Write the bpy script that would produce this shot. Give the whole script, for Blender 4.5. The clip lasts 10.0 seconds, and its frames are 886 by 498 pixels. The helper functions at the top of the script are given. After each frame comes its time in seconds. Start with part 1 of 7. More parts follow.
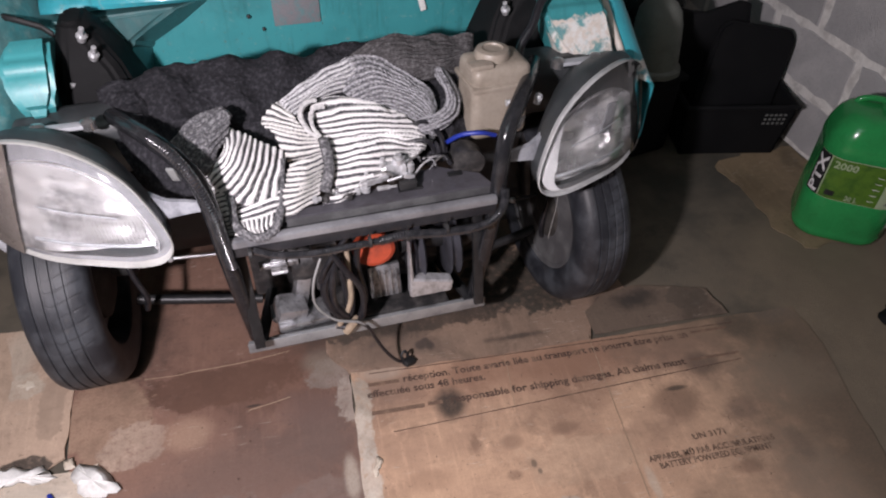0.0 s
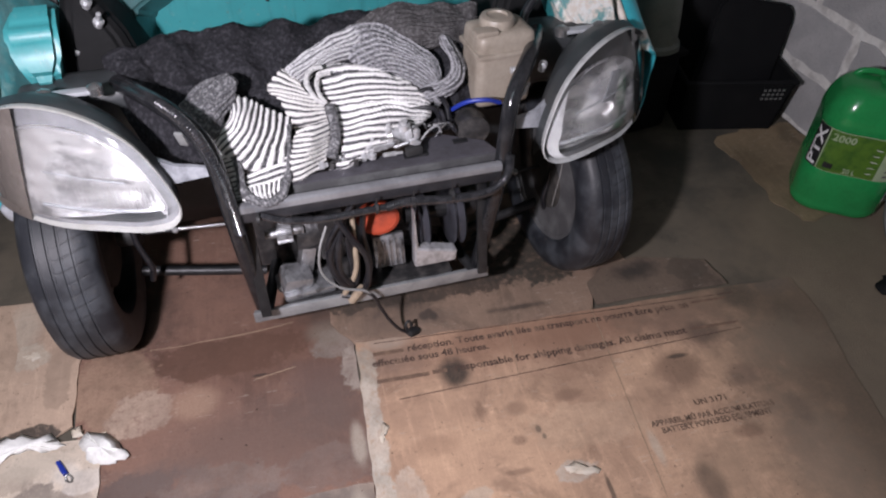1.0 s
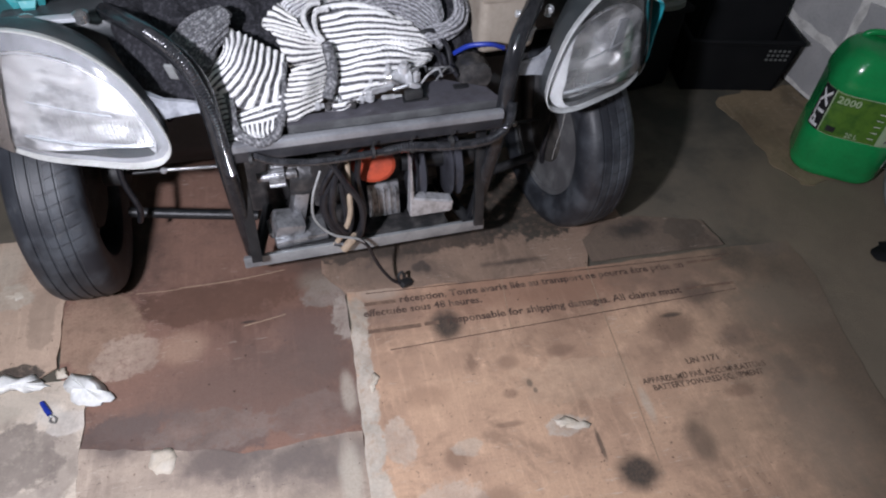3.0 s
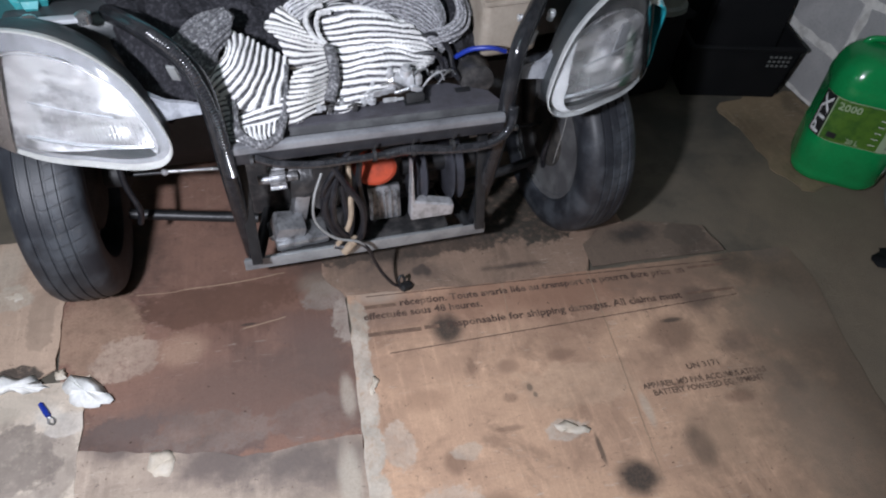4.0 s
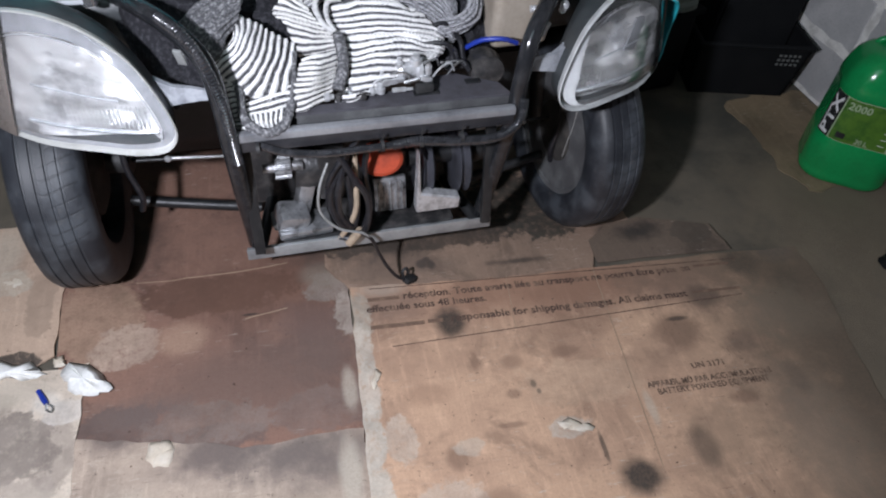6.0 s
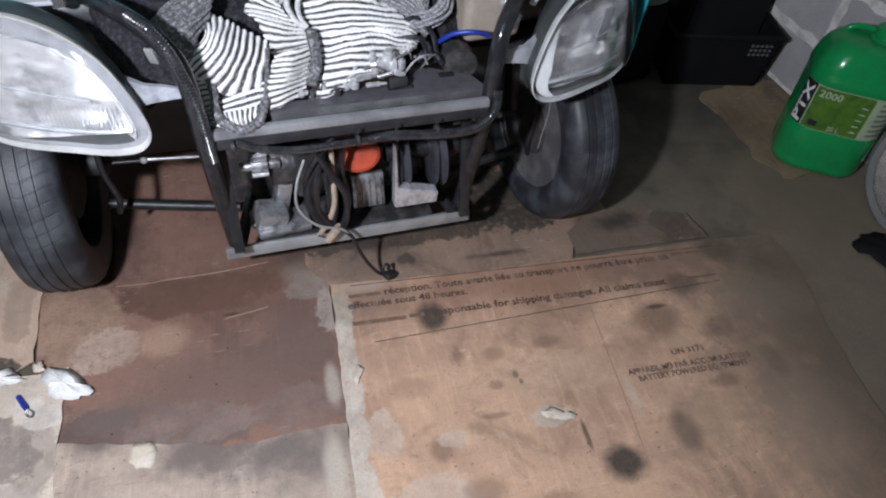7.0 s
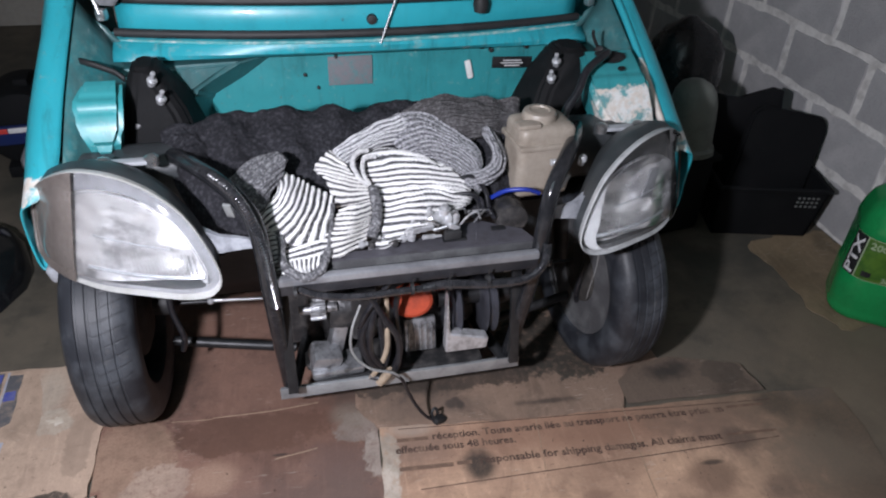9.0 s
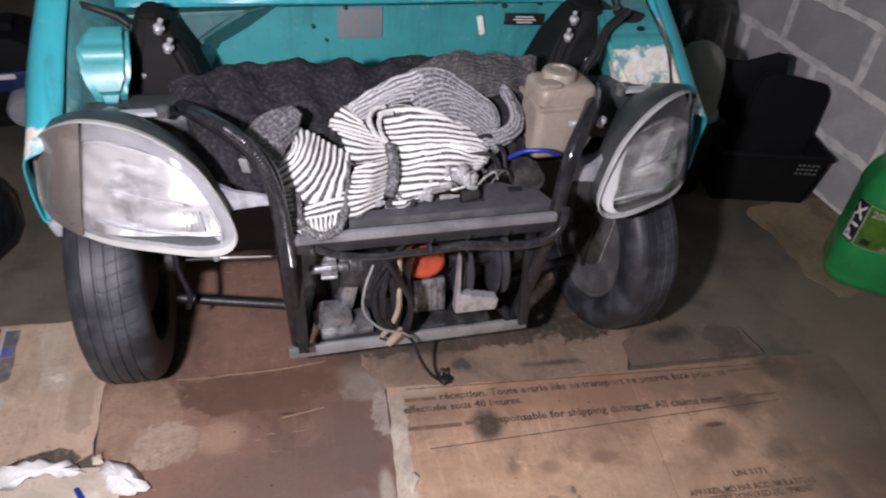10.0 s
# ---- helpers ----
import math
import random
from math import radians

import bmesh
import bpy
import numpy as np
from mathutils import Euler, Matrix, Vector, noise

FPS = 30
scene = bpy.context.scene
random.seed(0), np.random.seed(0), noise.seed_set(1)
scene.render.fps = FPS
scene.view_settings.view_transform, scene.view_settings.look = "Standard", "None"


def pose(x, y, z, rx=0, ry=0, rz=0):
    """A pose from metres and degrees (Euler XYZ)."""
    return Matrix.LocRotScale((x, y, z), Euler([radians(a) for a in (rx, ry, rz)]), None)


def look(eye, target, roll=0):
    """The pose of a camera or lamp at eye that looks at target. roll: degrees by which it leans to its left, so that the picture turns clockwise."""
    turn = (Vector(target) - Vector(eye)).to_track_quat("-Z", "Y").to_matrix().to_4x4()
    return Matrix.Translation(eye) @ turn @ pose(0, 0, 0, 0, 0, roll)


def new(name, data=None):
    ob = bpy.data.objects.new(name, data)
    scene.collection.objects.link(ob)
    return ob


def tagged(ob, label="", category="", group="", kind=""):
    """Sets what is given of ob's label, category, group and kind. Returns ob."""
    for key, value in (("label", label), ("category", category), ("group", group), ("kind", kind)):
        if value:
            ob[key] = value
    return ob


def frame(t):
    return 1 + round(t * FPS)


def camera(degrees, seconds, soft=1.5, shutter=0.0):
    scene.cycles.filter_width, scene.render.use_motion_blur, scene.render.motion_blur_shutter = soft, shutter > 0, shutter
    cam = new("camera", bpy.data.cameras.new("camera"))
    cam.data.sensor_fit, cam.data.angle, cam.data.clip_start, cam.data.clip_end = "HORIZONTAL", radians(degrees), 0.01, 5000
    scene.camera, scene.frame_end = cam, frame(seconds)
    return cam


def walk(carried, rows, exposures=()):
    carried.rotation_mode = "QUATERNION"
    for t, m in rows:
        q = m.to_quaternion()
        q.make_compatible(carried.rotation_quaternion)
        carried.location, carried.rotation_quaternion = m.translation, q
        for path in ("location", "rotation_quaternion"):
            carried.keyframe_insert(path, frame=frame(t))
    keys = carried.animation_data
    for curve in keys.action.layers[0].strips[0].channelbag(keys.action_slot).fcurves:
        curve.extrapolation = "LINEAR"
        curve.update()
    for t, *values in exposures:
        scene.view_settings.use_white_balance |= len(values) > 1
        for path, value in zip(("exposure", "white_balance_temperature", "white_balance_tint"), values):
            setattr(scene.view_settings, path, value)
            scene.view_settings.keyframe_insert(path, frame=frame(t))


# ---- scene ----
cam = camera(65.3, 10.0, soft=2.1, shutter=0.3)
PATH = [
    (0, (-0.103, -1.203, 1.379), (0.323, 0.218, 0.038), 0.9),
    (0.5, (-0.117, -1.209, 1.355), (0.349, 0.223, 0.039), 1.7),
    (1, (-0.137, -1.234, 1.352), (0.301, 0.162, -0.012), 1.2),
    (1.5, (-0.13, -1.223, 1.34), (0.329, 0.106, -0.083), 2.3),
    (2, (-0.128, -1.23, 1.333), (0.318, 0.108, -0.086), 1.8),
    (2.5, (-0.146, -1.23, 1.324), (0.293, 0.114, -0.09), 2.8),
    (2.7, (-0.148, -1.225, 1.32), (0.293, 0.088, -0.123), 3.7),
    (3.8, (-0.154, -1.227, 1.294), (0.305, 0.083, -0.146), 4.2),
    (4, (-0.152, -1.226, 1.308), (0.302, 0.095, -0.124), 4.4),
    (4.5, (-0.15, -1.221, 1.307), (0.295, 0.115, -0.113), 4.1),
    (5, (-0.152, -1.221, 1.303), (0.291, 0.098, -0.133), 5.0),
    (5.5, (-0.163, -1.22, 1.298), (0.266, 0.102, -0.141), 5.4),
    (5.7, (-0.165, -1.21, 1.297), (0.271, 0.102, -0.148), 5.6),
    (6.8, (-0.160, -1.215, 1.285), (0.346, 0.080, -0.157), 5.9),
    (7, (-0.154, -1.232, 1.288), (0.342, 0.066, -0.149), 5.4),
    (7.5, (-0.149, -1.231, 1.289), (0.352, 0.065, -0.15), 5.4),
    (8, (-0.152, -1.227, 1.303), (0.318, 0.202, -0.016), 4.4),
    (8.5, (-0.162, -1.243, 1.34), (0.27, 0.347, 0.206), 2.9),
    (9, (-0.165, -1.244, 1.335), (0.248, 0.338, 0.183), 2.6),
    (9.5, (-0.219, -1.238, 1.329), (0.108, 0.326, 0.126), 2.1),
    (10, (-0.238, -1.21, 1.32), (0.228, 0.288, 0.08), 5.2),
]

walk(cam, [(t, look(eye, target, roll)) for t, eye, target, roll in PATH],
     [(0.0, 0.07, 7300, 22), (1.0, 0.06, 6950, 20), (2.5, 0.05, 6600, 16), (4.0, 0.05, 6450, 11), (7.5, 0.05, 6450, 11), (8.5, 0.08, 6450, 11), (9.0, 0.09, 6600, 14), (9.5, 0.08, 6850, 20), (10.0, 0.08, 7100, 21)])

# ---- light: one work lamp held beside the camera, a faint world colour and an added fill ----
world = bpy.data.worlds.new("garage_air")
scene.world = world
world.use_nodes = True
world.node_tree.nodes["Background"].inputs["Color"].default_value = (0.75, 0.9, 1.0, 1)
world.node_tree.nodes["Background"].inputs["Strength"].default_value = 0.17


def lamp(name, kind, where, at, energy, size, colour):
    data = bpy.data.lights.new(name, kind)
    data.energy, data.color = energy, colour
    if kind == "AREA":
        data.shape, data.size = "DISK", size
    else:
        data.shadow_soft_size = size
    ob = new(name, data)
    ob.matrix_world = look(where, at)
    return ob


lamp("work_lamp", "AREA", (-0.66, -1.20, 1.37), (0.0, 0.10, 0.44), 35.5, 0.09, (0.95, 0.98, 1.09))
# added soft fill from above; no such lamp is known in the garage
lamp("fill_lamp", "AREA", (-0.5, -1.0, 2.40), (-0.1, -0.2, 0.0), 9, 1.3, (0.72, 0.97, 1.06))
scene.view_settings.exposure = 0.0


# ---- materials ----
def rgb(c):
    return (*c, 1) if len(c) == 3 else c


class Tree:
    """Short hand for a node material."""

    def __init__(self, name):
        self.m = bpy.data.materials.new(name)
        self.m.use_nodes = True
        self.t = self.m.node_tree
        self.bsdf = self.t.nodes["Principled BSDF"]
        self.co = self.t.nodes.new("ShaderNodeTexCoord").outputs["Object"]

    def node(self, kind, **values):
        n = self.t.nodes.new(kind)
        for k, v in values.items():
            if isinstance(v, bpy.types.NodeSocket):
                self.t.links.new(v, n.inputs[k.replace("_", " ")])
            else:
                n.inputs[k.replace("_", " ")].default_value = v
        return n

    def noise(self, scale, detail=4.0, rough=0.6, co=None, distortion=0.0):
        return self.node("ShaderNodeTexNoise", Vector=co or self.co, Scale=scale, Detail=detail, Roughness=rough, Distortion=distortion).outputs["Fac"]

    def math(self, op, a, b=0.0, c=0.0, clamp=False):
        n = self.t.nodes.new("ShaderNodeMath")
        n.operation, n.use_clamp = op, clamp
        for i, v in enumerate((a, b, c)):
            if isinstance(v, bpy.types.NodeSocket):
                self.t.links.new(v, n.inputs[i])
            else:
                n.inputs[i].default_value = v
        return n.outputs[0]

    def ramp(self, fac, lo, hi):
        n = self.t.nodes.new("ShaderNodeMapRange")
        n.interpolation_type = "SMOOTHSTEP"
        self.t.links.new(fac, n.inputs[0])
        n.inputs[1].default_value, n.inputs[2].default_value = lo, hi
        return n.outputs[0]

    def mix(self, fac, a, b, kind="MIX"):
        n = self.t.nodes.new("ShaderNodeMix")
        n.data_type, n.blend_type = "RGBA", kind
        for i, v in ((0, fac), (6, a), (7, b)):
            if isinstance(v, bpy.types.NodeSocket):
                self.t.links.new(v, n.inputs[i])
            else:
                n.inputs[i].default_value = v if i == 0 else rgb(v)
        return n.outputs[2]

    def put(self, **values):
        for k, v in values.items():
            s = self.bsdf.inputs[k.replace("_", " ")]
            if isinstance(v, bpy.types.NodeSocket):
                self.t.links.new(v, s)
            else:
                s.default_value = rgb(v) if s.type == "RGBA" else v
        return self

    def bump(self, height, strength, distance):
        n = self.node("ShaderNodeBump", Height=height, Strength=strength, Distance=distance)
        self.t.links.new(n.outputs[0], self.bsdf.inputs["Normal"])
        return self


def surface(name, base, worn, scale=12.0, rough=0.6, metal=0.0, bump=0.2, fine=220.0, dirt=0.5, coat=0.0, spec=0.5):
    """Base colour broken by a worn colour at a large scale and by grain at a small one."""
    k = Tree(name)
    big, small = k.noise(scale, 5, 0.62), k.noise(fine, 3, 0.6)
    col = k.mix(k.math("MULTIPLY", k.ramp(big, 0.42, 0.72), dirt), base, worn)
    col = k.mix(k.math("MULTIPLY", k.ramp(small, 0.35, 0.7), 0.25), col, tuple(c * 0.62 for c in base))
    k.put(Base_Color=col, Metallic=metal, Roughness=k.math("ADD", k.math("MULTIPLY", big, 0.3), rough - 0.15), Coat_Weight=coat, Specular_IOR_Level=spec)
    return k.bump(k.math("ADD", small, k.math("MULTIPLY", big, 1.5)), bump, 0.002).m


TURQ = (0.022, 0.37, 0.44)
DULL = (0.034, 0.29, 0.31)
M = {}


def paint(name, patch=None, wear=(0.60, 0.75, 0.55), grime=0.55, base=TURQ):
    """Turquoise car paint with grime; patch: a worn place (centre, half sizes) down to beige filler."""
    k = Tree(name)
    big, mid, fine = k.noise(7, 5, 0.6), k.noise(45, 5, 0.7), k.noise(260, 2)
    col = k.mix(k.math("MULTIPLY", k.ramp(big, 0.45, 0.75), 0.55), base, tuple(c * 0.55 for c in base))
    col = k.mix(k.math("MULTIPLY", k.ramp(mid, wear[0], wear[1]), wear[2]), col, (0.30, 0.46, 0.43))
    col = k.mix(k.math("MULTIPLY", k.ramp(k.noise(90, 6, 0.75), 0.62, 0.7), 0.7), col, (0.05, 0.05, 0.04))
    runs = k.node("ShaderNodeMapping", Vector=k.co, Scale=(16.0, 3.0, 2.2)).outputs[0]
    col = k.mix(k.math("MULTIPLY", k.ramp(k.noise(2.0, 6, 0.72, co=runs, distortion=0.4), 0.50 - 0.12 * (grime > 0.8), 0.72), grime), col, (0.02, 0.15, 0.16) if grime < 0.8 else (0.045, 0.10, 0.105))
    col = k.mix(k.math("MULTIPLY", k.ramp(k.noise(150, 3, 0.8), 0.70, 0.74), 0.7), col, (0.35, 0.45, 0.42))
    if grime > 0.8:
        col = k.mix(k.math("MULTIPLY", k.ramp(k.noise(6, 6, 0.7, distortion=0.5), 0.22, 0.55), 0.85), col, (0.045, 0.115, 0.12))
    if patch:
        (px, py, pz), (sx, sy, sz) = patch
        sep = k.node("ShaderNodeSeparateXYZ", Vector=k.co).outputs
        d = None
        for o, c, s in zip(sep, (px, py, pz), (sx, sy, sz)):
            e = k.math("POWER", k.math("ABSOLUTE", k.math("DIVIDE", k.math("SUBTRACT", o, c), s)), 3.0)
            d = e if d is None else k.math("ADD", d, e)
        d = k.math("ADD", d, k.math("MULTIPLY", k.math("SUBTRACT", k.noise(30, 6, 0.75), 0.5), 4.2))
        f = k.math("MULTIPLY", k.ramp(d, 1.15, 0.75), k.math("SUBTRACT", 1.0, k.math("MULTIPLY", k.ramp(k.noise(20, 6, 0.7), 0.48, 0.60), 0.85)))
        prim = k.mix(k.ramp(k.noise(60, 5, 0.7), 0.4, 0.62), (0.66, 0.60, 0.53), (0.74, 0.75, 0.73))
        col = k.mix(f, col, prim)
    k.put(Base_Color=col, Roughness=k.math("ADD", k.math("MULTIPLY", mid, 0.3), 0.2), Coat_Weight=0.15)
    return k.bump(k.math("ADD", mid, fine), 0.12, 0.001).m


M["paint"] = paint("turquoise_paint")
M["fender"] = paint("turquoise_paint_chipped_nose", ((0, 0.083, 0.612), (9.0, 0.033, 0.024)))
M["worn"] = paint("turquoise_paint_worn_to_filler", ((0.565, 0.10, 0.695), (0.095, 0.05, 0.056)), base=DULL)
M["grimy"] = paint("turquoise_paint_grimy", None, (0.46, 0.66, 0.55), 0.95, DULL)
M["bulk"] = paint("turquoise_paint_engine_bay", None, (0.58, 0.74, 0.5), 0.70, DULL)
k = Tree("wing_edge_rubbed")
along = k.node("ShaderNodeSeparateXYZ", Vector=k.co).outputs[1]
wob = k.math("MULTIPLY", k.math("SUBTRACT", k.noise(34, 5, 0.7), 0.5), 0.16)
d = k.math("ABSOLUTE", k.math("SUBTRACT", k.math("ADD", along, wob), 0.335))
col = k.mix(k.ramp(d, 0.085, 0.105), TURQ, k.mix(k.ramp(k.noise(50, 5, 0.7), 0.4, 0.65), (0.66, 0.60, 0.54), (0.50, 0.47, 0.43)))
k.put(Base_Color=k.mix(k.math("MULTIPLY", k.ramp(k.noise(120, 4, 0.8), 0.6, 0.7), 0.6), col, (0.10, 0.20, 0.20)), Roughness=0.45)
M["wingedge"] = k.bump(k.noise(160, 3), 0.2, 0.001).m
M["lip"] = paint("turquoise_paint_rubbed", None, (0.52, 0.72, 0.5))
M["black"] = surface("black_steel", (0.02, 0.021, 0.023), (0.06, 0.06, 0.06), 25, 0.42, 0.3, 0.25)
M["tube"] = surface("black_tube_paint", (0.020, 0.021, 0.024), (0.065, 0.066, 0.07), 30, 0.18, 0.2, 0.08)
M["plastic"] = surface("black_plastic", (0.040, 0.045, 0.048), (0.080, 0.086, 0.090), 20, 0.46, 0, 0.3)
M["crate"] = surface("matt_black_plastic", (0.0065, 0.007, 0.008), (0.012, 0.012, 0.013), 12, 0.75, 0, 0.3, spec=0.15)
k = Tree("tyre_rubber_siped")
sep = k.node("ShaderNodeSeparateXYZ", Vector=k.co).outputs
turn = k.math("ARCTAN2", sep[2], sep[1])
rad = k.math("SQRT", k.math("ADD", k.math("MULTIPLY", sep[1], sep[1]), k.math("MULTIPLY", sep[2], sep[2])))
saw = k.math("SINE", k.math("ADD", k.math("MULTIPLY", turn, 58.0), k.math("MULTIPLY", k.math("ABSOLUTE", sep[0]), 70.0)))
sipe = k.math("MULTIPLY", k.math("MULTIPLY", k.ramp(saw, 0.80, 0.97), k.ramp(rad, 0.252, 0.258)), k.ramp(k.noise(6, 3), 0.42, 0.60))
big, fine = k.noise(12, 5, 0.62), k.noise(200, 3, 0.6)
col = k.mix(k.ramp(big, 0.40, 0.70), (0.016, 0.018, 0.023), (0.055, 0.062, 0.072))
col = k.mix(k.math("MULTIPLY", k.ramp(k.noise(38, 5, 0.75), 0.58, 0.72), 0.5), col, (0.09, 0.085, 0.08))
k.put(Base_Color=k.mix(k.math("MULTIPLY", sipe, 0.4), col, (0.004, 0.004, 0.005)), Roughness=k.math("ADD", k.math("MULTIPLY", big, 0.3), 0.38))
M["tower"] = surface("black_underseal", (0.006, 0.0063, 0.007), (0.014, 0.014, 0.015), 30, 0.75, 0, 0.3, 120, 0.6, spec=0.22)
M["tyre"] = k.bump(k.math("SUBTRACT", k.math("ADD", k.math("MULTIPLY", fine, 0.3), k.math("MULTIPLY", big, 0.5)), k.math("MULTIPLY", sipe, 0.5)), 0.5, 0.002).m
M["seal"] = surface("rubber_seal", (0.02, 0.02, 0.021), (0.045, 0.045, 0.045), 20, 0.6)
M["alu"] = surface("cast_aluminium", (0.46, 0.47, 0.49), (0.07, 0.068, 0.066), 34, 0.42, 0.75, 0.5, 150, 0.95)
M["steel"] = surface("bare_steel", (0.62, 0.63, 0.64), (0.2, 0.18, 0.16), 40, 0.3, 0.9, 0.2, 200, 0.6)
M["beamface"] = surface("dark_grey_beam", (0.035, 0.035, 0.04), (0.07, 0.07, 0.075), 16, 0.4, 0.3, 0.25, 180, 0.7)
M["beamplate"] = surface("grey_primed_plate", (0.105, 0.102, 0.118), (0.055, 0.05, 0.052), 22, 0.45, 0.3, 0.25, 180, 0.7)
M["greysteel"] = surface("grey_steel_channel", (0.11, 0.11, 0.115), (0.24, 0.25, 0.25), 12, 0.5, 0.35, 0.25, 180, 0.7)
M["zinc"] = surface("zinc_bar", (0.50, 0.52, 0.52), (0.14, 0.14, 0.14), 9, 0.45, 0.55, 0.3, 140, 0.75)
M["barsteel"] = surface("dulled_bare_steel", (0.34, 0.35, 0.37), (0.10, 0.10, 0.11), 7, 0.42, 0.4, 0.3, 140, 0.9)
M["lowbar"] = surface("greasy_galvanised_bar", (0.42, 0.44, 0.45), (0.075, 0.075, 0.08), 6, 0.42, 0.45, 0.3, 90, 0.95)
M["engine"] = surface("oily_engine_block", (0.05, 0.05, 0.052), (0.16, 0.15, 0.145), 28, 0.4, 0.5, 0.6, 90, 0.8)
M["orange"] = surface("orange_plastic", (0.52, 0.080, 0.036), (0.20, 0.035, 0.02), 26, 0.42, 0, 0.15, 120, 0.75)
M["beige"] = surface("yellowed_plastic", (0.34, 0.295, 0.245), (0.14, 0.11, 0.085), 14, 0.42, 0, 0.1, 150, 0.6)
M["blue"] = surface("blue_sheath", (0.012, 0.035, 0.30), (0.02, 0.03, 0.15), 40, 0.4)
M["bright"] = surface("bright_alloy", (0.62, 0.63, 0.65), (0.20, 0.195, 0.19), 55, 0.34, 0.45, 0.3, 160, 0.7)
M["pulley"] = surface("dark_blue_grey_pulley", (0.075, 0.077, 0.092), (0.03, 0.03, 0.034), 18, 0.36, 0.3, 0.15, 160, 0.8)
M["lug"] = surface("frosted_plastic_lug", (0.34, 0.355, 0.385), (0.14, 0.145, 0.165), 40, 0.25, 0, 0.15, 200, 0.9)
M["cowl"] = paint("turquoise_paint_clean", None, (0.70, 0.80, 0.3), 0.12)
M["clearish"] = surface("cloudy_clear_plastic", (0.22, 0.23, 0.24), (0.10, 0.10, 0.11), 45, 0.16, 0, 0.4, 160, 0.9, 0.4)
M["edge"] = surface("lip_edge_rubbed", (0.10, 0.40, 0.41), (0.60, 0.62, 0.58), 38, 0.4, 0, 0.15, 220, 0.95)
M["wire"] = surface("black_wire", (0.014, 0.014, 0.017), (0.035, 0.035, 0.04), 60, 0.32, 0, 0.1)
M["whitewire"] = surface("grey_wire", (0.27, 0.27, 0.265), (0.12, 0.12, 0.12), 60, 0.4)
M["fibre"] = surface("torn_fibre", (0.40, 0.29, 0.20), (0.2, 0.14, 0.1), 60, 0.85)
M["sleeve"] = surface("glossy_black_sleeve", (0.022, 0.023, 0.026), (0.06, 0.06, 0.066), 50, 0.20, 0.1, 0.1, 200, 0.8, 0.8)
M["tan"] = surface("tan_insulation", (0.42, 0.33, 0.24), (0.16, 0.12, 0.09), 40, 0.7)
M["rust"] = surface("dusty_drum", (0.03, 0.028, 0.026), (0.085, 0.076, 0.068), 22, 0.8, 0.1, 0.5, 120, 0.8)
M["brackets"] = surface("frosted_bracket", (0.48, 0.50, 0.53), (0.22, 0.23, 0.24), 30, 0.35, 0.2, 0.1)
# how differently the two lamps are lit is put into separate rim, bezel, reflector tones
M["housing"] = surface("lamp_rim_plastic", (0.50, 0.50, 0.48), (0.30, 0.29, 0.26), 18, 0.28, 0, 0.1, 200, 0.6)
M["bezel"] = surface("lamp_bezel", (0.34, 0.35, 0.37), (0.18, 0.18, 0.19), 22, 0.2, 0.3, 0.1, 200, 0.6)
M["shadebezel"] = surface("lamp_bezel_shaded", (0.15, 0.155, 0.16), (0.06, 0.062, 0.065), 30, 0.14, 0.2, 0.1, 200, 0.6, 0.5)
M["clearrim"] = surface("clear_lens_rim", (0.56, 0.57, 0.57), (0.26, 0.26, 0.26), 26, 0.14, 0.1, 0.1, 200, 0.6, 0.5)
M["flange"] = surface("flange_highlight", (0.86, 0.87, 0.88), (0.55, 0.56, 0.58), 40, 0.22, 0.25, 0.15, 200, 0.5)
M["indicator"] = surface("smoked_indicator", (0.19, 0.165, 0.15), (0.12, 0.10, 0.095), 20, 0.3, 0.1, 0.1, 200, 0.6)
# grey reflections of the dark room are mixed into the reflector colour
for key, metal, tone, gloss in (("chrome", 0.74, 0.42, 0.28), ("chrome_far", 0.60, 0.56, 0.20)):
    k = Tree("lit_toned_reflector_" + ("hazy" if key == "chrome" else "clear"))
    wide = k.node("ShaderNodeMapping", Vector=k.co, Scale=(1.0, 1.0, 1.9)).outputs[0]
    grey_reflex = k.ramp(k.noise(11, 5, 0.62, co=wide), 0.44, 0.64)
    k.put(Base_Color=k.mix(grey_reflex, (0.97, 0.97, 0.98), (tone, tone, tone * 1.03)), Metallic=metal, Roughness=k.math("ADD", k.math("MULTIPLY", grey_reflex, 0.15), gloss))
    M[key] = k.bump(k.math("ADD", k.noise(10, 1, 0.5, co=wide), k.math("MULTIPLY", k.noise(70, 3), 0.02)), 0.9, 0.035).m
M["primer"] = surface("grey_primer", (0.20, 0.20, 0.215), (0.08, 0.25, 0.26), 60, 0.7, 0, 0.2, 300, 0.7)
M["label"] = surface("black_label", (0.01, 0.01, 0.012), (0.03, 0.03, 0.03), 60, 0.5)
M["white"] = surface("white_print", (0.7, 0.7, 0.7), (0.5, 0.5, 0.5), 60, 0.6)
M["paper"] = surface("white_paper", (0.82, 0.82, 0.80), (0.6, 0.58, 0.54), 20, 0.7, 0, 0.2, 160, 0.4)
M["chip"] = surface("pale_chip", (0.60, 0.52, 0.42), (0.7, 0.66, 0.6), 30, 0.8, 0, 0.3)
M["inkrub"] = surface("worn_off_print", (0.13, 0.085, 0.062), (0.40, 0.27, 0.19), 42, 0.85, 0, 0.1, 300, 1.0)
M["inkfaint"] = surface("rubbed_print", (0.16, 0.10, 0.07), (0.30, 0.19, 0.13), 45, 0.85, 0, 0.1, 300, 0.9)
M["ink"] = surface("faded_print", (0.085, 0.052, 0.040), (0.30, 0.195, 0.135), 26, 0.85, 0, 0.1, 300, 0.9)
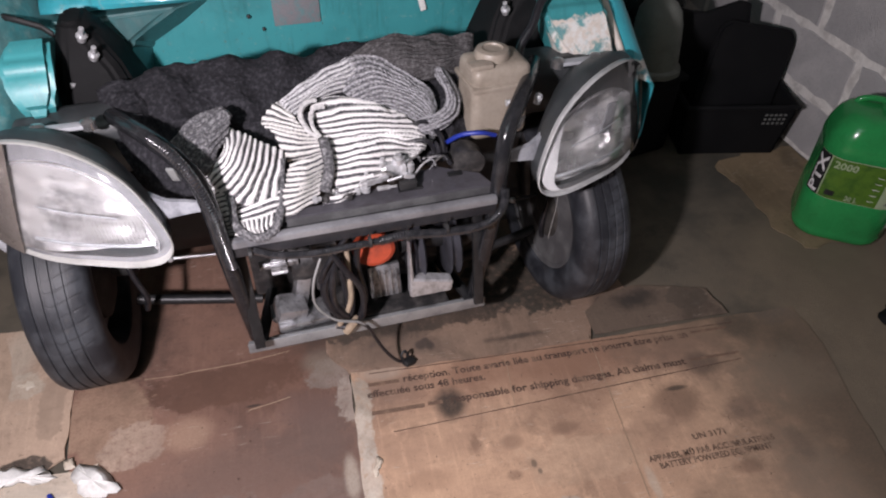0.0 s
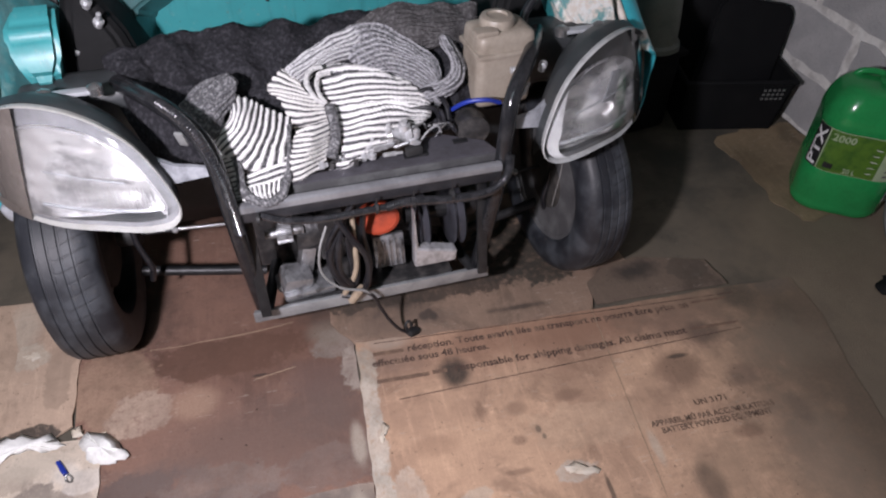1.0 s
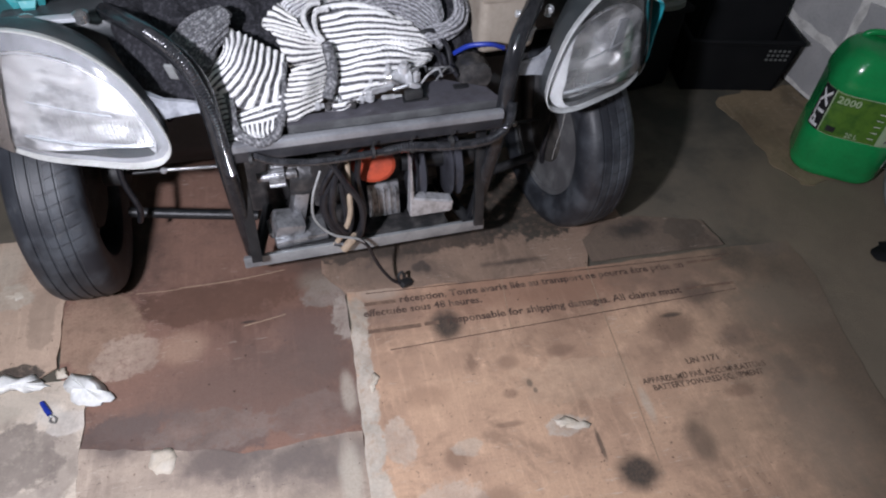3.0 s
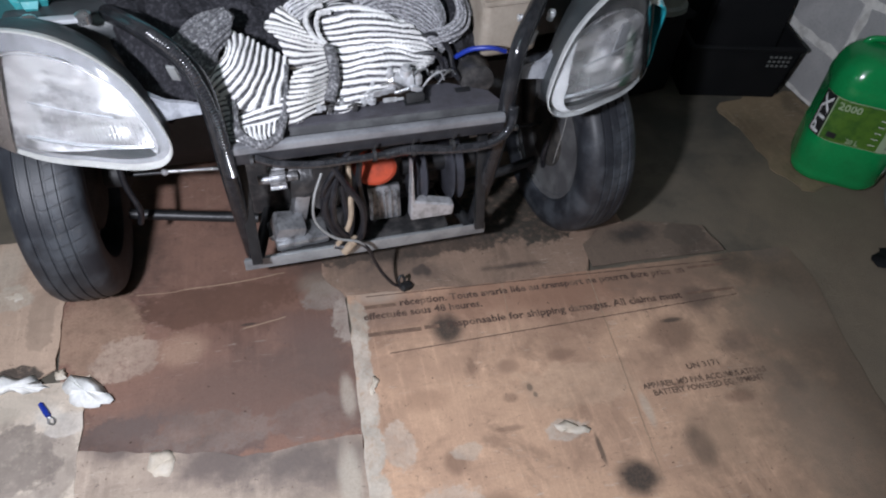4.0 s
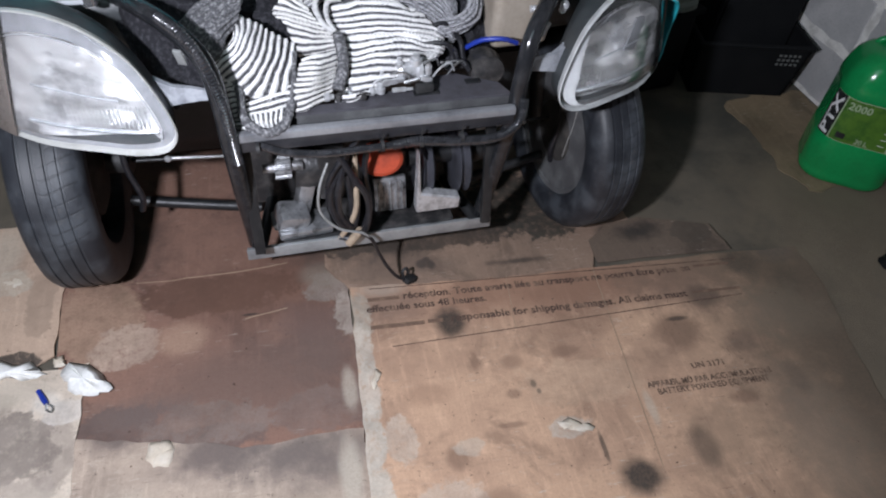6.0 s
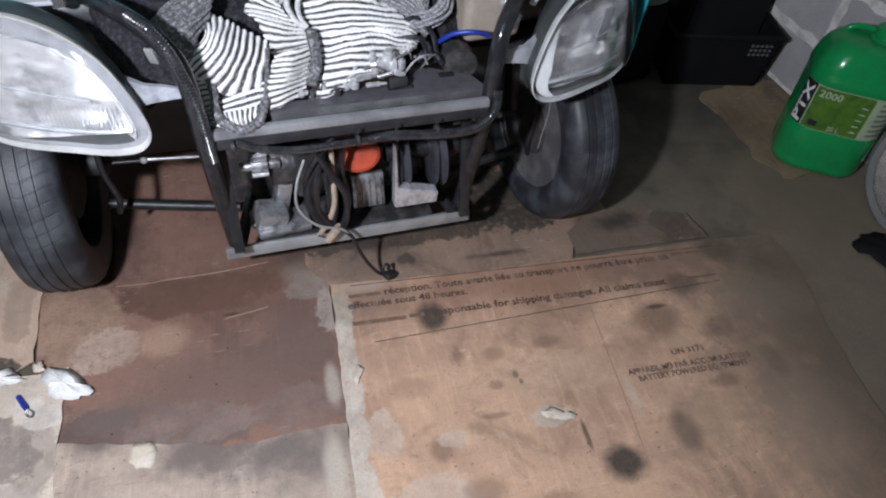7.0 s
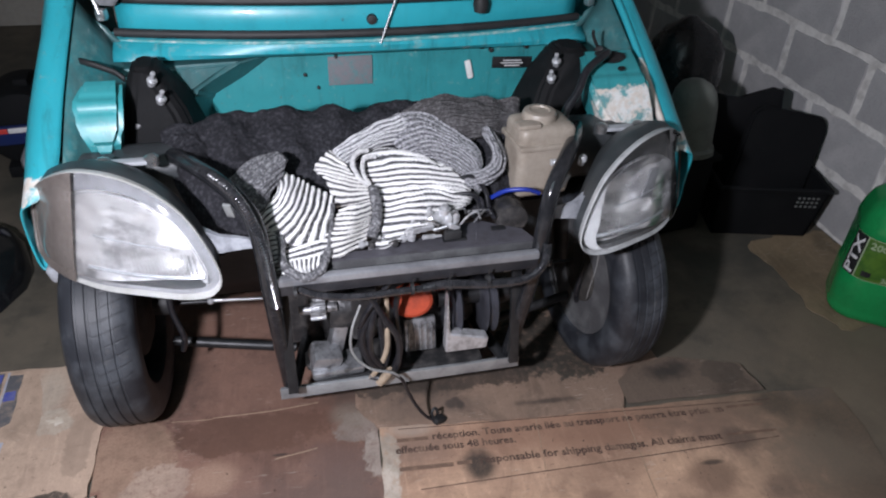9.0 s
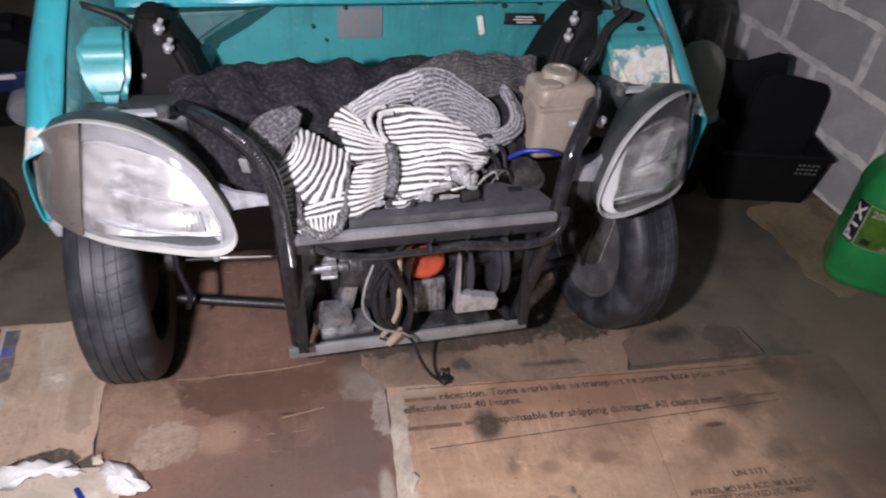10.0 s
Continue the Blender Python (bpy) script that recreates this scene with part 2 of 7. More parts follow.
M["bandprint"] = surface("dark_grey_print", (0.11, 0.11, 0.12), (0.36, 0.28, 0.22), 22, 0.8, 0, 0.1, 300, 0.9)
M["bandpale"] = surface("pale_blue_print", (0.42, 0.43, 0.50), (0.50, 0.38, 0.29), 40, 0.8, 0, 0.1, 300, 0.9)
M["bluesquare"] = surface("blue_print", (0.07, 0.09, 0.36), (0.2, 0.2, 0.35), 40, 0.8, 0, 0.1, 300, 0.7)
M["green"] = surface("green_plastic", (0.007, 0.26, 0.072), (0.01, 0.15, 0.045), 9, 0.20, 0, 0.08, 120, 0.5)
M["greenlabel"] = surface("label_olive", (0.075, 0.17, 0.022), (0.02, 0.085, 0.015), 30, 0.35, 0, 0.05, 60, 0.9)
M["lightlabel"] = surface("label_pale", (0.34, 0.42, 0.28), (0.20, 0.30, 0.15), 20, 0.35, 0, 0.05)
M["greycan"] = surface("grey_canister", (0.14, 0.145, 0.14), (0.08, 0.08, 0.08), 10, 0.6)
M["jug"] = surface("dull_grey_plastic", (0.16, 0.175, 0.155), (0.09, 0.10, 0.088), 18, 0.5, 0, 0.2)
M["bumper"] = surface("glossy_black_plastic", (0.010, 0.0105, 0.012), (0.022, 0.022, 0.024), 16, 0.16, 0, 0.1, 160, 0.7, 0.4)
M["sack"] = surface("black_polythene", (0.008, 0.0085, 0.0095), (0.014, 0.014, 0.016), 25, 0.28, 0, 0.5, 70)
M["pumpblue"] = surface("dark_blue_enamel", (0.012, 0.024, 0.10), (0.02, 0.03, 0.08), 14, 0.35)
M["pumpgrey"] = surface("grey_enamel", (0.30, 0.31, 0.34), (0.18, 0.18, 0.19), 16, 0.5)
M["red"] = surface("red_print", (0.6, 0.05, 0.04), (0.4, 0.05, 0.04), 30, 0.5)
M["plaster"] = surface("dark_plaster", (0.36, 0.345, 0.31), (0.22, 0.21, 0.19), 3, 0.9, 0, 0.5, 40, 0.8)
M["ceiling"] = surface("ceiling_paint", (0.35, 0.35, 0.33), (0.25, 0.25, 0.23), 2, 0.9, 0, 0.3, 40)


def glass():
    k = Tree("headlamp_glass")
    g = k.t.nodes.new("ShaderNodeBsdfGlass")
    g.inputs["IOR"].default_value, g.inputs["Roughness"].default_value = 1.12, 0.03
    gl = k.t.nodes.new("ShaderNodeBsdfGlossy")
    gl.inputs["Roughness"].default_value = 0.12
    haze = k.t.nodes.new("ShaderNodeBsdfDiffuse")
    haze.inputs["Color"].default_value = (0.75, 0.75, 0.72, 1)
    a, b = k.t.nodes.new("ShaderNodeMixShader"), k.t.nodes.new("ShaderNodeMixShader")
    f = k.node("ShaderNodeFresnel", IOR=1.45).outputs[0]
    k.t.links.new(f, a.inputs[0]), k.t.links.new(g.outputs[0], a.inputs[1]), k.t.links.new(gl.outputs[0], a.inputs[2])
    k.t.links.new(k.math("MULTIPLY", k.ramp(k.noise(14, 5, 0.65), 0.35, 0.8), 0.035), b.inputs[0])
    k.t.links.new(a.outputs[0], b.inputs[1]), k.t.links.new(haze.outputs[0], b.inputs[2])
    out = k.t.nodes["Material Output"]
    k.t.links.new(b.outputs[0], out.inputs[0])
    return k.m


M["glass"] = glass()


def knit(name, yarn, fleck, mix, bits=0.5):
    """Woollen yarn flecked with a second colour."""
    k = Tree(name)
    big, fine = k.noise(150, 4, 0.7), k.noise(420, 3, 0.7)
    col = k.mix(k.math("MULTIPLY", k.ramp(big, bits, bits + 0.16), mix), yarn, fleck)
    col = k.mix(k.math("MULTIPLY", k.ramp(fine, 0.48, 0.68), 0.45), col, tuple(c * 0.55 for c in yarn))
    k.put(Base_Color=col, Roughness=0.95, Sheen_Weight=0.2, Specular_IOR_Level=0.12)
    return k.bump(k.math("ADD", k.math("MULTIPLY", k.noise(500, 3), 0.9), k.math("MULTIPLY", big, 0.6)), 0.5, 0.0012).m


M["groove"] = knit("charcoal_yarn", (0.068, 0.068, 0.076), (0.55, 0.55, 0.55), 0.6, 0.53)
M["groove_grey"] = knit("charcoal_yarn_flecked", (0.085, 0.085, 0.095), (0.50, 0.50, 0.51), 0.65, 0.47)
M["knit_white"] = knit("white_yarn", (0.80, 0.795, 0.79), (0.16, 0.16, 0.17), 0.35, 0.56)
M["knit_stripe"] = knit("white_yarn_striped", (0.78, 0.775, 0.77), (0.12, 0.12, 0.13), 0.4, 0.56)
M["knit_soft"] = knit("ecru_yarn", (0.72, 0.71, 0.69), (0.20, 0.20, 0.20), 0.4, 0.54)
M["knit_grey"] = knit("grey_yarn", (0.62, 0.62, 0.635), (0.07, 0.07, 0.078), 0.7, 0.50)
k = Tree("black_wool_linty")
lint = k.ramp(k.noise(300, 3, 0.75), 0.70, 0.75)
col = k.mix(k.ramp(k.noise(120, 4, 0.7), 0.45, 0.7), (0.022, 0.022, 0.026), (0.060, 0.060, 0.068))
k.put(Base_Color=k.mix(k.math("MULTIPLY", lint, 0.55), col, (0.34, 0.34, 0.35)), Roughness=0.95, Specular_IOR_Level=0.15)
M["wool"] = k.bump(k.math("ADD", k.noise(320, 3, 0.7), k.math("MULTIPLY", k.noise(60, 3), 2.0)), 1.0, 0.003).m
M["paleroll"] = surface("white_wool_roll", (0.66, 0.655, 0.65), (0.25, 0.25, 0.26), 120, 0.95, 0, 0.8, 420, 0.8)
M["melange"] = knit("grey_melange_yarn", (0.42, 0.42, 0.445), (0.06, 0.06, 0.068), 0.85, 0.46)
M["lintgrey"] = surface("linty_charcoal_wool", (0.060, 0.056, 0.058), (0.22, 0.215, 0.22), 140, 0.95, 0, 0.9, 380, 0.75)
M["speckle"] = surface("speckled_charcoal_wool", (0.075, 0.075, 0.082), (0.42, 0.42, 0.43), 170, 0.95, 0, 0.9, 420, 0.9)


def board(name, base, worn, stains_shade=(), lines=0.0, dark=0.5, pale=0.3):
    """Trodden cardboard in its own metres; dirt and painted shade: (x, y, rx, ry, strength, colour)."""
    k = Tree(name)
    big, mid, fine = k.noise(2.6, 6, 0.62), k.noise(14, 6, 0.7), k.noise(190, 3, 0.7)
    sep = k.node("ShaderNodeSeparateXYZ", Vector=k.co).outputs
    col = k.mix(k.math("MULTIPLY", k.ramp(big, 0.42, 0.68), dark), base, worn)
    col = k.mix(k.math("MULTIPLY", k.ramp(k.noise(5.5, 6, 0.7, distortion=0.8), 0.50, 0.66), 0.55), col, tuple(c * 0.62 for c in worn))
    col = k.mix(k.math("MULTIPLY", k.ramp(k.noise(8.5, 7, 0.75, distortion=0.5), 0.56, 0.70), 0.4), col, tuple(min(1, c * 1.25 + 0.02) for c in base))
    col = k.mix(k.math("MULTIPLY", k.ramp(mid, 0.56, 0.74), pale), col, tuple(min(1, c * 1.5 + 0.03) for c in base))
    col = k.mix(k.math("MULTIPLY", k.ramp(k.noise(30, 6, 0.75, distortion=0.6), 0.60, 0.72), 0.35), col, tuple(c * 0.45 for c in worn))
    scr = k.node("ShaderNodeMapping", Vector=k.co, Scale=(30.0, 2.2, 1.0)).outputs[0]
    col = k.mix(k.math("MULTIPLY", k.ramp(k.noise(2.0, 6, 0.75, co=scr), 0.50, 0.70), 0.30), col, tuple(min(1, c * 1.45 + 0.02) for c in base))
    scr2 = k.node("ShaderNodeMapping", Vector=k.co, Scale=(3.0, 26.0, 1.0), Location=(3.1, 1.7, 0)).outputs[0]
    col = k.mix(k.math("MULTIPLY", k.ramp(k.noise(1.6, 6, 0.75, co=scr2), 0.52, 0.72), 0.22), col, tuple(c * 0.6 for c in worn))
    col = k.mix(k.math("MULTIPLY", k.ramp(k.noise(75, 4, 0.8), 0.63, 0.69), 0.75), col, (0.05, 0.033, 0.028))
    col = k.mix(k.math("MULTIPLY", k.ramp(k.noise(58, 5, 0.8, co=scr), 0.68, 0.74), 0.45), col, (0.6, 0.54, 0.46))
    # scuffs: short pale and dark dashes along two slants
    for ang, tone, lim in ((14, (0.62, 0.55, 0.47), 0.66), (-9, (0.07, 0.05, 0.042), 0.67), (68, (0.58, 0.50, 0.42), 0.68)):
        way = k.node("ShaderNodeMapping", Vector=k.co, Rotation=(0, 0, radians(ang)), Scale=(7.0, 60.0, 1.0), Location=(ang * 0.13, 0.7, 0)).outputs[0]
        patchy = k.ramp(k.noise(4.5, 4, 0.65), 0.46, 0.60)
        col = k.mix(k.math("MULTIPLY", k.math("MULTIPLY", k.ramp(k.noise(2.6, 5, 0.7, co=way), lim - 0.06, lim), patchy), 0.5), col, tone)
    flute = k.math("SINE", k.math("MULTIPLY", sep[0], 2 * math.pi / 0.0072))
    col = k.mix(k.math("MULTIPLY", k.ramp(flute, -0.2, 0.9), lines), col, tuple(c * 0.6 for c in base))
    wob = k.math("SUBTRACT", k.noise(22, 5, 0.7), 0.5)
    wob2 = k.math("SUBTRACT", k.noise(7, 5, 0.65), 0.5)
    for x, y, rx, ry, s, c in stains_shade:
        dx = k.math("DIVIDE", k.math("SUBTRACT", sep[0], x), rx)
        dy = k.math("DIVIDE", k.math("SUBTRACT", sep[1], y), ry)
        d = k.math("SQRT", k.math("ADD", k.math("MULTIPLY", dx, dx), k.math("MULTIPLY", dy, dy)))
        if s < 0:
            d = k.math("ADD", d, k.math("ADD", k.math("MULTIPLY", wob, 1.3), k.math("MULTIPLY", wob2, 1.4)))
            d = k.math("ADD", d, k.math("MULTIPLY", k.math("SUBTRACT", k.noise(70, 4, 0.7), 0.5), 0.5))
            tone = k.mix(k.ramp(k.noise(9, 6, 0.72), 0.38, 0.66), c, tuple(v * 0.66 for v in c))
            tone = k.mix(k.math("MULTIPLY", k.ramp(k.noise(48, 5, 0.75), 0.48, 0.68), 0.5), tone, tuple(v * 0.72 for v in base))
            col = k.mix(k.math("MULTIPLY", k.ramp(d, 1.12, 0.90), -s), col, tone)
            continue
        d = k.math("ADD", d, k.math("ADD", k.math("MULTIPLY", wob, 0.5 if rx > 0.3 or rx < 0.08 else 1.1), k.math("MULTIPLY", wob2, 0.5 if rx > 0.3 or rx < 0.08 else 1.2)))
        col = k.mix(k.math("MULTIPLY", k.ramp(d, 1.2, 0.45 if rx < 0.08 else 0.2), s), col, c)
    col = k.mix(k.math("MULTIPLY", k.ramp(fine, 0.4, 0.7), 0.22), col, tuple(c * 0.5 for c in base))
    k.put(Base_Color=col, Roughness=k.math("ADD", k.math("MULTIPLY", mid, 0.3), 0.55), Specular_IOR_Level=0.35)
    return k.bump(k.math("ADD", k.math("MULTIPLY", mid, 2.0), k.math("ADD", fine, k.math("MULTIPLY", flute, lines))), 0.3, 0.0015).m


def block_material(name, a, b):
    k = Tree(name)
    rnd = k.t.nodes.new("ShaderNodeObjectInfo").outputs["Random"]
    big, fine = k.noise(9, 5, 0.6), k.noise(120, 5, 0.75)
    col = k.mix(k.ramp(big, 0.35, 0.7), a, b)
    col = k.mix(k.math("MULTIPLY", rnd, 0.45), col, tuple(c * 0.7 for c in a))
    col = k.mix(k.math("MULTIPLY", k.ramp(fine, 0.5, 0.7), 0.4), col, tuple(c * 0.5 for c in a))
    k.put(Base_Color=col, Roughness=0.92, Specular_IOR_Level=0.2)
    return k.bump(k.math("ADD", fine, big), 0.8, 0.004).m


M["block"] = block_material("concrete_block", (0.41, 0.405, 0.41), (0.52, 0.51, 0.51))
M["mortar"] = surface("mortar", (0.74, 0.72, 0.69), (0.46, 0.44, 0.42), 22, 0.95, 0, 1.0, 70, 0.85)


# ---- mesh helpers ----
def mesh_of(name, bm, material, smooth=True):
    me = bpy.data.meshes.new(name)
    bm.to_mesh(me)
    bm.free()
    for mt in material if isinstance(material, (list, tuple)) else [material]:
        me.materials.append(mt)
    if smooth:
        me.polygons.foreach_set("use_smooth", [True] * len(me.polygons))
        me.set_sharp_from_angle(angle=radians(38))
    return me


def part(name, bm, material, parent, label="", m=None):
    ob = new(name, mesh_of(name, bm, material))
    ob.parent = parent
    if m is not None:
        ob.matrix_basis = m
    if label:
        ob["label"] = label
    return ob


def thing(name, bm, material, label, category, m=None, group="", kind=""):
    ob = new(name, mesh_of(name, bm, material))
    if m is not None:
        ob.matrix_basis = m
    return tagged(ob, label, category, group, kind)


def holder(name, label, category, m=None):
    ob = new(name)
    ob.empty_display_size = 0.1
    if m is not None:
        ob.matrix_basis = m
    return tagged(ob, label, category)


def box(bm, c, s, rot=(0, 0, 0), bevel=0.003, seg=2):
    r = bmesh.ops.create_cube(bm, size=1.0)
    vs = r["verts"]
    bmesh.ops.scale(bm, vec=s, verts=vs)
    if bevel:
        es = list({e for v in vs for e in v.link_edges})
        out = bmesh.ops.bevel(bm, geom=es, offset=min(bevel, min(s) * 0.45), segments=seg, profile=0.6, affect="EDGES")
        vs = list({v for f in out["faces"] for v in f.verts} | {v for v in vs if v.is_valid})
    bmesh.ops.transform(bm, matrix=pose(*c, *rot), verts=vs)
    return bm


def rings(bm, loops, close=True, cap0=True, cap1=True):
    """Skin a list of loops of equal length."""
    vs = [[bm.verts.new(p) for p in lp] for lp in loops]
    n = len(vs[0])
    for a, b in zip(vs, vs[1:]):
        for i in range(n if close else n - 1):
            j = (i + 1) % n
            bm.faces.new((a[i], a[j], b[j], b[i]))
    if close and cap0:
        bm.faces.new(vs[0][::-1])
    if close and cap1:
        bm.faces.new(vs[-1])
    return vs


def smooth_path(pts, n=8):
    """Catmull-Rom through the points."""
    p = [Vector(q) for q in pts]
    p = [2 * p[0] - p[1], *p, 2 * p[-1] - p[-2]]
    out = []
    for i in range(1, len(p) - 2):
        for k in range(n):
            t = k / n
            a, b, c, d = p[i - 1], p[i], p[i + 1], p[i + 2]
            out.append(0.5 * (2 * b + (c - a) * t + (2 * a - 5 * b + 4 * c - d) * t * t + (3 * b - a - 3 * c + d) * t ** 3))
    return [*out, p[-2]]


def tube(bm, pts, r, seg=12, n=8, wave=0.0, pitch=0.006, straight=False):
    """A round bar along a path; wave: corrugation depth."""
    path = [Vector(q) for q in pts] if straight else smooth_path(pts, n)
    if wave:
        length = sum((b - a).length for a, b in zip(path, path[1:]))
        m = int(length / pitch * 3)
        acc, fine, i, done = 0.0, [], 0, 0.0
        for k in range(m + 1):
            want = length * k / m
            while i < len(path) - 2 and done + (path[i + 1] - path[i]).length < want:
                done += (path[i + 1] - path[i]).length
                i += 1
            seglen = (path[i + 1] - path[i]).length or 1e-6
            fine.append(path[i].lerp(path[i + 1], min(1.0, (want - done) / seglen)))
        path = fine
    loops, up = [], Vector((0.13, 0.2, 1)).normalized()
    for i, p in enumerate(path):
        d = (path[min(i + 1, len(path) - 1)] - path[max(i - 1, 0)]).normalized()
        side = d.cross(up)
        if side.length < 1e-3:
            side = d.orthogonal()
        side.normalize()
        up = side.cross(d).normalized()
        rr = r * (1 + wave * (1 if i % 3 == 1 else 0)) if wave else r
        loops.append([p + rr * (math.cos(a) * side + math.sin(a) * up) for a in (2 * math.pi * k / seg for k in range(seg))])
    rings(bm, loops)
    return bm


def lathe(bm, profile, axis="X", seg=40, at=(0, 0, 0), ring=False):
    """Turn (radius, along) pairs about an axis."""
    loops = []
    for r, h in profile:
        lp = []
        for k in range(seg):
            a = 2 * math.pi * k / seg
            c, s = r * math.cos(a), r * math.sin(a)
            v = {"X": (h, c, s), "Y": (c, h, s), "Z": (c, s, h)}[axis]
            lp.append(Vector(v) + Vector(at))
        loops.append(lp)
    rings(bm, [*loops, loops[0]] if ring else loops, True, not ring, not ring)
    if ring:
        bmesh.ops.remove_doubles(bm, verts=bm.verts[:], dist=1e-6)
    bmesh.ops.recalc_face_normals(bm, faces=bm.faces[:])
    return bm


def slab(bm, poly, z0, z1, jag=0.0, step=0.03, seed=1):
    """A flat sheet with a torn outline."""
    rng = random.Random(seed)
    pts = []
    for (ax, ay), (bx, by) in zip(poly, [*poly[1:], poly[0]]):
        n = max(1, int(math.hypot(bx - ax, by - ay) / step)) if jag else 1
        for k in range(n):
            t = k / n
            j = jag if k else jag * 0.3
            pts.append((ax + (bx - ax) * t + rng.uniform(-j, j), ay + (by - ay) * t + rng.uniform(-j, j)))
    top = [bm.verts.new((x, y, z1)) for x, y in pts]
    low = [bm.verts.new((x, y, z0)) for x, y in pts]
    f = bm.faces.new(top)
    bm.faces.new(low[::-1])
    for i in range(len(top)):
        j = (i + 1) % len(top)
        bm.faces.new((low[i], low[j], top[j], top[i]))
    bmesh.ops.recalc_face_normals(bm, faces=bm.faces[:])
    bmesh.ops.triangulate(bm, faces=[f])
    return bm


def bern(n, t):
    return [math.comb(n, i) * t ** i * (1 - t) ** (n - i) for i in range(n + 1)]


def face_out(bm):
    """Turn an open cloth so that its outer side faces up and forward."""
    bm.normal_update()
    if sum(f.normal.z - f.normal.y for f in bm.faces) < 0:
        bmesh.ops.reverse_faces(bm, faces=bm.faces[:])
    return bm


def wool_heap(bm, grid, nu, nv, seed):
    """A heaped cloth: a tensor Bezier surface, crumpled at three scales."""
    P = np.array(grid, float)
    ev = np.array([bern(len(grid) - 1, j / nv) for j in range(nv + 1)])
    eu = np.array([bern(len(grid[0]) - 1, i / nu) for i in range(nu + 1)])
    S = np.einsum("ja,ib,abk->jik", ev, eu, P)
    N = np.cross(np.gradient(S, axis=1), np.gradient(S, axis=0))
    N /= np.linalg.norm(N, axis=2, keepdims=True) + 1e-9
    if (N[:, :, 1].mean() - N[:, :, 2].mean()) > 0:
        N = -N
    vs = []
    for j in range(nv + 1):
        row = []
        for i in range(nu + 1):
            q = Vector(S[j, i])
            h = 0.036 * noise.noise(Vector((q.x * 11, q.y * 5, seed))) + 0.012 * noise.noise(q * 26) + 0.003 * noise.noise(q * 90)
            edge = min(i / nu, 1 - i / nu, j / nv, 1 - j / nv)
            row.append(bm.verts.new(q + Vector(N[j, i]) * (h - 0.012 * max(0, 1 - edge / 0.08) ** 2)))
        vs.append(row)
    for j in range(nv):
        for i in range(nu):
            bm.faces.new((vs[j][i], vs[j][i + 1], vs[j + 1][i + 1], vs[j + 1][i]))
    return face_out(bm)


def lettering(name, text, width, height, at, parent, material, z=0.0, rot=0.0, spread=True):
    """Printed words in the built-in font, scaled to a width, lying flat."""
    cu = bpy.data.curves.new(name, "FONT")
    cu.body, cu.size, cu.resolution_u, cu.offset = text, 1.0, 2, 0.026
    tmp = new(name, cu)
    bpy.context.view_layer.update()
    me = bpy.data.meshes.new_from_object(tmp.evaluated_get(bpy.context.evaluated_depsgraph_get()))
    bpy.data.objects.remove(tmp)
    co = np.empty(len(me.vertices) * 3)
    me.vertices.foreach_get("co", co)
    co = co.reshape(-1, 3)
    lo, hi = co.min(0), co.max(0)
    co[:, 0] = (co[:, 0] - lo[0]) * width / (hi[0] - lo[0])
    co[:, 1] *= height / 0.72
    me.vertices.foreach_set("co", co.ravel())
    me.materials.append(material)
    ob = new(name, me)
    ob.parent = parent
    ob.matrix_basis = pose(at[0], at[1], z, 0, 0, rot)
    return ob


# ---- the garage ----
k = Tree("garage_floor_concrete")
big, mid, fine = k.noise(1.7, 6, 0.65), k.noise(9, 6, 0.7), k.noise(140, 4, 0.75)
col = k.mix(k.ramp(big, 0.36, 0.64), (0.056, 0.053, 0.043), (0.140, 0.117, 0.088))
col = k.mix(k.math("MULTIPLY", k.ramp(mid, 0.5, 0.7), 0.6), col, (0.055, 0.052, 0.043))
col = k.mix(k.math("MULTIPLY", k.ramp(k.noise(55, 5, 0.8), 0.63, 0.72), 0.5), col, (0.3, 0.28, 0.25))
sep = k.node("ShaderNodeSeparateXYZ", Vector=k.co).outputs
for x, y, rx, ry, most in ((1.45, -0.15, 0.42, 0.40, 0.8), (1.22, -0.75, 0.30, 0.60, 0.7)):
    dx, dy = k.math("DIVIDE", k.math("SUBTRACT", sep[0], x), rx), k.math("DIVIDE", k.math("SUBTRACT", sep[1], y), ry)
    d = k.math("ADD", k.math("SQRT", k.math("ADD", k.math("MULTIPLY", dx, dx), k.math("MULTIPLY", dy, dy))), k.math("MULTIPLY", k.math("SUBTRACT", k.noise(5, 6, 0.7), 0.5), 1.4))
    col = k.mix(k.math("MULTIPLY", k.ramp(d, 1.25, 0.45), most), col, k.mix(mid, (0.13, 0.10, 0.07), (0.23, 0.185, 0.13)))
k.put(Base_Color=col, Roughness=0.8)
M["concrete"] = k.bump(k.math("ADD", mid, fine), 0.5, 0.003).m

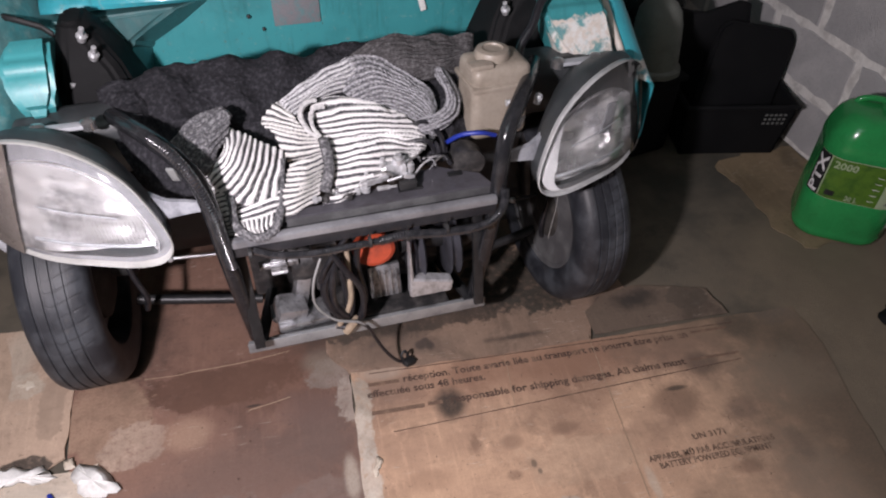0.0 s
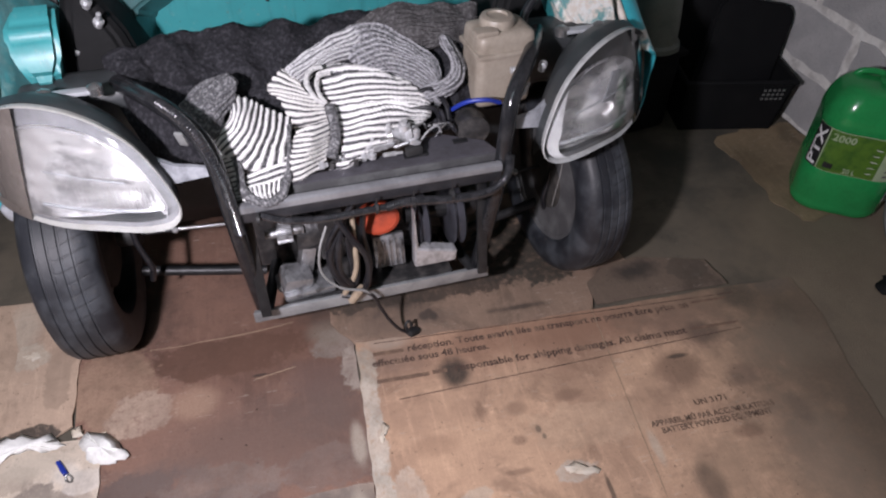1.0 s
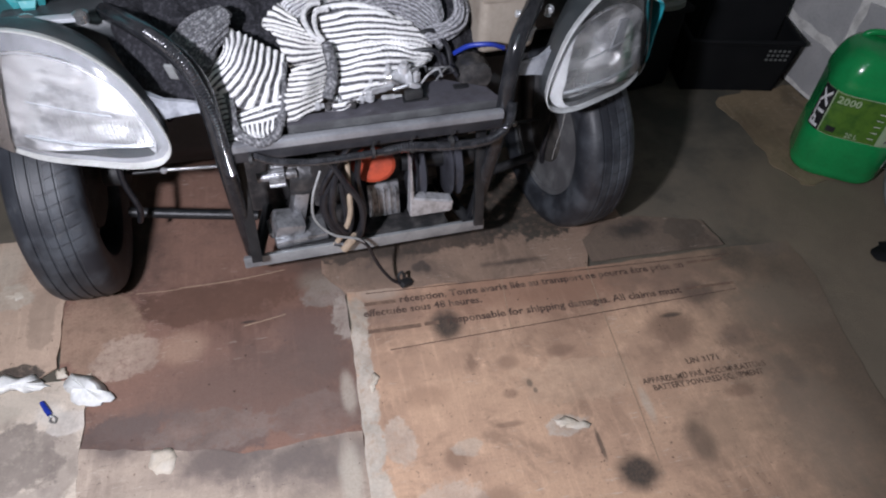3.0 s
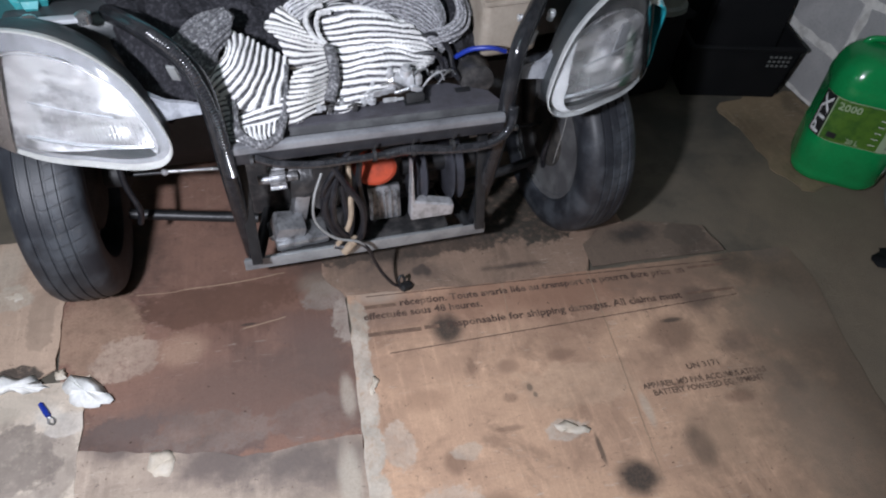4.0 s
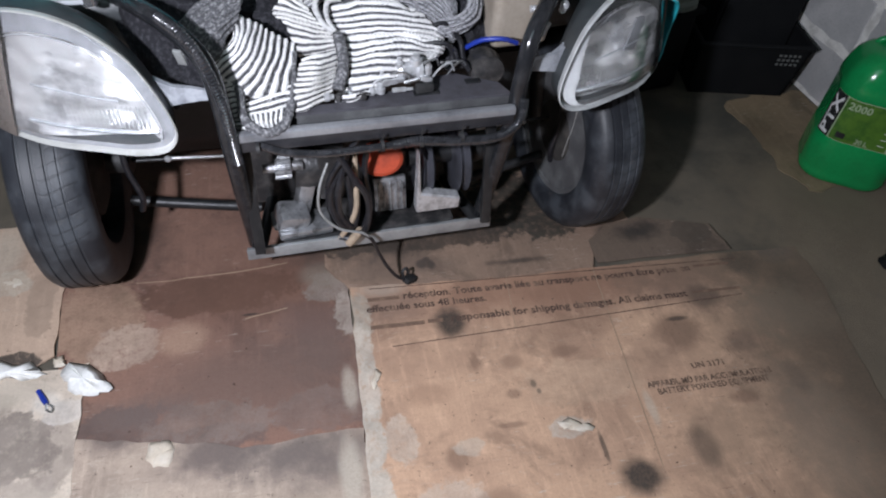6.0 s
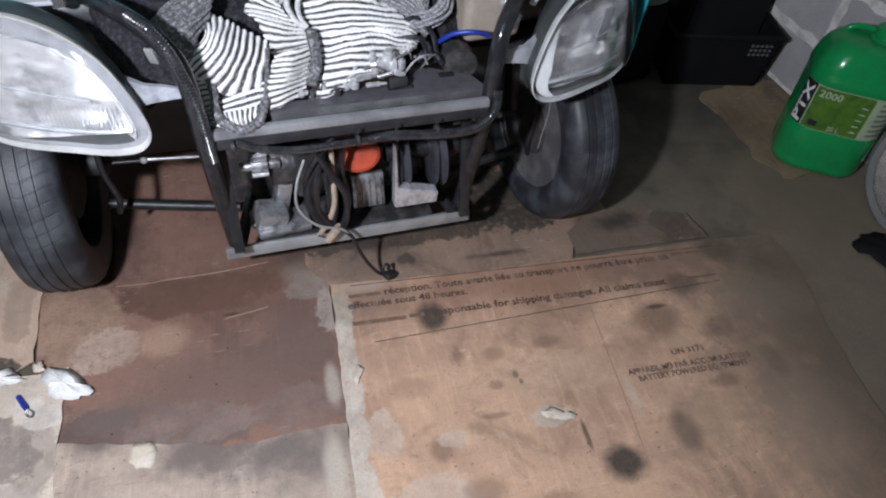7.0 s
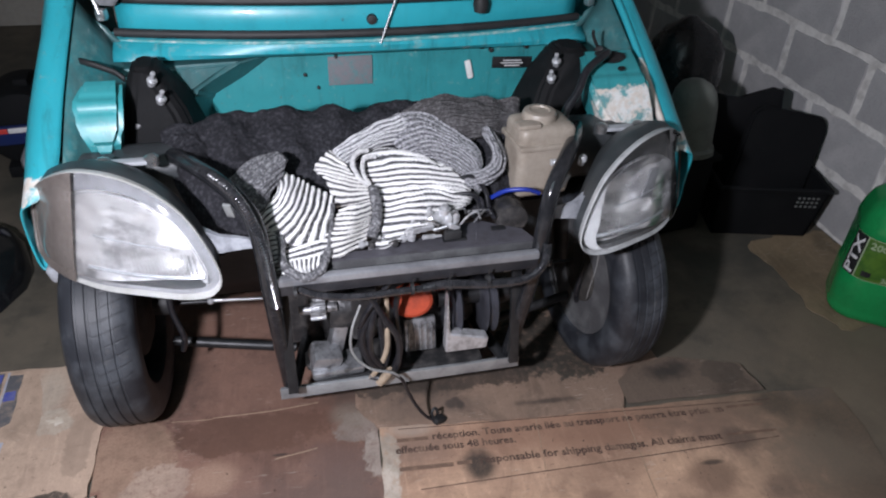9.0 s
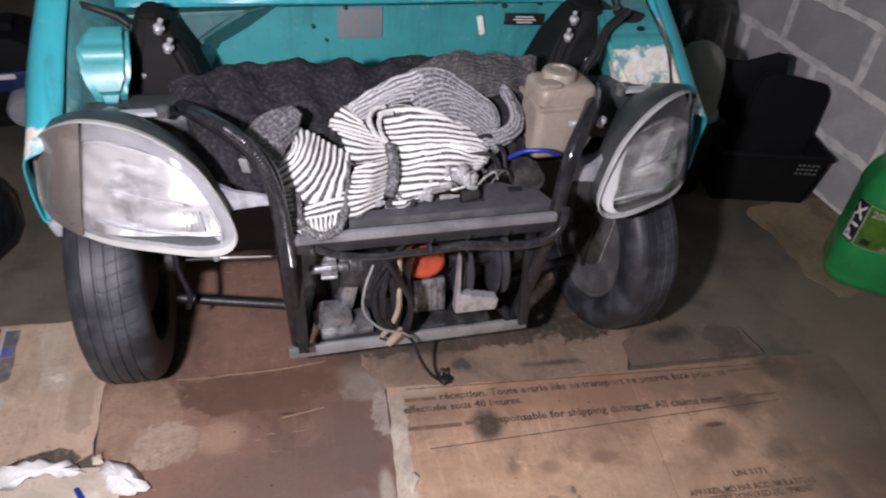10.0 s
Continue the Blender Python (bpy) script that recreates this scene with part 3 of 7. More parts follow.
XL, XR, YB, YF, ZC = -2.1, 1.70, 3.2, -3.0, 2.45
bm = bmesh.new()
box(bm, ((XL + XR) / 2, (YB + YF) / 2, -0.1), (XR - XL + 0.5, YB - YF + 0.5, 0.2), bevel=0)
tagged(new("floor", mesh_of("floor", bm, M["concrete"])), "dirty dark concrete garage floor", "floor", kind="structure")
bm = bmesh.new()
box(bm, ((XL + XR) / 2, (YB + YF) / 2, ZC + 0.1), (XR - XL + 0.5, YB - YF + 0.5, 0.2), bevel=0)
tagged(new("ceiling", mesh_of("ceiling", bm, M["ceiling"])), "plain pale garage ceiling", "ceiling", kind="structure")
for nm, c, s in (("wall_west", (XL - 0.1, (YB + YF) / 2, ZC / 2), (0.2, YB - YF + 0.4, ZC)), ("wall_north", ((XL + XR) / 2, YB + 0.1, ZC / 2), (XR - XL, 0.2, ZC)),
                 ("wall_south", ((XL + XR) / 2, YF - 0.1, ZC / 2), (XR - XL, 0.2, ZC))):
    bm = bmesh.new()
    box(bm, c, s, bevel=0)
    tagged(new(nm, mesh_of(nm, bm, M["plaster"])), "dark grey plastered garage wall", "wall", kind="structure")
bm = bmesh.new()
box(bm, (XR + 0.096, (YB + YF) / 2, ZC / 2), (0.2, YB - YF + 0.4, ZC), bevel=0)
wall_east = tagged(new("wall_east", mesh_of("wall_east", bm, M["mortar"])), "bare grey concrete block wall with pale mortar joints", "wall", kind="structure")


# ---- cardboard on the floor ----
def cardboard(label, poly, z, stains_shade=(), base=(0.40, 0.27, 0.175), worn=(0.20, 0.135, 0.10), rot=0.0, origin=None, jag=0.003, seed=1, lines=0.0, dark=0.5, pale=0.3, thick=0.004, warp=0.001, droop=0.0):
    """A sheet of cardboard; poly, dirt and painted shade in world metres."""
    ox, oy = origin or poly[0]
    c, s = math.cos(radians(rot)), math.sin(radians(rot))

    def loc(x, y):
        return (c * (x - ox) + s * (y - oy), -s * (x - ox) + c * (y - oy))

    mat = board("cardboard_print_%d" % seed, base, worn, [(*loc(x, y), rx, ry, st, co) for x, y, rx, ry, st, co in stains_shade], lines, dark, pale)
    bm = bmesh.new()
    slab(bm, [loc(x, y) for x, y in poly], 0, thick, jag, seed=seed)
    lo, hi = [min(v.co[i] for v in bm.verts) for i in (0, 1)], [max(v.co[i] for v in bm.verts) for i in (0, 1)]
    for i in (0, 1):
        for q in np.arange(lo[i] + 0.07, hi[i], 0.09):
            n = Vector((1, 0, 0)) if i == 0 else Vector((0, 1, 0))
            bmesh.ops.bisect_plane(bm, geom=bm.verts[:] + bm.edges[:] + bm.faces[:], plane_co=n * float(q), plane_no=n)
    for v in bm.verts:
        wx, wy = ox + c * v.co.x - s * v.co.y, oy + s * v.co.x + c * v.co.y
        v.co.z += warp * noise.noise(Vector((wx * 7, wy * 7, seed))) + 0.5 * warp * noise.noise(Vector((wx * 23, wy * 23, seed)))
        if droop:
            k = min(1, max(0, (wx - droop) / 0.16))
            v.co.z -= (z - 0.001) * k * k * (3 - 2 * k)
    return thing("cardboard_sheet", bm, mat, label, "cardboard", pose(ox, oy, z, 0, 0, rot), "cardboard sheets on the floor")


OIL, WET, PALE = (0.028, 0.027, 0.026), (0.13, 0.075, 0.055), (0.52, 0.46, 0.38)
GREY = (0.13, 0.115, 0.10)
cardboard("brown cardboard sheet lying under the car", [(-0.665, 0.95), (0.05, 0.95), (0.0, 0.10), (-0.05, -0.60), (-0.33, -0.62), (-0.60, -0.60), (-0.655, -0.19), (-0.66, 0.03)], 0.002,
          [(-0.33, -0.075, 0.20, 0.055, -0.85, (0.125, 0.066, 0.047)), (-0.2, -0.06, 0.30, 0.14, 0.6, (0.145, 0.078, 0.055)), (-0.52, -0.40, 0.09, 0.06, -0.8, (0.135, 0.10, 0.09)), (-0.36, -0.46, 0.10, 0.03, -0.8, (0.15, 0.112, 0.10)), (-0.58, -0.11, 0.10, 0.12, -0.75, (0.39, 0.262, 0.185)), (-0.25, -0.34, 0.34, 0.15, 0.8, (0.155, 0.102, 0.084)), (-0.10, -0.27, 0.14, 0.12, 0.7, (0.15, 0.105, 0.09)), (-0.52, -0.20, 0.07, 0.06, -0.7, (0.50, 0.38, 0.30)), (-0.36, -0.42, 0.12, 0.05, -0.6, (0.24, 0.19, 0.165)), (-0.12, -0.44, 0.09, 0.05, -0.5, (0.22, 0.17, 0.15)), (-0.50, -0.37, 0.12, 0.05, 0.8, (0.14, 0.106, 0.095))] + [(-0.12, -0.2, 0.1, 0.07, 0.5, (0.16, 0.10, 0.085)), (-0.40, -0.2, 0.06, 0.05, 0.6, (0.42, 0.28, 0.2)), (-0.06, -0.40, 0.018, 0.06, 0.6, PALE), (-0.035, -0.12, 0.08, 0.05, -0.7, (0.31, 0.265, 0.23)), (-0.03, -0.20, 0.03, 0.07, -0.75, (0.42, 0.36, 0.31)),
           (-0.07, -0.07, 0.06, 0.05, 0.6, (0.25, 0.21, 0.17)), (-0.03, 0.0, 0.13, 0.06, 0.8, (0.08, 0.06, 0.05)), (-0.25, -0.16, 0.02, 0.004, 0.8, OIL), (-0.55, 0.14, 0.18, 0.16, 0.6, OIL)],
          (0.255, 0.145, 0.108), (0.15, 0.088, 0.070), rot=-3, seed=2, dark=0.7, jag=0.002)
cardboard("grey-brown cardboard sheet worn dark and wet", [(-0.60, -0.405), (-0.455, -0.445), (-0.33, -0.478), (-0.29, -0.495), (-0.05, -0.505), (-0.07, -1.5), (-0.66, -1.5)], 0.007,
          [(-0.53, -0.42, 0.08, 0.05, 0.95, (0.15, 0.116, 0.104)), (-0.34, -0.49, 0.14, 0.075, 0.95, (0.155, 0.122, 0.11)), (-0.19, -0.53, 0.15, 0.085, 0.95, (0.155, 0.126, 0.114)), (-0.3, -0.72, 0.3, 0.1, 0.8, (0.50, 0.41, 0.32)), (-0.09, -0.60, 0.025, 0.09, 0.7, PALE), (-0.52, -0.62, 0.1, 0.1, 0.6, PALE)],
          (0.47, 0.375, 0.30), (0.34, 0.265, 0.215), rot=-3, seed=3, dark=0.6, jag=0.004)
# the broad patch at x 1.21 darkens the sheet towards its right edge
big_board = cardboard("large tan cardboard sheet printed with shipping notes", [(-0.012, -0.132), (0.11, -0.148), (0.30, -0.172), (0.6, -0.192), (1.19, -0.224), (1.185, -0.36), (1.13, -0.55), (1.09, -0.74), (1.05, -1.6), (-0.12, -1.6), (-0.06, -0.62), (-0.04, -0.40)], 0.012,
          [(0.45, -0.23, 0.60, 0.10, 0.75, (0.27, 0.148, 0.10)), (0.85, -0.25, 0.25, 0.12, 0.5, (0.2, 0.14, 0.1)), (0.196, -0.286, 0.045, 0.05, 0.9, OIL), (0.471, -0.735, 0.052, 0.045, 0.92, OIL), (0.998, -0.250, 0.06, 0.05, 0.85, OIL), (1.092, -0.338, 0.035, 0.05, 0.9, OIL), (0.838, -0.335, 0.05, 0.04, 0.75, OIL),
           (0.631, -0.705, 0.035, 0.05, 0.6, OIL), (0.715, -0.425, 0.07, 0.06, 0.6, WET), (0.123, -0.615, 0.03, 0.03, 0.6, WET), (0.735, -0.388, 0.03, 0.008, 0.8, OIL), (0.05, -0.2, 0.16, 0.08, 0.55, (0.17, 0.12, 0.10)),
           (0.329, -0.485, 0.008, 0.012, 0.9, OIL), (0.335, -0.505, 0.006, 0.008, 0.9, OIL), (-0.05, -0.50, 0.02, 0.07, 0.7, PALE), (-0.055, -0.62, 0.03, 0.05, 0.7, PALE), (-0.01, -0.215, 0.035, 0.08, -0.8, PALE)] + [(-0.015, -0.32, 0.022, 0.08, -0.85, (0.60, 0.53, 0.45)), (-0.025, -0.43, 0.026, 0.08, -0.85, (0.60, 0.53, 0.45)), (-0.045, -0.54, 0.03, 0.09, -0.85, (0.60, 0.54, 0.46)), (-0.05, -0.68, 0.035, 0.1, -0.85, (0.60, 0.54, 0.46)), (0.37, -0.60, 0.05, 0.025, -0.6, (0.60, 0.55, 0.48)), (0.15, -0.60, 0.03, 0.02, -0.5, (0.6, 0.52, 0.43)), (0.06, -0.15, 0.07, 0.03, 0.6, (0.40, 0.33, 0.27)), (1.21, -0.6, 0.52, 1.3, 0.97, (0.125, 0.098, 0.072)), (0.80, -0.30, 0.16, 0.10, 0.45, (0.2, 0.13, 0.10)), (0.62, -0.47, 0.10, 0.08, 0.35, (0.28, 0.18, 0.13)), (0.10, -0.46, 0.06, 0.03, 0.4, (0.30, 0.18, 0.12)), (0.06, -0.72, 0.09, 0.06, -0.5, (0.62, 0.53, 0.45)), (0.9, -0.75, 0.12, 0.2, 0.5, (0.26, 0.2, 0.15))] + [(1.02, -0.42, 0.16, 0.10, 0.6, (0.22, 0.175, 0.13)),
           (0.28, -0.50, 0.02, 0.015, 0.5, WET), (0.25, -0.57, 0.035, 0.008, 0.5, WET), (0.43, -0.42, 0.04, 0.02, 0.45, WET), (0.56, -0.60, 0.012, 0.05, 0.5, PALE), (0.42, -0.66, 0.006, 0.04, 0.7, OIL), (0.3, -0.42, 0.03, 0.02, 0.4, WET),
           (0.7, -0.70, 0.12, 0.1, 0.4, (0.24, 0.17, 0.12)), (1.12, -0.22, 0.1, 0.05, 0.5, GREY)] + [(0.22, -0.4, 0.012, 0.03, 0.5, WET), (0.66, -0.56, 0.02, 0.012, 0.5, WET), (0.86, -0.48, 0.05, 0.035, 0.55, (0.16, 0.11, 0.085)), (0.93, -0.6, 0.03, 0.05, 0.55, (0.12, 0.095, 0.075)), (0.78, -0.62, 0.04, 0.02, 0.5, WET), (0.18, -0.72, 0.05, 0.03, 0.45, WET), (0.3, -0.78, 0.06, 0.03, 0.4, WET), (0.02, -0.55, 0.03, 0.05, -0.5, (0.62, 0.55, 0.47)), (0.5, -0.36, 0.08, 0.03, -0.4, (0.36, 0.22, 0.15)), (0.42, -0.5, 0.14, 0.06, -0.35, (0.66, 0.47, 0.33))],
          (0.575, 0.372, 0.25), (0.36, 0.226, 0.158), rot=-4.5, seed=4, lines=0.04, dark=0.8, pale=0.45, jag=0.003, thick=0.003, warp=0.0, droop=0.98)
# two large dark patches paint the shade under the bar and by the right leg
cardboard("oil-stained cardboard strip beneath the engine, with shade painted in", [(-0.03, 0.35), (-0.06, -0.05), (-0.01, -0.145), (0.112, -0.158), (0.60, -0.198), (0.635, -0.125), (0.77, -0.13), (0.79, 0.32)], 0.007,
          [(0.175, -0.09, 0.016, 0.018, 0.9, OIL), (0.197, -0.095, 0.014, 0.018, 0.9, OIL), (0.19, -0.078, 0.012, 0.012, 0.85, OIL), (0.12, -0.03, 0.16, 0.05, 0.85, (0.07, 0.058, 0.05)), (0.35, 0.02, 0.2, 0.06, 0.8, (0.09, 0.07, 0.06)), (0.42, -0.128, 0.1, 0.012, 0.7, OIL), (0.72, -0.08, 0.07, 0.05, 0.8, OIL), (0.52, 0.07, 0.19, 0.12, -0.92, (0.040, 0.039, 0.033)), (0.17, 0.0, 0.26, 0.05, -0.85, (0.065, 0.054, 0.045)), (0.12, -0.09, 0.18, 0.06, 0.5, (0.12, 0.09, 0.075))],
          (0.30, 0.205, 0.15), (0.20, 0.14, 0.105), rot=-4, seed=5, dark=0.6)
cardboard("narrow greasy cardboard strip", [(0.62, -0.178), (1.0, -0.204), (0.99, -0.105), (0.80, -0.04), (0.70, -0.05), (0.63, -0.098)], 0.0115, [(0.78, -0.09, 0.08, 0.04, 0.8, OIL), (0.92, -0.12, 0.06, 0.04, -0.6, (0.09, 0.075, 0.06))], (0.16, 0.118, 0.09), (0.10, 0.078, 0.062), seed=6, thick=0.002)
cardboard("light cardboard flap with a torn upper edge", [(-0.842, 0.235), (-0.76, 0.232), (-0.672, 0.21), (-0.655, 0.05), (-0.660, -0.19), (-0.70, -0.215), (-0.808, -0.20), (-0.806, 0.08)], 0.0068,
          [(-0.745, -0.19, 0.06, 0.022, -0.9, OIL), (-0.77, 0.04, 0.04, 0.04, -0.6, PALE), (-0.70, -0.05, 0.03, 0.10, -0.5, (0.34, 0.25, 0.19)), (-0.80, 0.15, 0.05, 0.1, 0.5, PALE)], (0.50, 0.365, 0.275), (0.40, 0.29, 0.22), seed=7, jag=0.004)
flap = cardboard("tan cardboard sheet with a dark printed band and blue squares", [(-1.25, 0.26), (-1.0, 0.245), (-0.838, 0.238), (-0.803, 0.08), (-0.806, -0.20), (-0.86, -0.215), (-1.25, -0.2)], 0.003,
          [(-1.05, 0.05, 0.06, 0.12, 0.4, PALE), (-1.1, 0.2, 0.06, 0.05, 0.8, OIL)], (0.50, 0.365, 0.275), (0.38, 0.28, 0.21), seed=10, jag=0.004, warp=0.0)
FX, FY = -1.25, 0.26
for pts, mt in (([(-0.985, 0.238), (-0.925, 0.236), (-0.905, -0.14), (-0.970, -0.13)], "bandprint"), ([(-0.915, 0.225), (-0.880, 0.222), (-0.872, 0.06), (-0.905, 0.04)], "bandprint"), ([(-0.895, 0.0), (-0.872, 0.0), (-0.874, -0.13), (-0.898, -0.13)], "bandpale")):
    bm = bmesh.new()
    slab(bm, [(x - FX, y - FY) for x, y in pts], 0.0042, 0.0046, 0.002, seed=5)
    part("printed_band", bm, M[mt], flap)
for x, y in ((-0.94, 0.215), (-0.945, 0.12), (-0.895, 0.15), (-0.908, -0.10)):
    bm = bmesh.new()
    box(bm, (x - FX, y - FY, 0.0048), (0.026, 0.032, 0.0006), (0, 0, 4), 0)
    part("printed_square", bm, M["bluesquare"], flap)
for x0, x1 in ((-0.955, -0.948), (-0.918, -0.905)):
    bm = bmesh.new()
    slab(bm, [(x0 - FX, 0.235 - FY), (x0 + 0.006 - FX, 0.235 - FY), (x1 + 0.006 - FX, -0.13 - FY), (x1 - FX, -0.13 - FY)], 0.0047, 0.0050, 0.001, seed=6)
    part("printed_rule", bm, M["bandpale"], flap)
cardboard("pale trodden cardboard sheet peeling at its edges", [(-1.4, -0.23), (-1.0, -0.215), (-0.82, -0.215), (-0.62, -0.235), (-0.588, -0.225), (-0.598, -0.45), (-0.62, -0.80), (-0.66, -1.5), (-1.4, -1.5)], 0.008,
          [(-0.72, -0.40, 0.10, 0.07, -0.85, (0.24, 0.20, 0.175)), (-0.63, -0.42, 0.035, 0.10, -0.6, (0.28, 0.23, 0.20)), (-0.78, -0.30, 0.05, 0.03, -0.6, (0.40, 0.33, 0.27)), (-0.62, -0.34, 0.05, 0.03, -0.8, (0.66, 0.60, 0.54)), (-0.70, -0.50, 0.08, 0.03, -0.7, (0.36, 0.30, 0.26)), (-0.75, -0.27, 0.1, 0.04, 0.5, PALE), (-0.66, -0.31, 0.03, 0.03, 0.5, (0.66, 0.62, 0.56)), (-0.7, -0.55, 0.2, 0.06, 0.6, PALE)],
          (0.60, 0.51, 0.42), (0.44, 0.36, 0.29), seed=8, jag=0.005, pale=0.6)
cardboard("tan cardboard square under the green canister", [(1.36, 0.42), (1.50, 0.47), (1.690, 0.45), (1.690, -0.02), (1.55, -0.035), (1.385, -0.03), (1.355, 0.06), (1.37, 0.24)], 0.001, [(1.38, 0.25, 0.12, 0.15, 0.5, (0.14, 0.10, 0.06)), (1.5, -0.05, 0.1, 0.03, 0.5, OIL)], (0.27, 0.20, 0.125), (0.16, 0.122, 0.078), seed=9, jag=0.012, dark=0.7, thick=0.002)

# printed lines on the large sheet, in its own metres
BZ = 0.0046


def on_board(x, y):
    c, s = math.cos(radians(-4.5)), math.sin(radians(-4.5))
    dx, dy = x + 0.012, y + 0.125
    return (c * dx + s * dy, -s * dx + c * dy)


for words, x, y, w, h in (("r\u00e9ception. Toute avarie li\u00e9e au transport ne pourra \u00eatre prise en", 0.105, -0.188, 0.745, 0.021), ("effectu\u00e9e sous 48 heures.", 0.012, -0.212, 0.288, 0.021),
                          ("responsable for shipping damages. All claims must", 0.20, -0.277, 0.60, 0.021), ("UN 3171", 0.70, -0.520, 0.08, 0.015),
                          ("APPAREIL M\u00db PAR ACCUMULATEURS", 0.575, -0.545, 0.305, 0.015), ("BATTERY POWERED EQUIPMENT", 0.592, -0.566, 0.27, 0.015)):
    lettering("printed_line", words, w, h, on_board(x, y), big_board, M["ink"] if h > 0.02 else M["inkrub"], BZ)
for x, y, w, h in ((0.012, -0.262, 0.125, 0.011), (0.145, -0.270, 0.035, 0.010), (0.02, -0.180, 0.075, 0.010), (0.862, -0.238, 0.10, 0.007), (0.815, -0.318, 0.13, 0.007)):
    bm = bmesh.new()
    box(bm, (w / 2, h / 2, 0), (w, h, 0.0006), bevel=0)
    part("printed_bar", bm, M["inkfaint"], big_board, m=pose(*on_board(x, y), BZ))
for x0, y0, x1, y1, w in ((0.03, -0.142, 0.99, -0.232, 0.0022), (0.05, -0.318, 0.94, -0.345, 0.0022), (0.60, -0.17, 0.52, -0.72, 0.0016), (0.37, -0.17, 0.34, -0.33, 0.0012)):
    a, b = on_board(x0, y0), on_board(x1, y1)
    bm = bmesh.new()
    n = math.hypot(b[0] - a[0], b[1] - a[1])
    box(bm, (n / 2, 0, 0), (n, w, 0.0006), bevel=0)
    part("printed_rule" if abs(y1 - y0) < 0.12 else "crease", bm, M["ink"] if abs(y1 - y0) < 0.12 else M["fibre"], big_board, m=pose(*a, BZ, 0, 0, math.degrees(math.atan2(b[1] - a[1], b[0] - a[0]))))

for pts, r in (([(-0.395, -0.018), (-0.27, -0.022), (-0.15, -0.016)], 0.0009), ([(-0.262, -0.170), (-0.21, -0.164), (-0.165, -0.158)], 0.001), ([(-0.50, -0.012), (-0.42, -0.02), (-0.395, -0.018)], 0.0006)):
    bm = bmesh.new()
    tube(bm, [(x, y, 0.0064) for x, y in pts], r, 6, 5)
    thing("card_fibre", bm, M["fibre"], "pale torn fibre along a cardboard crease", "scrap", group="scraps on the floor")


# ---- the small car ----
car = holder("microcar", "small turquoise car with its bonnet, grille and bumper removed", "car", pose(0.05, 0, 0))


def mirrored(f):
    for s in (-1, 1):
        f(s)


# outer wings
def wing(s):
    stations = [
        [(0.700, 0.060, 0.600), (0.716, 0.052, 0.596), (0.736, 0.062, 0.575), (0.748, 0.085, 0.500), (0.740, 0.075, 0.440), (0.725, 0.070, 0.425)],
        [(0.664, 0.100, 0.632), (0.700, 0.098, 0.638), (0.730, 0.105, 0.610), (0.750, 0.110, 0.520), (0.745, 0.105, 0.450), (0.73, 0.10, 0.44)],
        [(0.652, 0.250, 0.742), (0.680, 0.250, 0.750), (0.716, 0.250, 0.725), (0.750, 0.250, 0.640), (0.758, 0.250, 0.585), (0.74, 0.25, 0.58)],
        [(0.638, 0.420, 0.855), (0.660, 0.420, 0.864), (0.694, 0.420, 0.848), (0.742, 0.420, 0.700), (0.755, 0.420, 0.500), (0.74, 0.42, 0.49)],
        [(0.630, 0.600, 0.930), (0.652, 0.600, 0.940), (0.686, 0.600, 0.925), (0.740, 0.600, 0.740), (0.755, 0.600, 0.240), (0.74, 0.6, 0.23)],
        [(0.625, 1.400, 1.020), (0.645, 1.400, 1.030), (0.680, 1.400, 1.010), (0.745, 1.400, 0.780), (0.755, 1.400, 0.240), (0.74, 1.4, 0.23)],
    ]
    cols = list(zip(*stations))
    fine = list(zip(*[smooth_path(c, 5) for c in cols]))
    bm = bmesh.new()
    rings(bm, [[Vector((s * p.x, p.y, p.z)) for p in smooth_path(lp, 4)] for lp in fine], close=False)
    bmesh.ops.recalc_face_normals(bm, faces=bm.faces[:])
    ob = part("wing", bm, M["fender"], car, "turquoise wing with chipped white nose")
    md = ob.modifiers.new("thickness", "SOLIDIFY")
    md.thickness, md.offset = 0.004, 0.0


mirrored(wing)


# inner wings: a wall that slopes in from the wing's edge, and the pressed bulge over the wheel
INNER_HI = [(0.655, 0.10, 0.632), (0.648, 0.25, 0.742), (0.634, 0.46, 0.872)]
INNER_LO = [(0.615, 0.10, 0.500), (0.560, 0.25, 0.600), (0.500, 0.46, 0.660)]


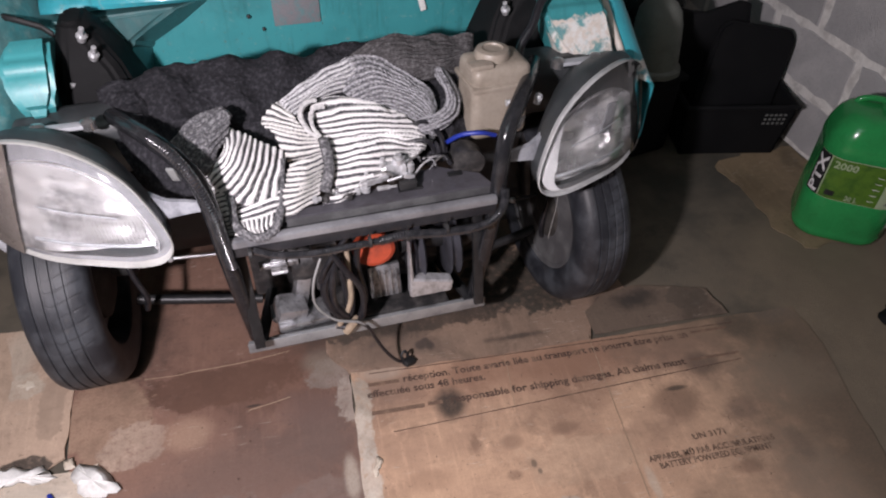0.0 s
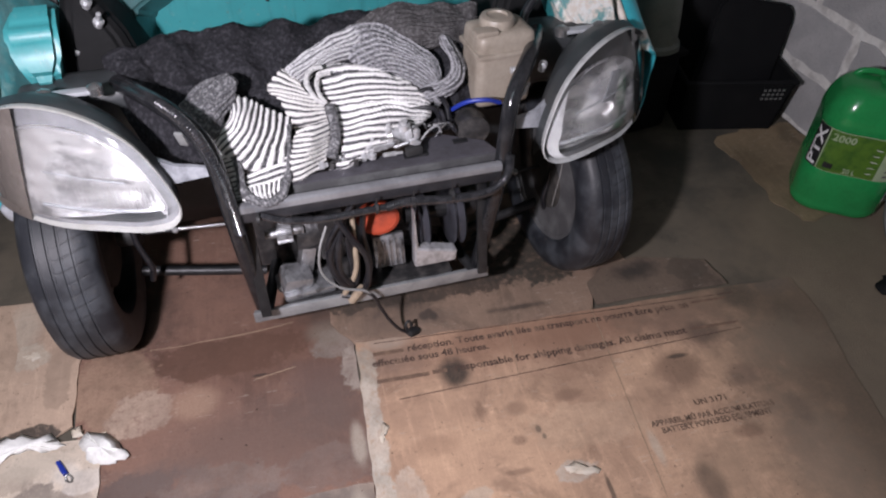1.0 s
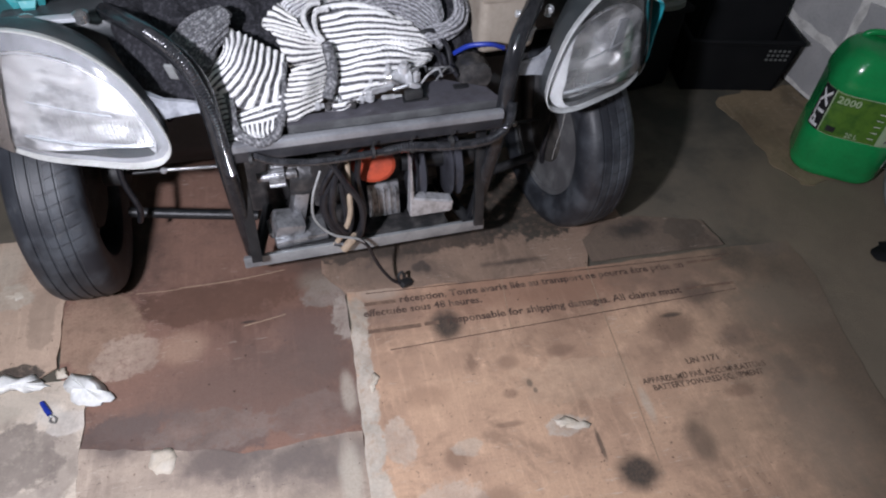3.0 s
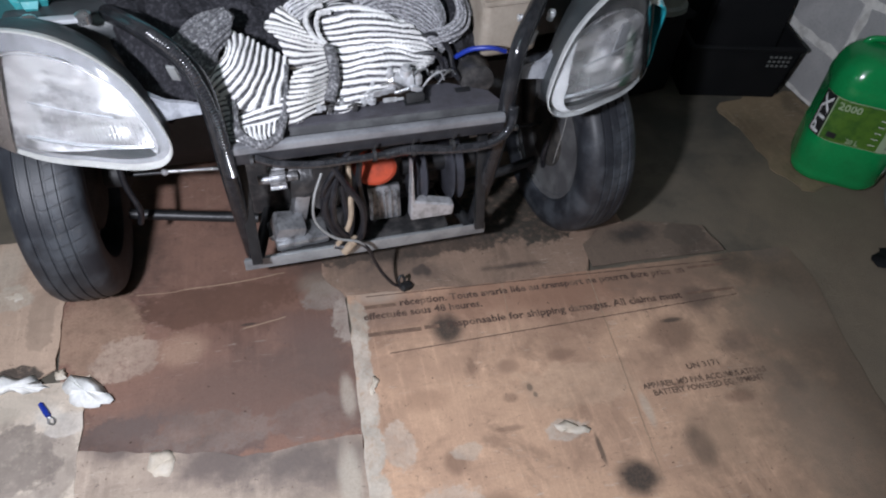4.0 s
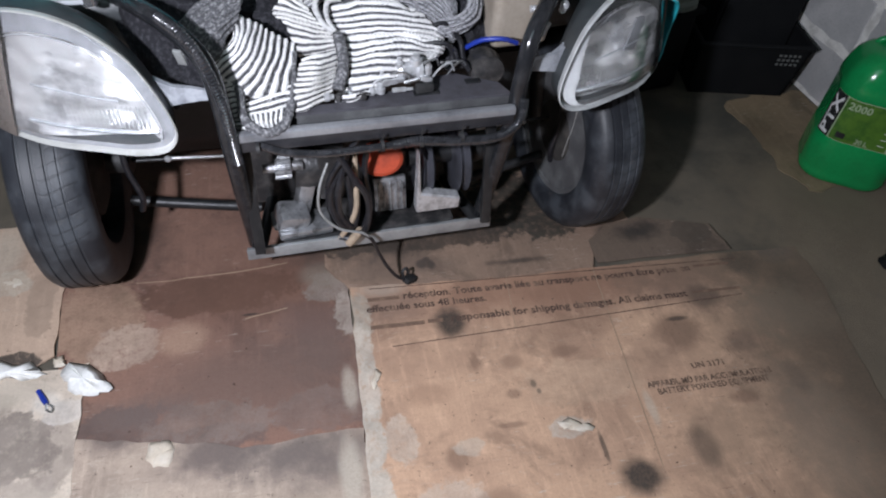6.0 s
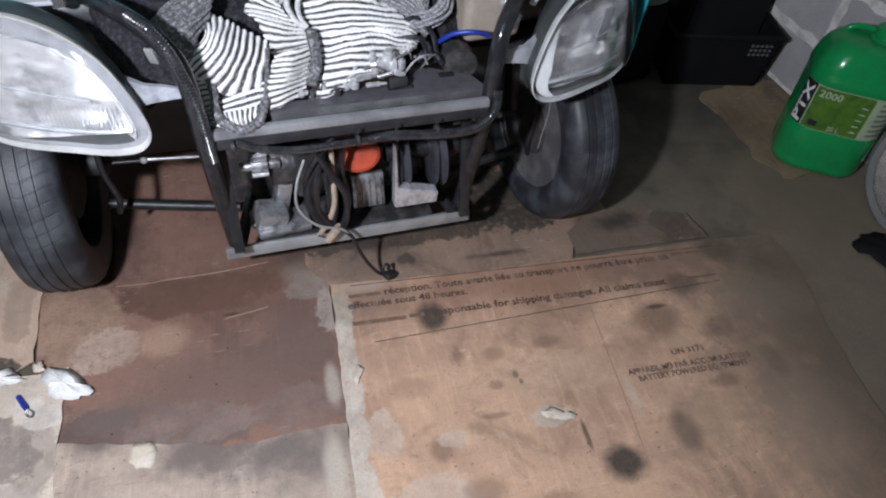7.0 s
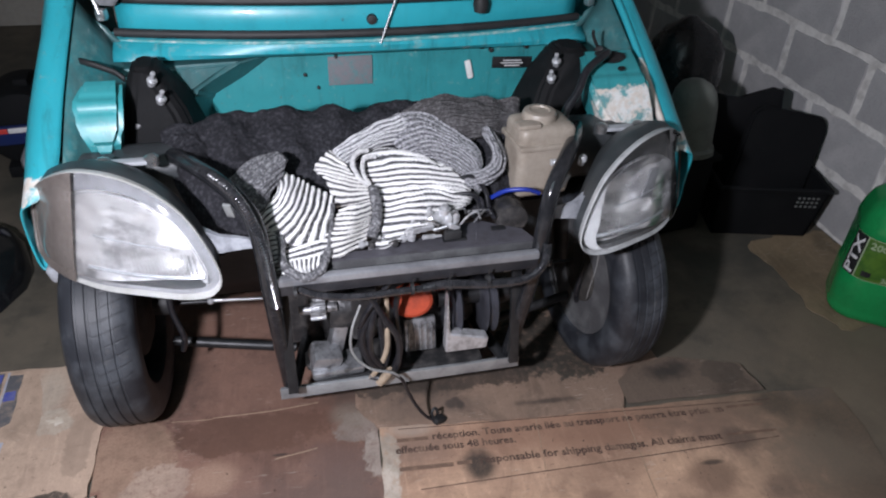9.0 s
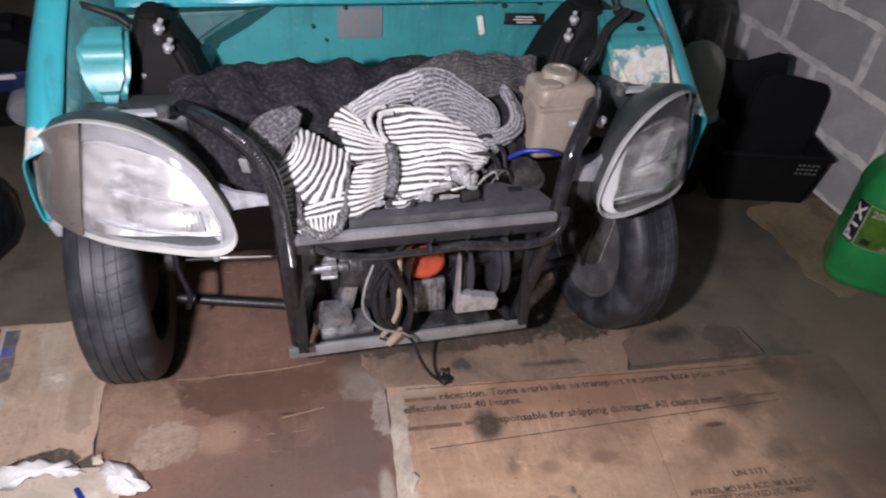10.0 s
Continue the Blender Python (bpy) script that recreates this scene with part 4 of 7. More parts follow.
def inner_wing(s):
    bm = bmesh.new()
    loops = []
    for a, b in zip(smooth_path(INNER_LO, 6), smooth_path(INNER_HI, 6)):
        loops.append([Vector((s * q.x, q.y, q.z)) for q in (a - Vector((0, 0, 0.14)), a, a.lerp(b, 0.35), a.lerp(b, 0.75), b)])
    rings(bm, loops, close=False)
    ob = part("inner_wing", bm, M["grimy"], car, "grimy turquoise inner wing")
    ob.modifiers.new("thickness", "SOLIDIFY").thickness = 0.003
    # the pressed bulge: a sloping top, a crease and an upright face that narrows downwards
    bm = bmesh.new()
    st = ((0.26, 0.786, 0.490, 0.635), (0.16, 0.764, 0.470, 0.620), (0.135, 0.745, 0.470, 0.628), (0.110, 0.690, 0.500, 0.640), (0.092, 0.632, 0.548, 0.650)) if s > 0 else (
        (0.225, 0.784, 0.526, 0.606), (0.165, 0.770, 0.521, 0.618), (0.140, 0.748, 0.520, 0.620), (0.122, 0.710, 0.526, 0.608), (0.112, 0.680, 0.540, 0.594))
    rings(bm, [[Vector((s * x, y + dy, z - dz)) for x, dy, dz in ((a, 0, 0), (b, 0, 0), (b - 0.01, 0.06, 0.10), (a + 0.03, 0.06, 0.10))] for y, z, a, b in st])
    bmesh.ops.recalc_face_normals(bm, faces=bm.faces[:])
    bmesh.ops.bevel(bm, geom=[e for e in bm.edges if e.calc_face_angle(0) > 0.30], offset=0.013, segments=4, affect="EDGES")
    part("wheel_bulge", bm, M["worn"] if s > 0 else M["bulk"], car, "paint worn to beige filler" if s > 0 else "bright turquoise pressing")
    bm = bmesh.new()
    box(bm, (s * 0.575, 0.10, 0.60), (0.10, 0.10, 0.12), (8, 0, 0), 0.02, 3)
    part("wheel_bulge_foot", bm, M["plastic"], car)
    bm = bmesh.new()
    rings(bm, [[Vector((s * x, y, z + dz)) for x, y, z in ((0.628, 0.335, 0.775), (0.60, 0.325, 0.768), (0.560, 0.315, 0.754), (0.540, 0.30, 0.742))] for dz in (0.0, 0.012)], close=False)
    if s < 0:
        part("inner_rail", bm, M["seal"], car, "dark seam rail").modifiers.new("thickness", "SOLIDIFY").thickness = 0.006
    # corner where the bulkhead lip runs into the wing
    bm = bmesh.new()
    a = [(0.612, 0.458, 0.835), (0.596, 0.455, 0.800), (0.560, 0.450, 0.765), (0.500, 0.458, 0.735)]
    b = [(0.585, 0.460, 0.815), (0.560, 0.450, 0.785), (0.510, 0.428, 0.762), (0.430, 0.410, 0.750)]
    rings(bm, [[Vector((s * q.x, q.y, q.z)) for q in smooth_path(c, 5)] for c in (a, b)], close=False)
    part("corner_gusset", bm, M["grimy"], car, "grimy turquoise corner pressing").modifiers.new("thickness", "SOLIDIFY").thickness = 0.003


mirrored(inner_wing)
bm = bmesh.new()
tube(bm, [(0.665, 0.10, 0.640), (0.655, 0.25, 0.752), (0.642, 0.42, 0.866), (0.634, 0.60, 0.938)], 0.0085, 10, 10)
part("wing_edge", bm, M["wingedge"], car, "turquoise wing edge rubbed down to pale filler")
# torn hole of the loom in the inner wing
hole_at = Matrix.LocRotScale(Vector((0.548, 0.214, 0.778)), Vector((-0.05, -0.40, 0.90)).to_track_quat("Z", "Y"), None)
bm = bmesh.new()
slab(bm, [(0.034 * math.cos(a) * (1 + 0.28 * math.sin(3 * a + 1)), 0.024 * math.sin(a) * (1 + 0.2 * math.cos(2 * a))) for a in (2 * math.pi * i / 16 for i in range(16))], 0.0, 0.004, 0.003, 0.01, seed=14)
part("loom_hole", bm, M["label"], car, "torn dark cable hole", m=hole_at)
bm = bmesh.new()
slab(bm, [(0.009 * math.cos(a), 0.006 * math.sin(a)) for a in (2 * math.pi * i / 10 for i in range(10))], 0.0, 0.004, 0.001, 0.004, seed=15)
part("small_hole", bm, M["label"], car, m=Matrix.LocRotScale(Vector((0.560, 0.166, 0.768)), Vector((-0.05, -0.40, 0.90)).to_track_quat("Z", "Y"), None))

# bulkhead, its lip, rubber seal and cowl
bm = bmesh.new()
box(bm, (0, 0.467, 0.52), (1.19, 0.008, 0.56), bevel=0.002)
bulkhead = part("bulkhead", bm, M["bulk"], car, "turquoise bulkhead panel with grime")
# raised corner of the bulkhead: its edge, sloped wide to stand for shadow, steps back to the flat panel
bm = bmesh.new()
rings(bm, [[Vector(p) for p in lp] for lp in (
    [(-0.560, 0.462, 0.738), (-0.215, 0.462, 0.738), (-0.300, 0.462, 0.680), (-0.378, 0.462, 0.636), (-0.395, 0.462, 0.540), (-0.560, 0.462, 0.540)],
    [(-0.560, 0.372, 0.742), (-0.300, 0.394, 0.742), (-0.360, 0.376, 0.714), (-0.410, 0.368, 0.684), (-0.432, 0.364, 0.540), (-0.560, 0.362, 0.540)])], cap0=False)
bmesh.ops.recalc_face_normals(bm, faces=bm.faces[:])
bmesh.ops.bevel(bm, geom=[e for e in bm.edges if len(e.link_faces) == 2 and e.calc_face_angle(0) > 0.3], offset=0.008, segments=3, affect="EDGES")
part("bulkhead_step", bm, M["grimy"], car, "raised grimy corner of the bulkhead, shadow put into its sloped edge")
bm = bmesh.new()
prof = [(0.463, 0.744), (0.402, 0.752), (0.390, 0.760), (0.386, 0.772), (0.391, 0.784), (0.43, 0.790)]


def bow(x):
    """The front of the cowl is bowed in plan: its ends lie further back."""
    return 0.068 * (x / 0.57) ** 2


rings(bm, [[Vector((x, y + bow(x) * min(1, max(0, (z - 0.75) / 0.03)), z)) for y, z in prof] for x in np.linspace(-0.575, 0.575, 31)], close=False)
ob = part("bulkhead_lip", bm, M["lip"], car)
lip = ob
ob.modifiers.new("thickness", "SOLIDIFY").thickness = 0.003
XS = (-0.57, -0.43, -0.28, -0.14, 0.0, 0.14, 0.28, 0.43, 0.57)
bm = bmesh.new()
tube(bm, [(x, 0.3875 + bow(x), 0.783) for x in XS], 0.0042, 8, 6)
part("lip_edge", bm, M["edge"], lip, "lip edge rubbed pale")
bm = bmesh.new()
tube(bm, [(x, 0.403 + bow(x), 0.797) for x in XS], 0.0105, 10, 6)
part("rubber_seal", bm, M["seal"], car, "black rubber bonnet seal")
bm = bmesh.new()
prof = [(0.412, 0.802), (0.409, 0.809), (0.412, 0.846), (0.417, 0.856), (0.432, 0.860)]
rings(bm, [[Vector((x, y + bow(x), z)) for y, z in prof] for x in np.linspace(-0.56, 0.56, 27)], close=False)
ob = part("cowl", bm, M["cowl"], car, "clean bright turquoise cowl strip")
ob.modifiers.new("thickness", "SOLIDIFY").thickness = 0.003
bm = bmesh.new()
prof = [(0.420, 0.861), (0.419, 0.868), (0.428, 0.884), (0.450, 0.890)]
rings(bm, [[Vector((x, y + bow(x), z)) for y, z in prof] for x in np.linspace(-0.55, 0.55, 27)], close=False)
trim = part("cowl_trim", bm, M["seal"], car, "black rubber trim above the cowl")
trim.modifiers.new("thickness", "SOLIDIFY").thickness = 0.004
bm = bmesh.new()
tube(bm, [(x, 0.428 + bow(x), 0.887) for x in XS], 0.0016, 6, 6)
part("trim_line", bm, M["steel"], trim, "thin bright trim line")
bm = bmesh.new()
tube(bm, [(0.285, 0.400, 0.872), (0.235, 0.405, 0.885), (0.16, 0.425, 0.905), (0.02, 0.50, 0.945)], 0.0075, 8, 6)
part("wiper_arm", bm, M["plastic"], car, "black wiper arm")
for s in (-1, 1):
    bm = bmesh.new()
    rings(bm, [[Vector((s * x, y, z)) for x, y, z in lp] for lp in (
        [(0.555, 0.445, 0.862), (0.592, 0.440, 0.868), (0.588, 0.470, 0.866), (0.560, 0.472, 0.862)],
        [(0.535, 0.440, 0.885), (0.600, 0.430, 0.900), (0.590, 0.475, 0.895), (0.545, 0.480, 0.885)],
        [(0.500, 0.450, 0.915), (0.585, 0.435, 0.945), (0.575, 0.490, 0.940), (0.520, 0.490, 0.920)])])
    bmesh.ops.recalc_face_normals(bm, faces=bm.faces[:])
    bmesh.ops.bevel(bm, geom=bm.edges[:], offset=0.004, segments=2, affect="EDGES")
    part("hinge_cover", bm, M["clearish"], car, "cloudy clear plastic hinge cover")
bm = bmesh.new()
box(bm, (0, 0.80, 0.935), (1.1, 0.62, 0.012), (11, 0, 0), 0.004)
part("windscreen_scuttle", bm, M["plastic"], car, "black plastic scuttle")
bm = bmesh.new()
box(bm, (0, 1.2, 0.62), (1.24, 0.3, 0.7), (0, 0, 0), 0.02)
part("cabin_shell", bm, M["black"], car)
for s in (-1, 1):
    bm = bmesh.new()
    box(bm, (s * 0.583, 0.440, 0.848), (0.022, 0.022, 0.026), (0, 0, 20 * s), 0.006)
    tube(bm, [(s * 0.585, 0.43, 0.85), (s * 0.60, 0.45, 0.90)], 0.005, 8, straight=True)
    part("bonnet_hinge", bm, M["steel"], car)
bm = bmesh.new()
tube(bm, [(0.033, 0.384, 0.776), (0.05, 0.392, 0.82), (0.085, 0.41, 0.905), (0.12, 0.46, 1.0)], 0.003, 8)
part("bonnet_stay", bm, M["steel"], car, "thin steel bonnet stay")
bm = bmesh.new()
lathe(bm, [(0.004, -0.012), (0.011, -0.01), (0.013, 0), (0.01, 0.006), (0.003, 0.008)], "Y", 16, (0.015, 0.409, 0.828))
part("washer_jet", bm, M["seal"], car)
bm = bmesh.new()
lathe(bm, [(0.006, -0.03), (0.016, -0.026), (0.02, -0.008), (0.016, 0.01), (0.004, 0.016)], "Z", 18, (0.285, 0.412, 0.862))
part("bonnet_catch", bm, M["seal"], car, "black rubber catch")
bm = bmesh.new()
box(bm, (-0.0348, 0.4595, 0.6845), (0.112, 0.004, 0.075), bevel=0.0015)
part("primer_plate", bm, M["primer"], car, "grey primer patch")
bm = bmesh.new()
box(bm, (0.3958, 0.4595, 0.6855), (0.11, 0.004, 0.031), (0, 2, 0), bevel=0.0015)
plate = part("maker_plate", bm, M["label"], car, "black riveted maker plate")
for i, (dz, w) in enumerate(((0.006, 0.05), (-0.001, 0.062), (-0.008, 0.044))):
    bm = bmesh.new()
    box(bm, (0.3958, 0.4572, 0.6855 + dz), (w, 0.0012, 0.003), (0, 2, 0), bevel=0)
    part("print_bar", bm, M["white"], plate)
bm = bmesh.new()
box(bm, (0.2767, 0.4550, 0.6735), (0.016, 0.006, 0.05), (0, -14, 0), 0.003)
part("paper_tag", bm, M["paper"], car, "white paper tag")
for x, z, g in ((-0.149, 0.6785, 0.6), (0.309, 0.735, 1.2), (0.335, 0.722, 0.8), (-0.07, 0.722, 0.6), (0.431, 0.7285, 0.9), (-0.118, 0.6435, 0.5)):
    bm = bmesh.new()
    lathe(bm, [(0.003 * g, -0.006), (0.007 * g, -0.005), (0.008 * g, 0), (0.008 * g, 0.003)], "Y", 12, (x, 0.459, z))
    part("grommet", bm, M["seal"], car)


# suspension towers
def tower(s):
    bm = bmesh.new()
    def ring_at(z, xi, xo, y0, y1):
        xi += 0.022 if s < 0 else 0.0
        c = min(0.022, 0.3 * (xo - xi))
        return [Vector((s * x, y, z)) for x, y in ((xi + c, y0), (xo - c, y0), (xo, y0 + c), (xo, y1 - c), (xo - c, y1), (xi + c, y1), (xi, y1 - c), (xi, y0 + c))]

    rings(bm, [ring_at(0.42, 0.34, 0.57, 0.18, 0.42), ring_at(0.62, 0.37, 0.555, 0.20, 0.40), ring_at(0.70, 0.395, 0.545, 0.22, 0.38), ring_at(0.772, 0.437, 0.525, 0.245, 0.36), ring_at(0.786, 0.448, 0.515, 0.258, 0.345)])
    bmesh.ops.recalc_face_normals(bm, faces=bm.faces[:])
    bmesh.ops.bevel(bm, geom=[e for e in bm.edges if e.calc_face_angle(0) > 0.25], offset=0.008, segments=2, affect="EDGES")
    t = part("strut_tower", bm, M["tower"], car, "black strut tower with bright bolts")
    for dx, dy, dz in ((-0.020, -0.055, 0.770), (-0.033, -0.068, 0.735), (0.03, -0.06, 0.66)):
        bm = bmesh.new()
        lathe(bm, [(0.003, -0.012), (0.0085, -0.012), (0.009, 0.004), (0.005, 0.006), (0.005, 0.024), (0.001, 0.025)], "Z", 10)
        lathe(bm, [(0.008, -0.002), (0.0105, -0.002), (0.0105, 0.002), (0.008, 0.002)], "Z", 14, ring=True)
        part("bolt", bm, M["bright"], t, m=pose(s * (0.468 + dx) - 0.024, 0.285 + dy, dz, 28, -18 * s, 0))
    bm = bmesh.new()
    box(bm, (s * 0.51, 0.03, 0.688), (0.075, 0.02, 0.008), (0, 0, 0), 0.002)
    b = part("lamp_bracket", bm, M["brackets"], car, "bare steel lamp bracket")
    for dx in (-0.045, 0.042):
        bm = bmesh.new()
        lathe(bm, [(0.003, -0.01), (0.013, -0.008), (0.014, 0.008), (0.008, 0.012), (0.002, 0.013)], "Z", 12, (s * 0.51 + dx, 0.03, 0.688))
        part("bolt", bm, M["steel"], b)
    bm = bmesh.new()
    box(bm, (s * 0.49, 0.125, 0.60), (0.18, 0.10, 0.13), (0, 0, 0), 0.03, 3)
    part("lamp_carrier", bm, M["plastic"], car)


mirrored(tower)

# cable loom over the tower
bm = bmesh.new()
tube(bm, [(0.546, 0.216, 0.774), (0.538, 0.204, 0.794), (0.518, 0.180, 0.797), (0.466, 0.146, 0.778), (0.436, 0.116, 0.738), (0.405, 0.098, 0.700), (0.39, 0.06, 0.65), (0.37, 0.02, 0.59)], 0.0095, 10, 6)
part("wiring_loom", bm, M["wire"], car, "taped black wiring loom")
bm = bmesh.new()
box(bm, (0.582, 0.325, 0.752), (0.040, 0.022, 0.024), (10, 30, 35), 0.006)
tube(bm, [(0.56, 0.31, 0.775), (0.545, 0.305, 0.80), (0.54, 0.30, 0.815)], 0.004, 8)
tube(bm, [(0.59, 0.34, 0.75), (0.605, 0.30, 0.745), (0.60, 0.29, 0.73), (0.58, 0.30, 0.735)], 0.003, 8)
part("loom_connector", bm, M["seal"], car)

# lamps
OUT = [(0.737, 0.500), (0.718, 0.598), (0.672, 0.655), (0.600, 0.701), (0.525, 0.716), (0.460, 0.702), (0.405, 0.661), (0.370, 0.598), (0.354, 0.543), (0.370, 0.515), (0.410, 0.508), (0.500, 0.506), (0.620, 0.481), (0.700, 0.464), (0.733, 0.474)]
CX, CZ = 0.535, 0.585


def lamp_y(x, z):
    return -0.19 + 2.1 * max(x - 0.37, 0) ** 2 + 0.3 * (z - 0.5)


def lamp_loop(f, back=0.0, shift=(0, 0)):
    p = smooth_path([(x, 0, z) for x, z in (*OUT, OUT[0])], 5)[:-1]
    lp = []
    for q in p:
        x, z = CX + (q.x - CX) * f + shift[0], CZ + (q.z - CZ) * f + shift[1]
        lp.append((x, lamp_y(x, z) + back, z))
    return lp


def bowl(f, move):
    """The reflector faces forward and up rather than along the swept lens."""
    return [(x, 0.74 * y + 0.022 + 0.17 * (z - CZ) + 0.02 * (1 - f), z) for x, y, z in lamp_loop(f, 0.0, (move[0] - 0.002, move[1] + 0.010))]


def headlamp(s):
    def M3(lp):
        return [Vector((s * x, y, z)) for x, y, z in lp]

    bm = bmesh.new()
    rings(bm, [M3(lamp_loop(0.55, 0.16)), M3(lamp_loop(0.84, 0.10)), M3(lamp_loop(0.982, 0.05)), M3(lamp_loop(0.986, 0.016))], cap1=False)
    bmesh.ops.recalc_face_normals(bm, faces=bm.faces[:])
    shell = bm
    bm = bmesh.new()
    rings(bm, [M3(lamp_loop(0.978, 0.016)), M3(lamp_loop(1.0, 0.008)), M3(lamp_loop(1.004, 0.0)), M3(lamp_loop(0.995, -0.002)), M3(lamp_loop(0.986, 0.006)), M3(lamp_loop(0.983, 0.03))], cap0=False, cap1=False)
    bmesh.ops.recalc_face_normals(bm, faces=bm.faces[:])
    h = part("headlamp", bm, M["housing" if s < 0 else "clearrim"], car, "clear plastic headlamp with a hazy rim" if s < 0 else "clear plastic headlamp, its rim highlight put in as a pale strip")
    inner, move = (0.83, (-0.004, -0.022)) if s < 0 else (0.76, (-0.028, -0.020))
    part("lamp_shell", shell, M["plastic"], h, "black plastic lamp body")
    bm = bmesh.new()
    rings(bm, [M3(lamp_loop(0.985, 0.020)), M3(lamp_loop(0.93, 0.026)), M3(lamp_loop(inner, 0.034, move)), M3(lamp_loop(inner - 0.01, 0.044, move))], cap0=False, cap1=False)
    bmesh.ops.recalc_face_normals(bm, faces=bm.faces[:])
    part("bezel", bm, M["bezel" if s < 0 else "shadebezel"], h, "grey inner bezel" if s < 0 else "inner bezel, its weaker light put in as dark grey")
    # outer end: the smoked indicator
    if s > 0:
        # near-white strip paints the blown highlight on the inner rim
        strip = [p for p in lamp_loop(0.955, 0.012) if p[0] < 0.462 and p[2] > 0.500]
        strip.sort(key=lambda p: p[2])
        bm = bmesh.new()
        rings(bm, [[Vector((x + 0.004, y, z)) for x, y, z in strip], [Vector((x + 0.038 - 0.24 * abs(z - 0.56), y + 0.006, z - 0.004)) for x, y, z in strip]], close=False)
        part("flange", bm, M["flange"], h, "rim flange, its blown highlight put in as pale colour")
    bm = bmesh.new()
    edge = [p for p in lamp_loop(1.006, -0.004) if p[0] > 0.632 - 0.17 * (p[2] - 0.48)]
    ring0 = M3(edge)
    cx = sum(p.x for p in ring0) / len(ring0)
    cz = sum(p.z for p in ring0) / len(ring0)
    ring1 = [Vector((cx + (p.x - cx) * 0.9, p.y + 0.004, cz + (p.z - cz) * 0.9)) for p in ring0]
    rings(bm, [ring0, ring1], cap0=False)
    bmesh.ops.recalc_face_normals(bm, faces=bm.faces[:])
    part("indicator", bm, M["indicator" if s < 0 else "shadebezel"], h, "smoky grey-brown indicator section")
    # reflector bowl with stepped flutes
    bm = bmesh.new()
    rings(bm, [M3(lamp_loop(inner - 0.005, 0.043, move)), *[M3(bowl(f, move)) for f in ((0.815, 0.76, 0.62, 0.44, 0.26, 0.08) if s < 0 else (0.75, 0.68, 0.56, 0.42, 0.26, 0.08))]], cap0=False)
    bmesh.ops.recalc_face_normals(bm, faces=bm.faces[:])
    part("reflector", bm, M["chrome" if s < 0 else "chrome_far"], h, "bright silvered reflector")
    bm = bmesh.new()
    edge = [p for p in lamp_loop(inner - 0.01, 0.028, move) if p[0] < 0.63]
    tube(bm, [(s * x, y, z) for x, y, z in edge], 0.0014, 6, straight=True)
    part("reflector_edge", bm, M["bright"], h, "bright edge of the reflector")
    # glass with a bulge
    bm = bmesh.new()
    loops = [M3(lamp_loop(f, -0.028 * math.sqrt(max(0, 1 - f * f)) + 0.012)) for f in (0.985, 0.95, 0.9, 0.8, 0.68, 0.54, 0.38, 0.22, 0.08)]
    rings(bm, loops, cap0=False)
    bmesh.ops.recalc_face_normals(bm, faces=bm.faces[:])
    g = part("lens", bm, M["glass"], h, "clear lens, dusty and slightly yellowed")
    g.visible_shadow = False
    # moulded inner frame and flutes
    bm = bmesh.new()
    for i in range(20):
        x = 0.41 + i * 0.007
        z0, z1 = 0.536, 0.572
        tube(bm, [(s * x, lamp_y(x, z0) + 0.03, z0), (s * (x + 0.006), lamp_y(x + 0.006, z1) + 0.034, z1)], 0.0016, 6, straight=True)
    part("flutes", bm, M["glass"], h)
    bm = bmesh.new()
    tube(bm, [(s * x, lamp_y(x, z) + 0.024, z) for x, z in ((0.385, 0.535), (0.43, 0.535), (0.52, 0.53), (0.60, 0.515))], 0.0035, 8)
    tube(bm, [(s * x, lamp_y(x, z) + 0.026, z) for x, z in ((0.44, 0.585), (0.50, 0.588), (0.58, 0.582))], 0.0015, 6)
    part("lamp_divider", bm, M["brackets"], h)
    # frosted lug to the frame tube
    bm = bmesh.new()
    rings(bm, [[Vector((s * x, y, z)) for x, y, z in lp] for lp in (
        [(0.378, -0.115, 0.610), (0.366, -0.125, 0.562), (0.370, -0.10, 0.558), (0.384, -0.095, 0.610)],
        [(0.348, -0.125, 0.600), (0.340, -0.135, 0.572), (0.342, -0.12, 0.568), (0.352, -0.113, 0.600)],
        [(0.318, -0.130, 0.598), (0.312, -0.14, 0.578), (0.312, -0.13, 0.576), (0.318, -0.122, 0.598)],
        [(0.290, -0.138, 0.594), (0.290, -0.142, 0.580), (0.290, -0.134, 0.578), (0.290, -0.130, 0.594)])])
    bmesh.ops.recalc_face_normals(bm, faces=bm.faces[:])
    part("lamp_lug", bm, M["lug"], h, "frosted grey plastic lug")
    bm = bmesh.new()
    box(bm, (s * 0.712, 0.075, 0.422), (0.034, 0.04, 0.042), (0, 15 * s, 0), 0.014, 3)
    part("lamp_foot", bm, M["lug"], h, "pale clip under the lamp")
    if s > 0:
        bm = bmesh.new()
        box(bm, (0.545, lamp_y(0.545, 0.60) + 0.034, 0.598), (0.030, 0.006, 0.075), (8, 6, 20), 0.003)
        part("bulb_shield", bm, M["bezel"], h, "dark bulb shield")
        bm = bmesh.new()
        tube(bm, [(0.405, -0.172, 0.512), (0.407, -0.168, 0.46), (0.404, -0.164, 0.41), (0.402, -0.162, 0.37)], 0.0007, 6)
        part("lamp_wire", bm, M["whitewire"], h, "thin pale hanging wire")


mirrored(headlamp)


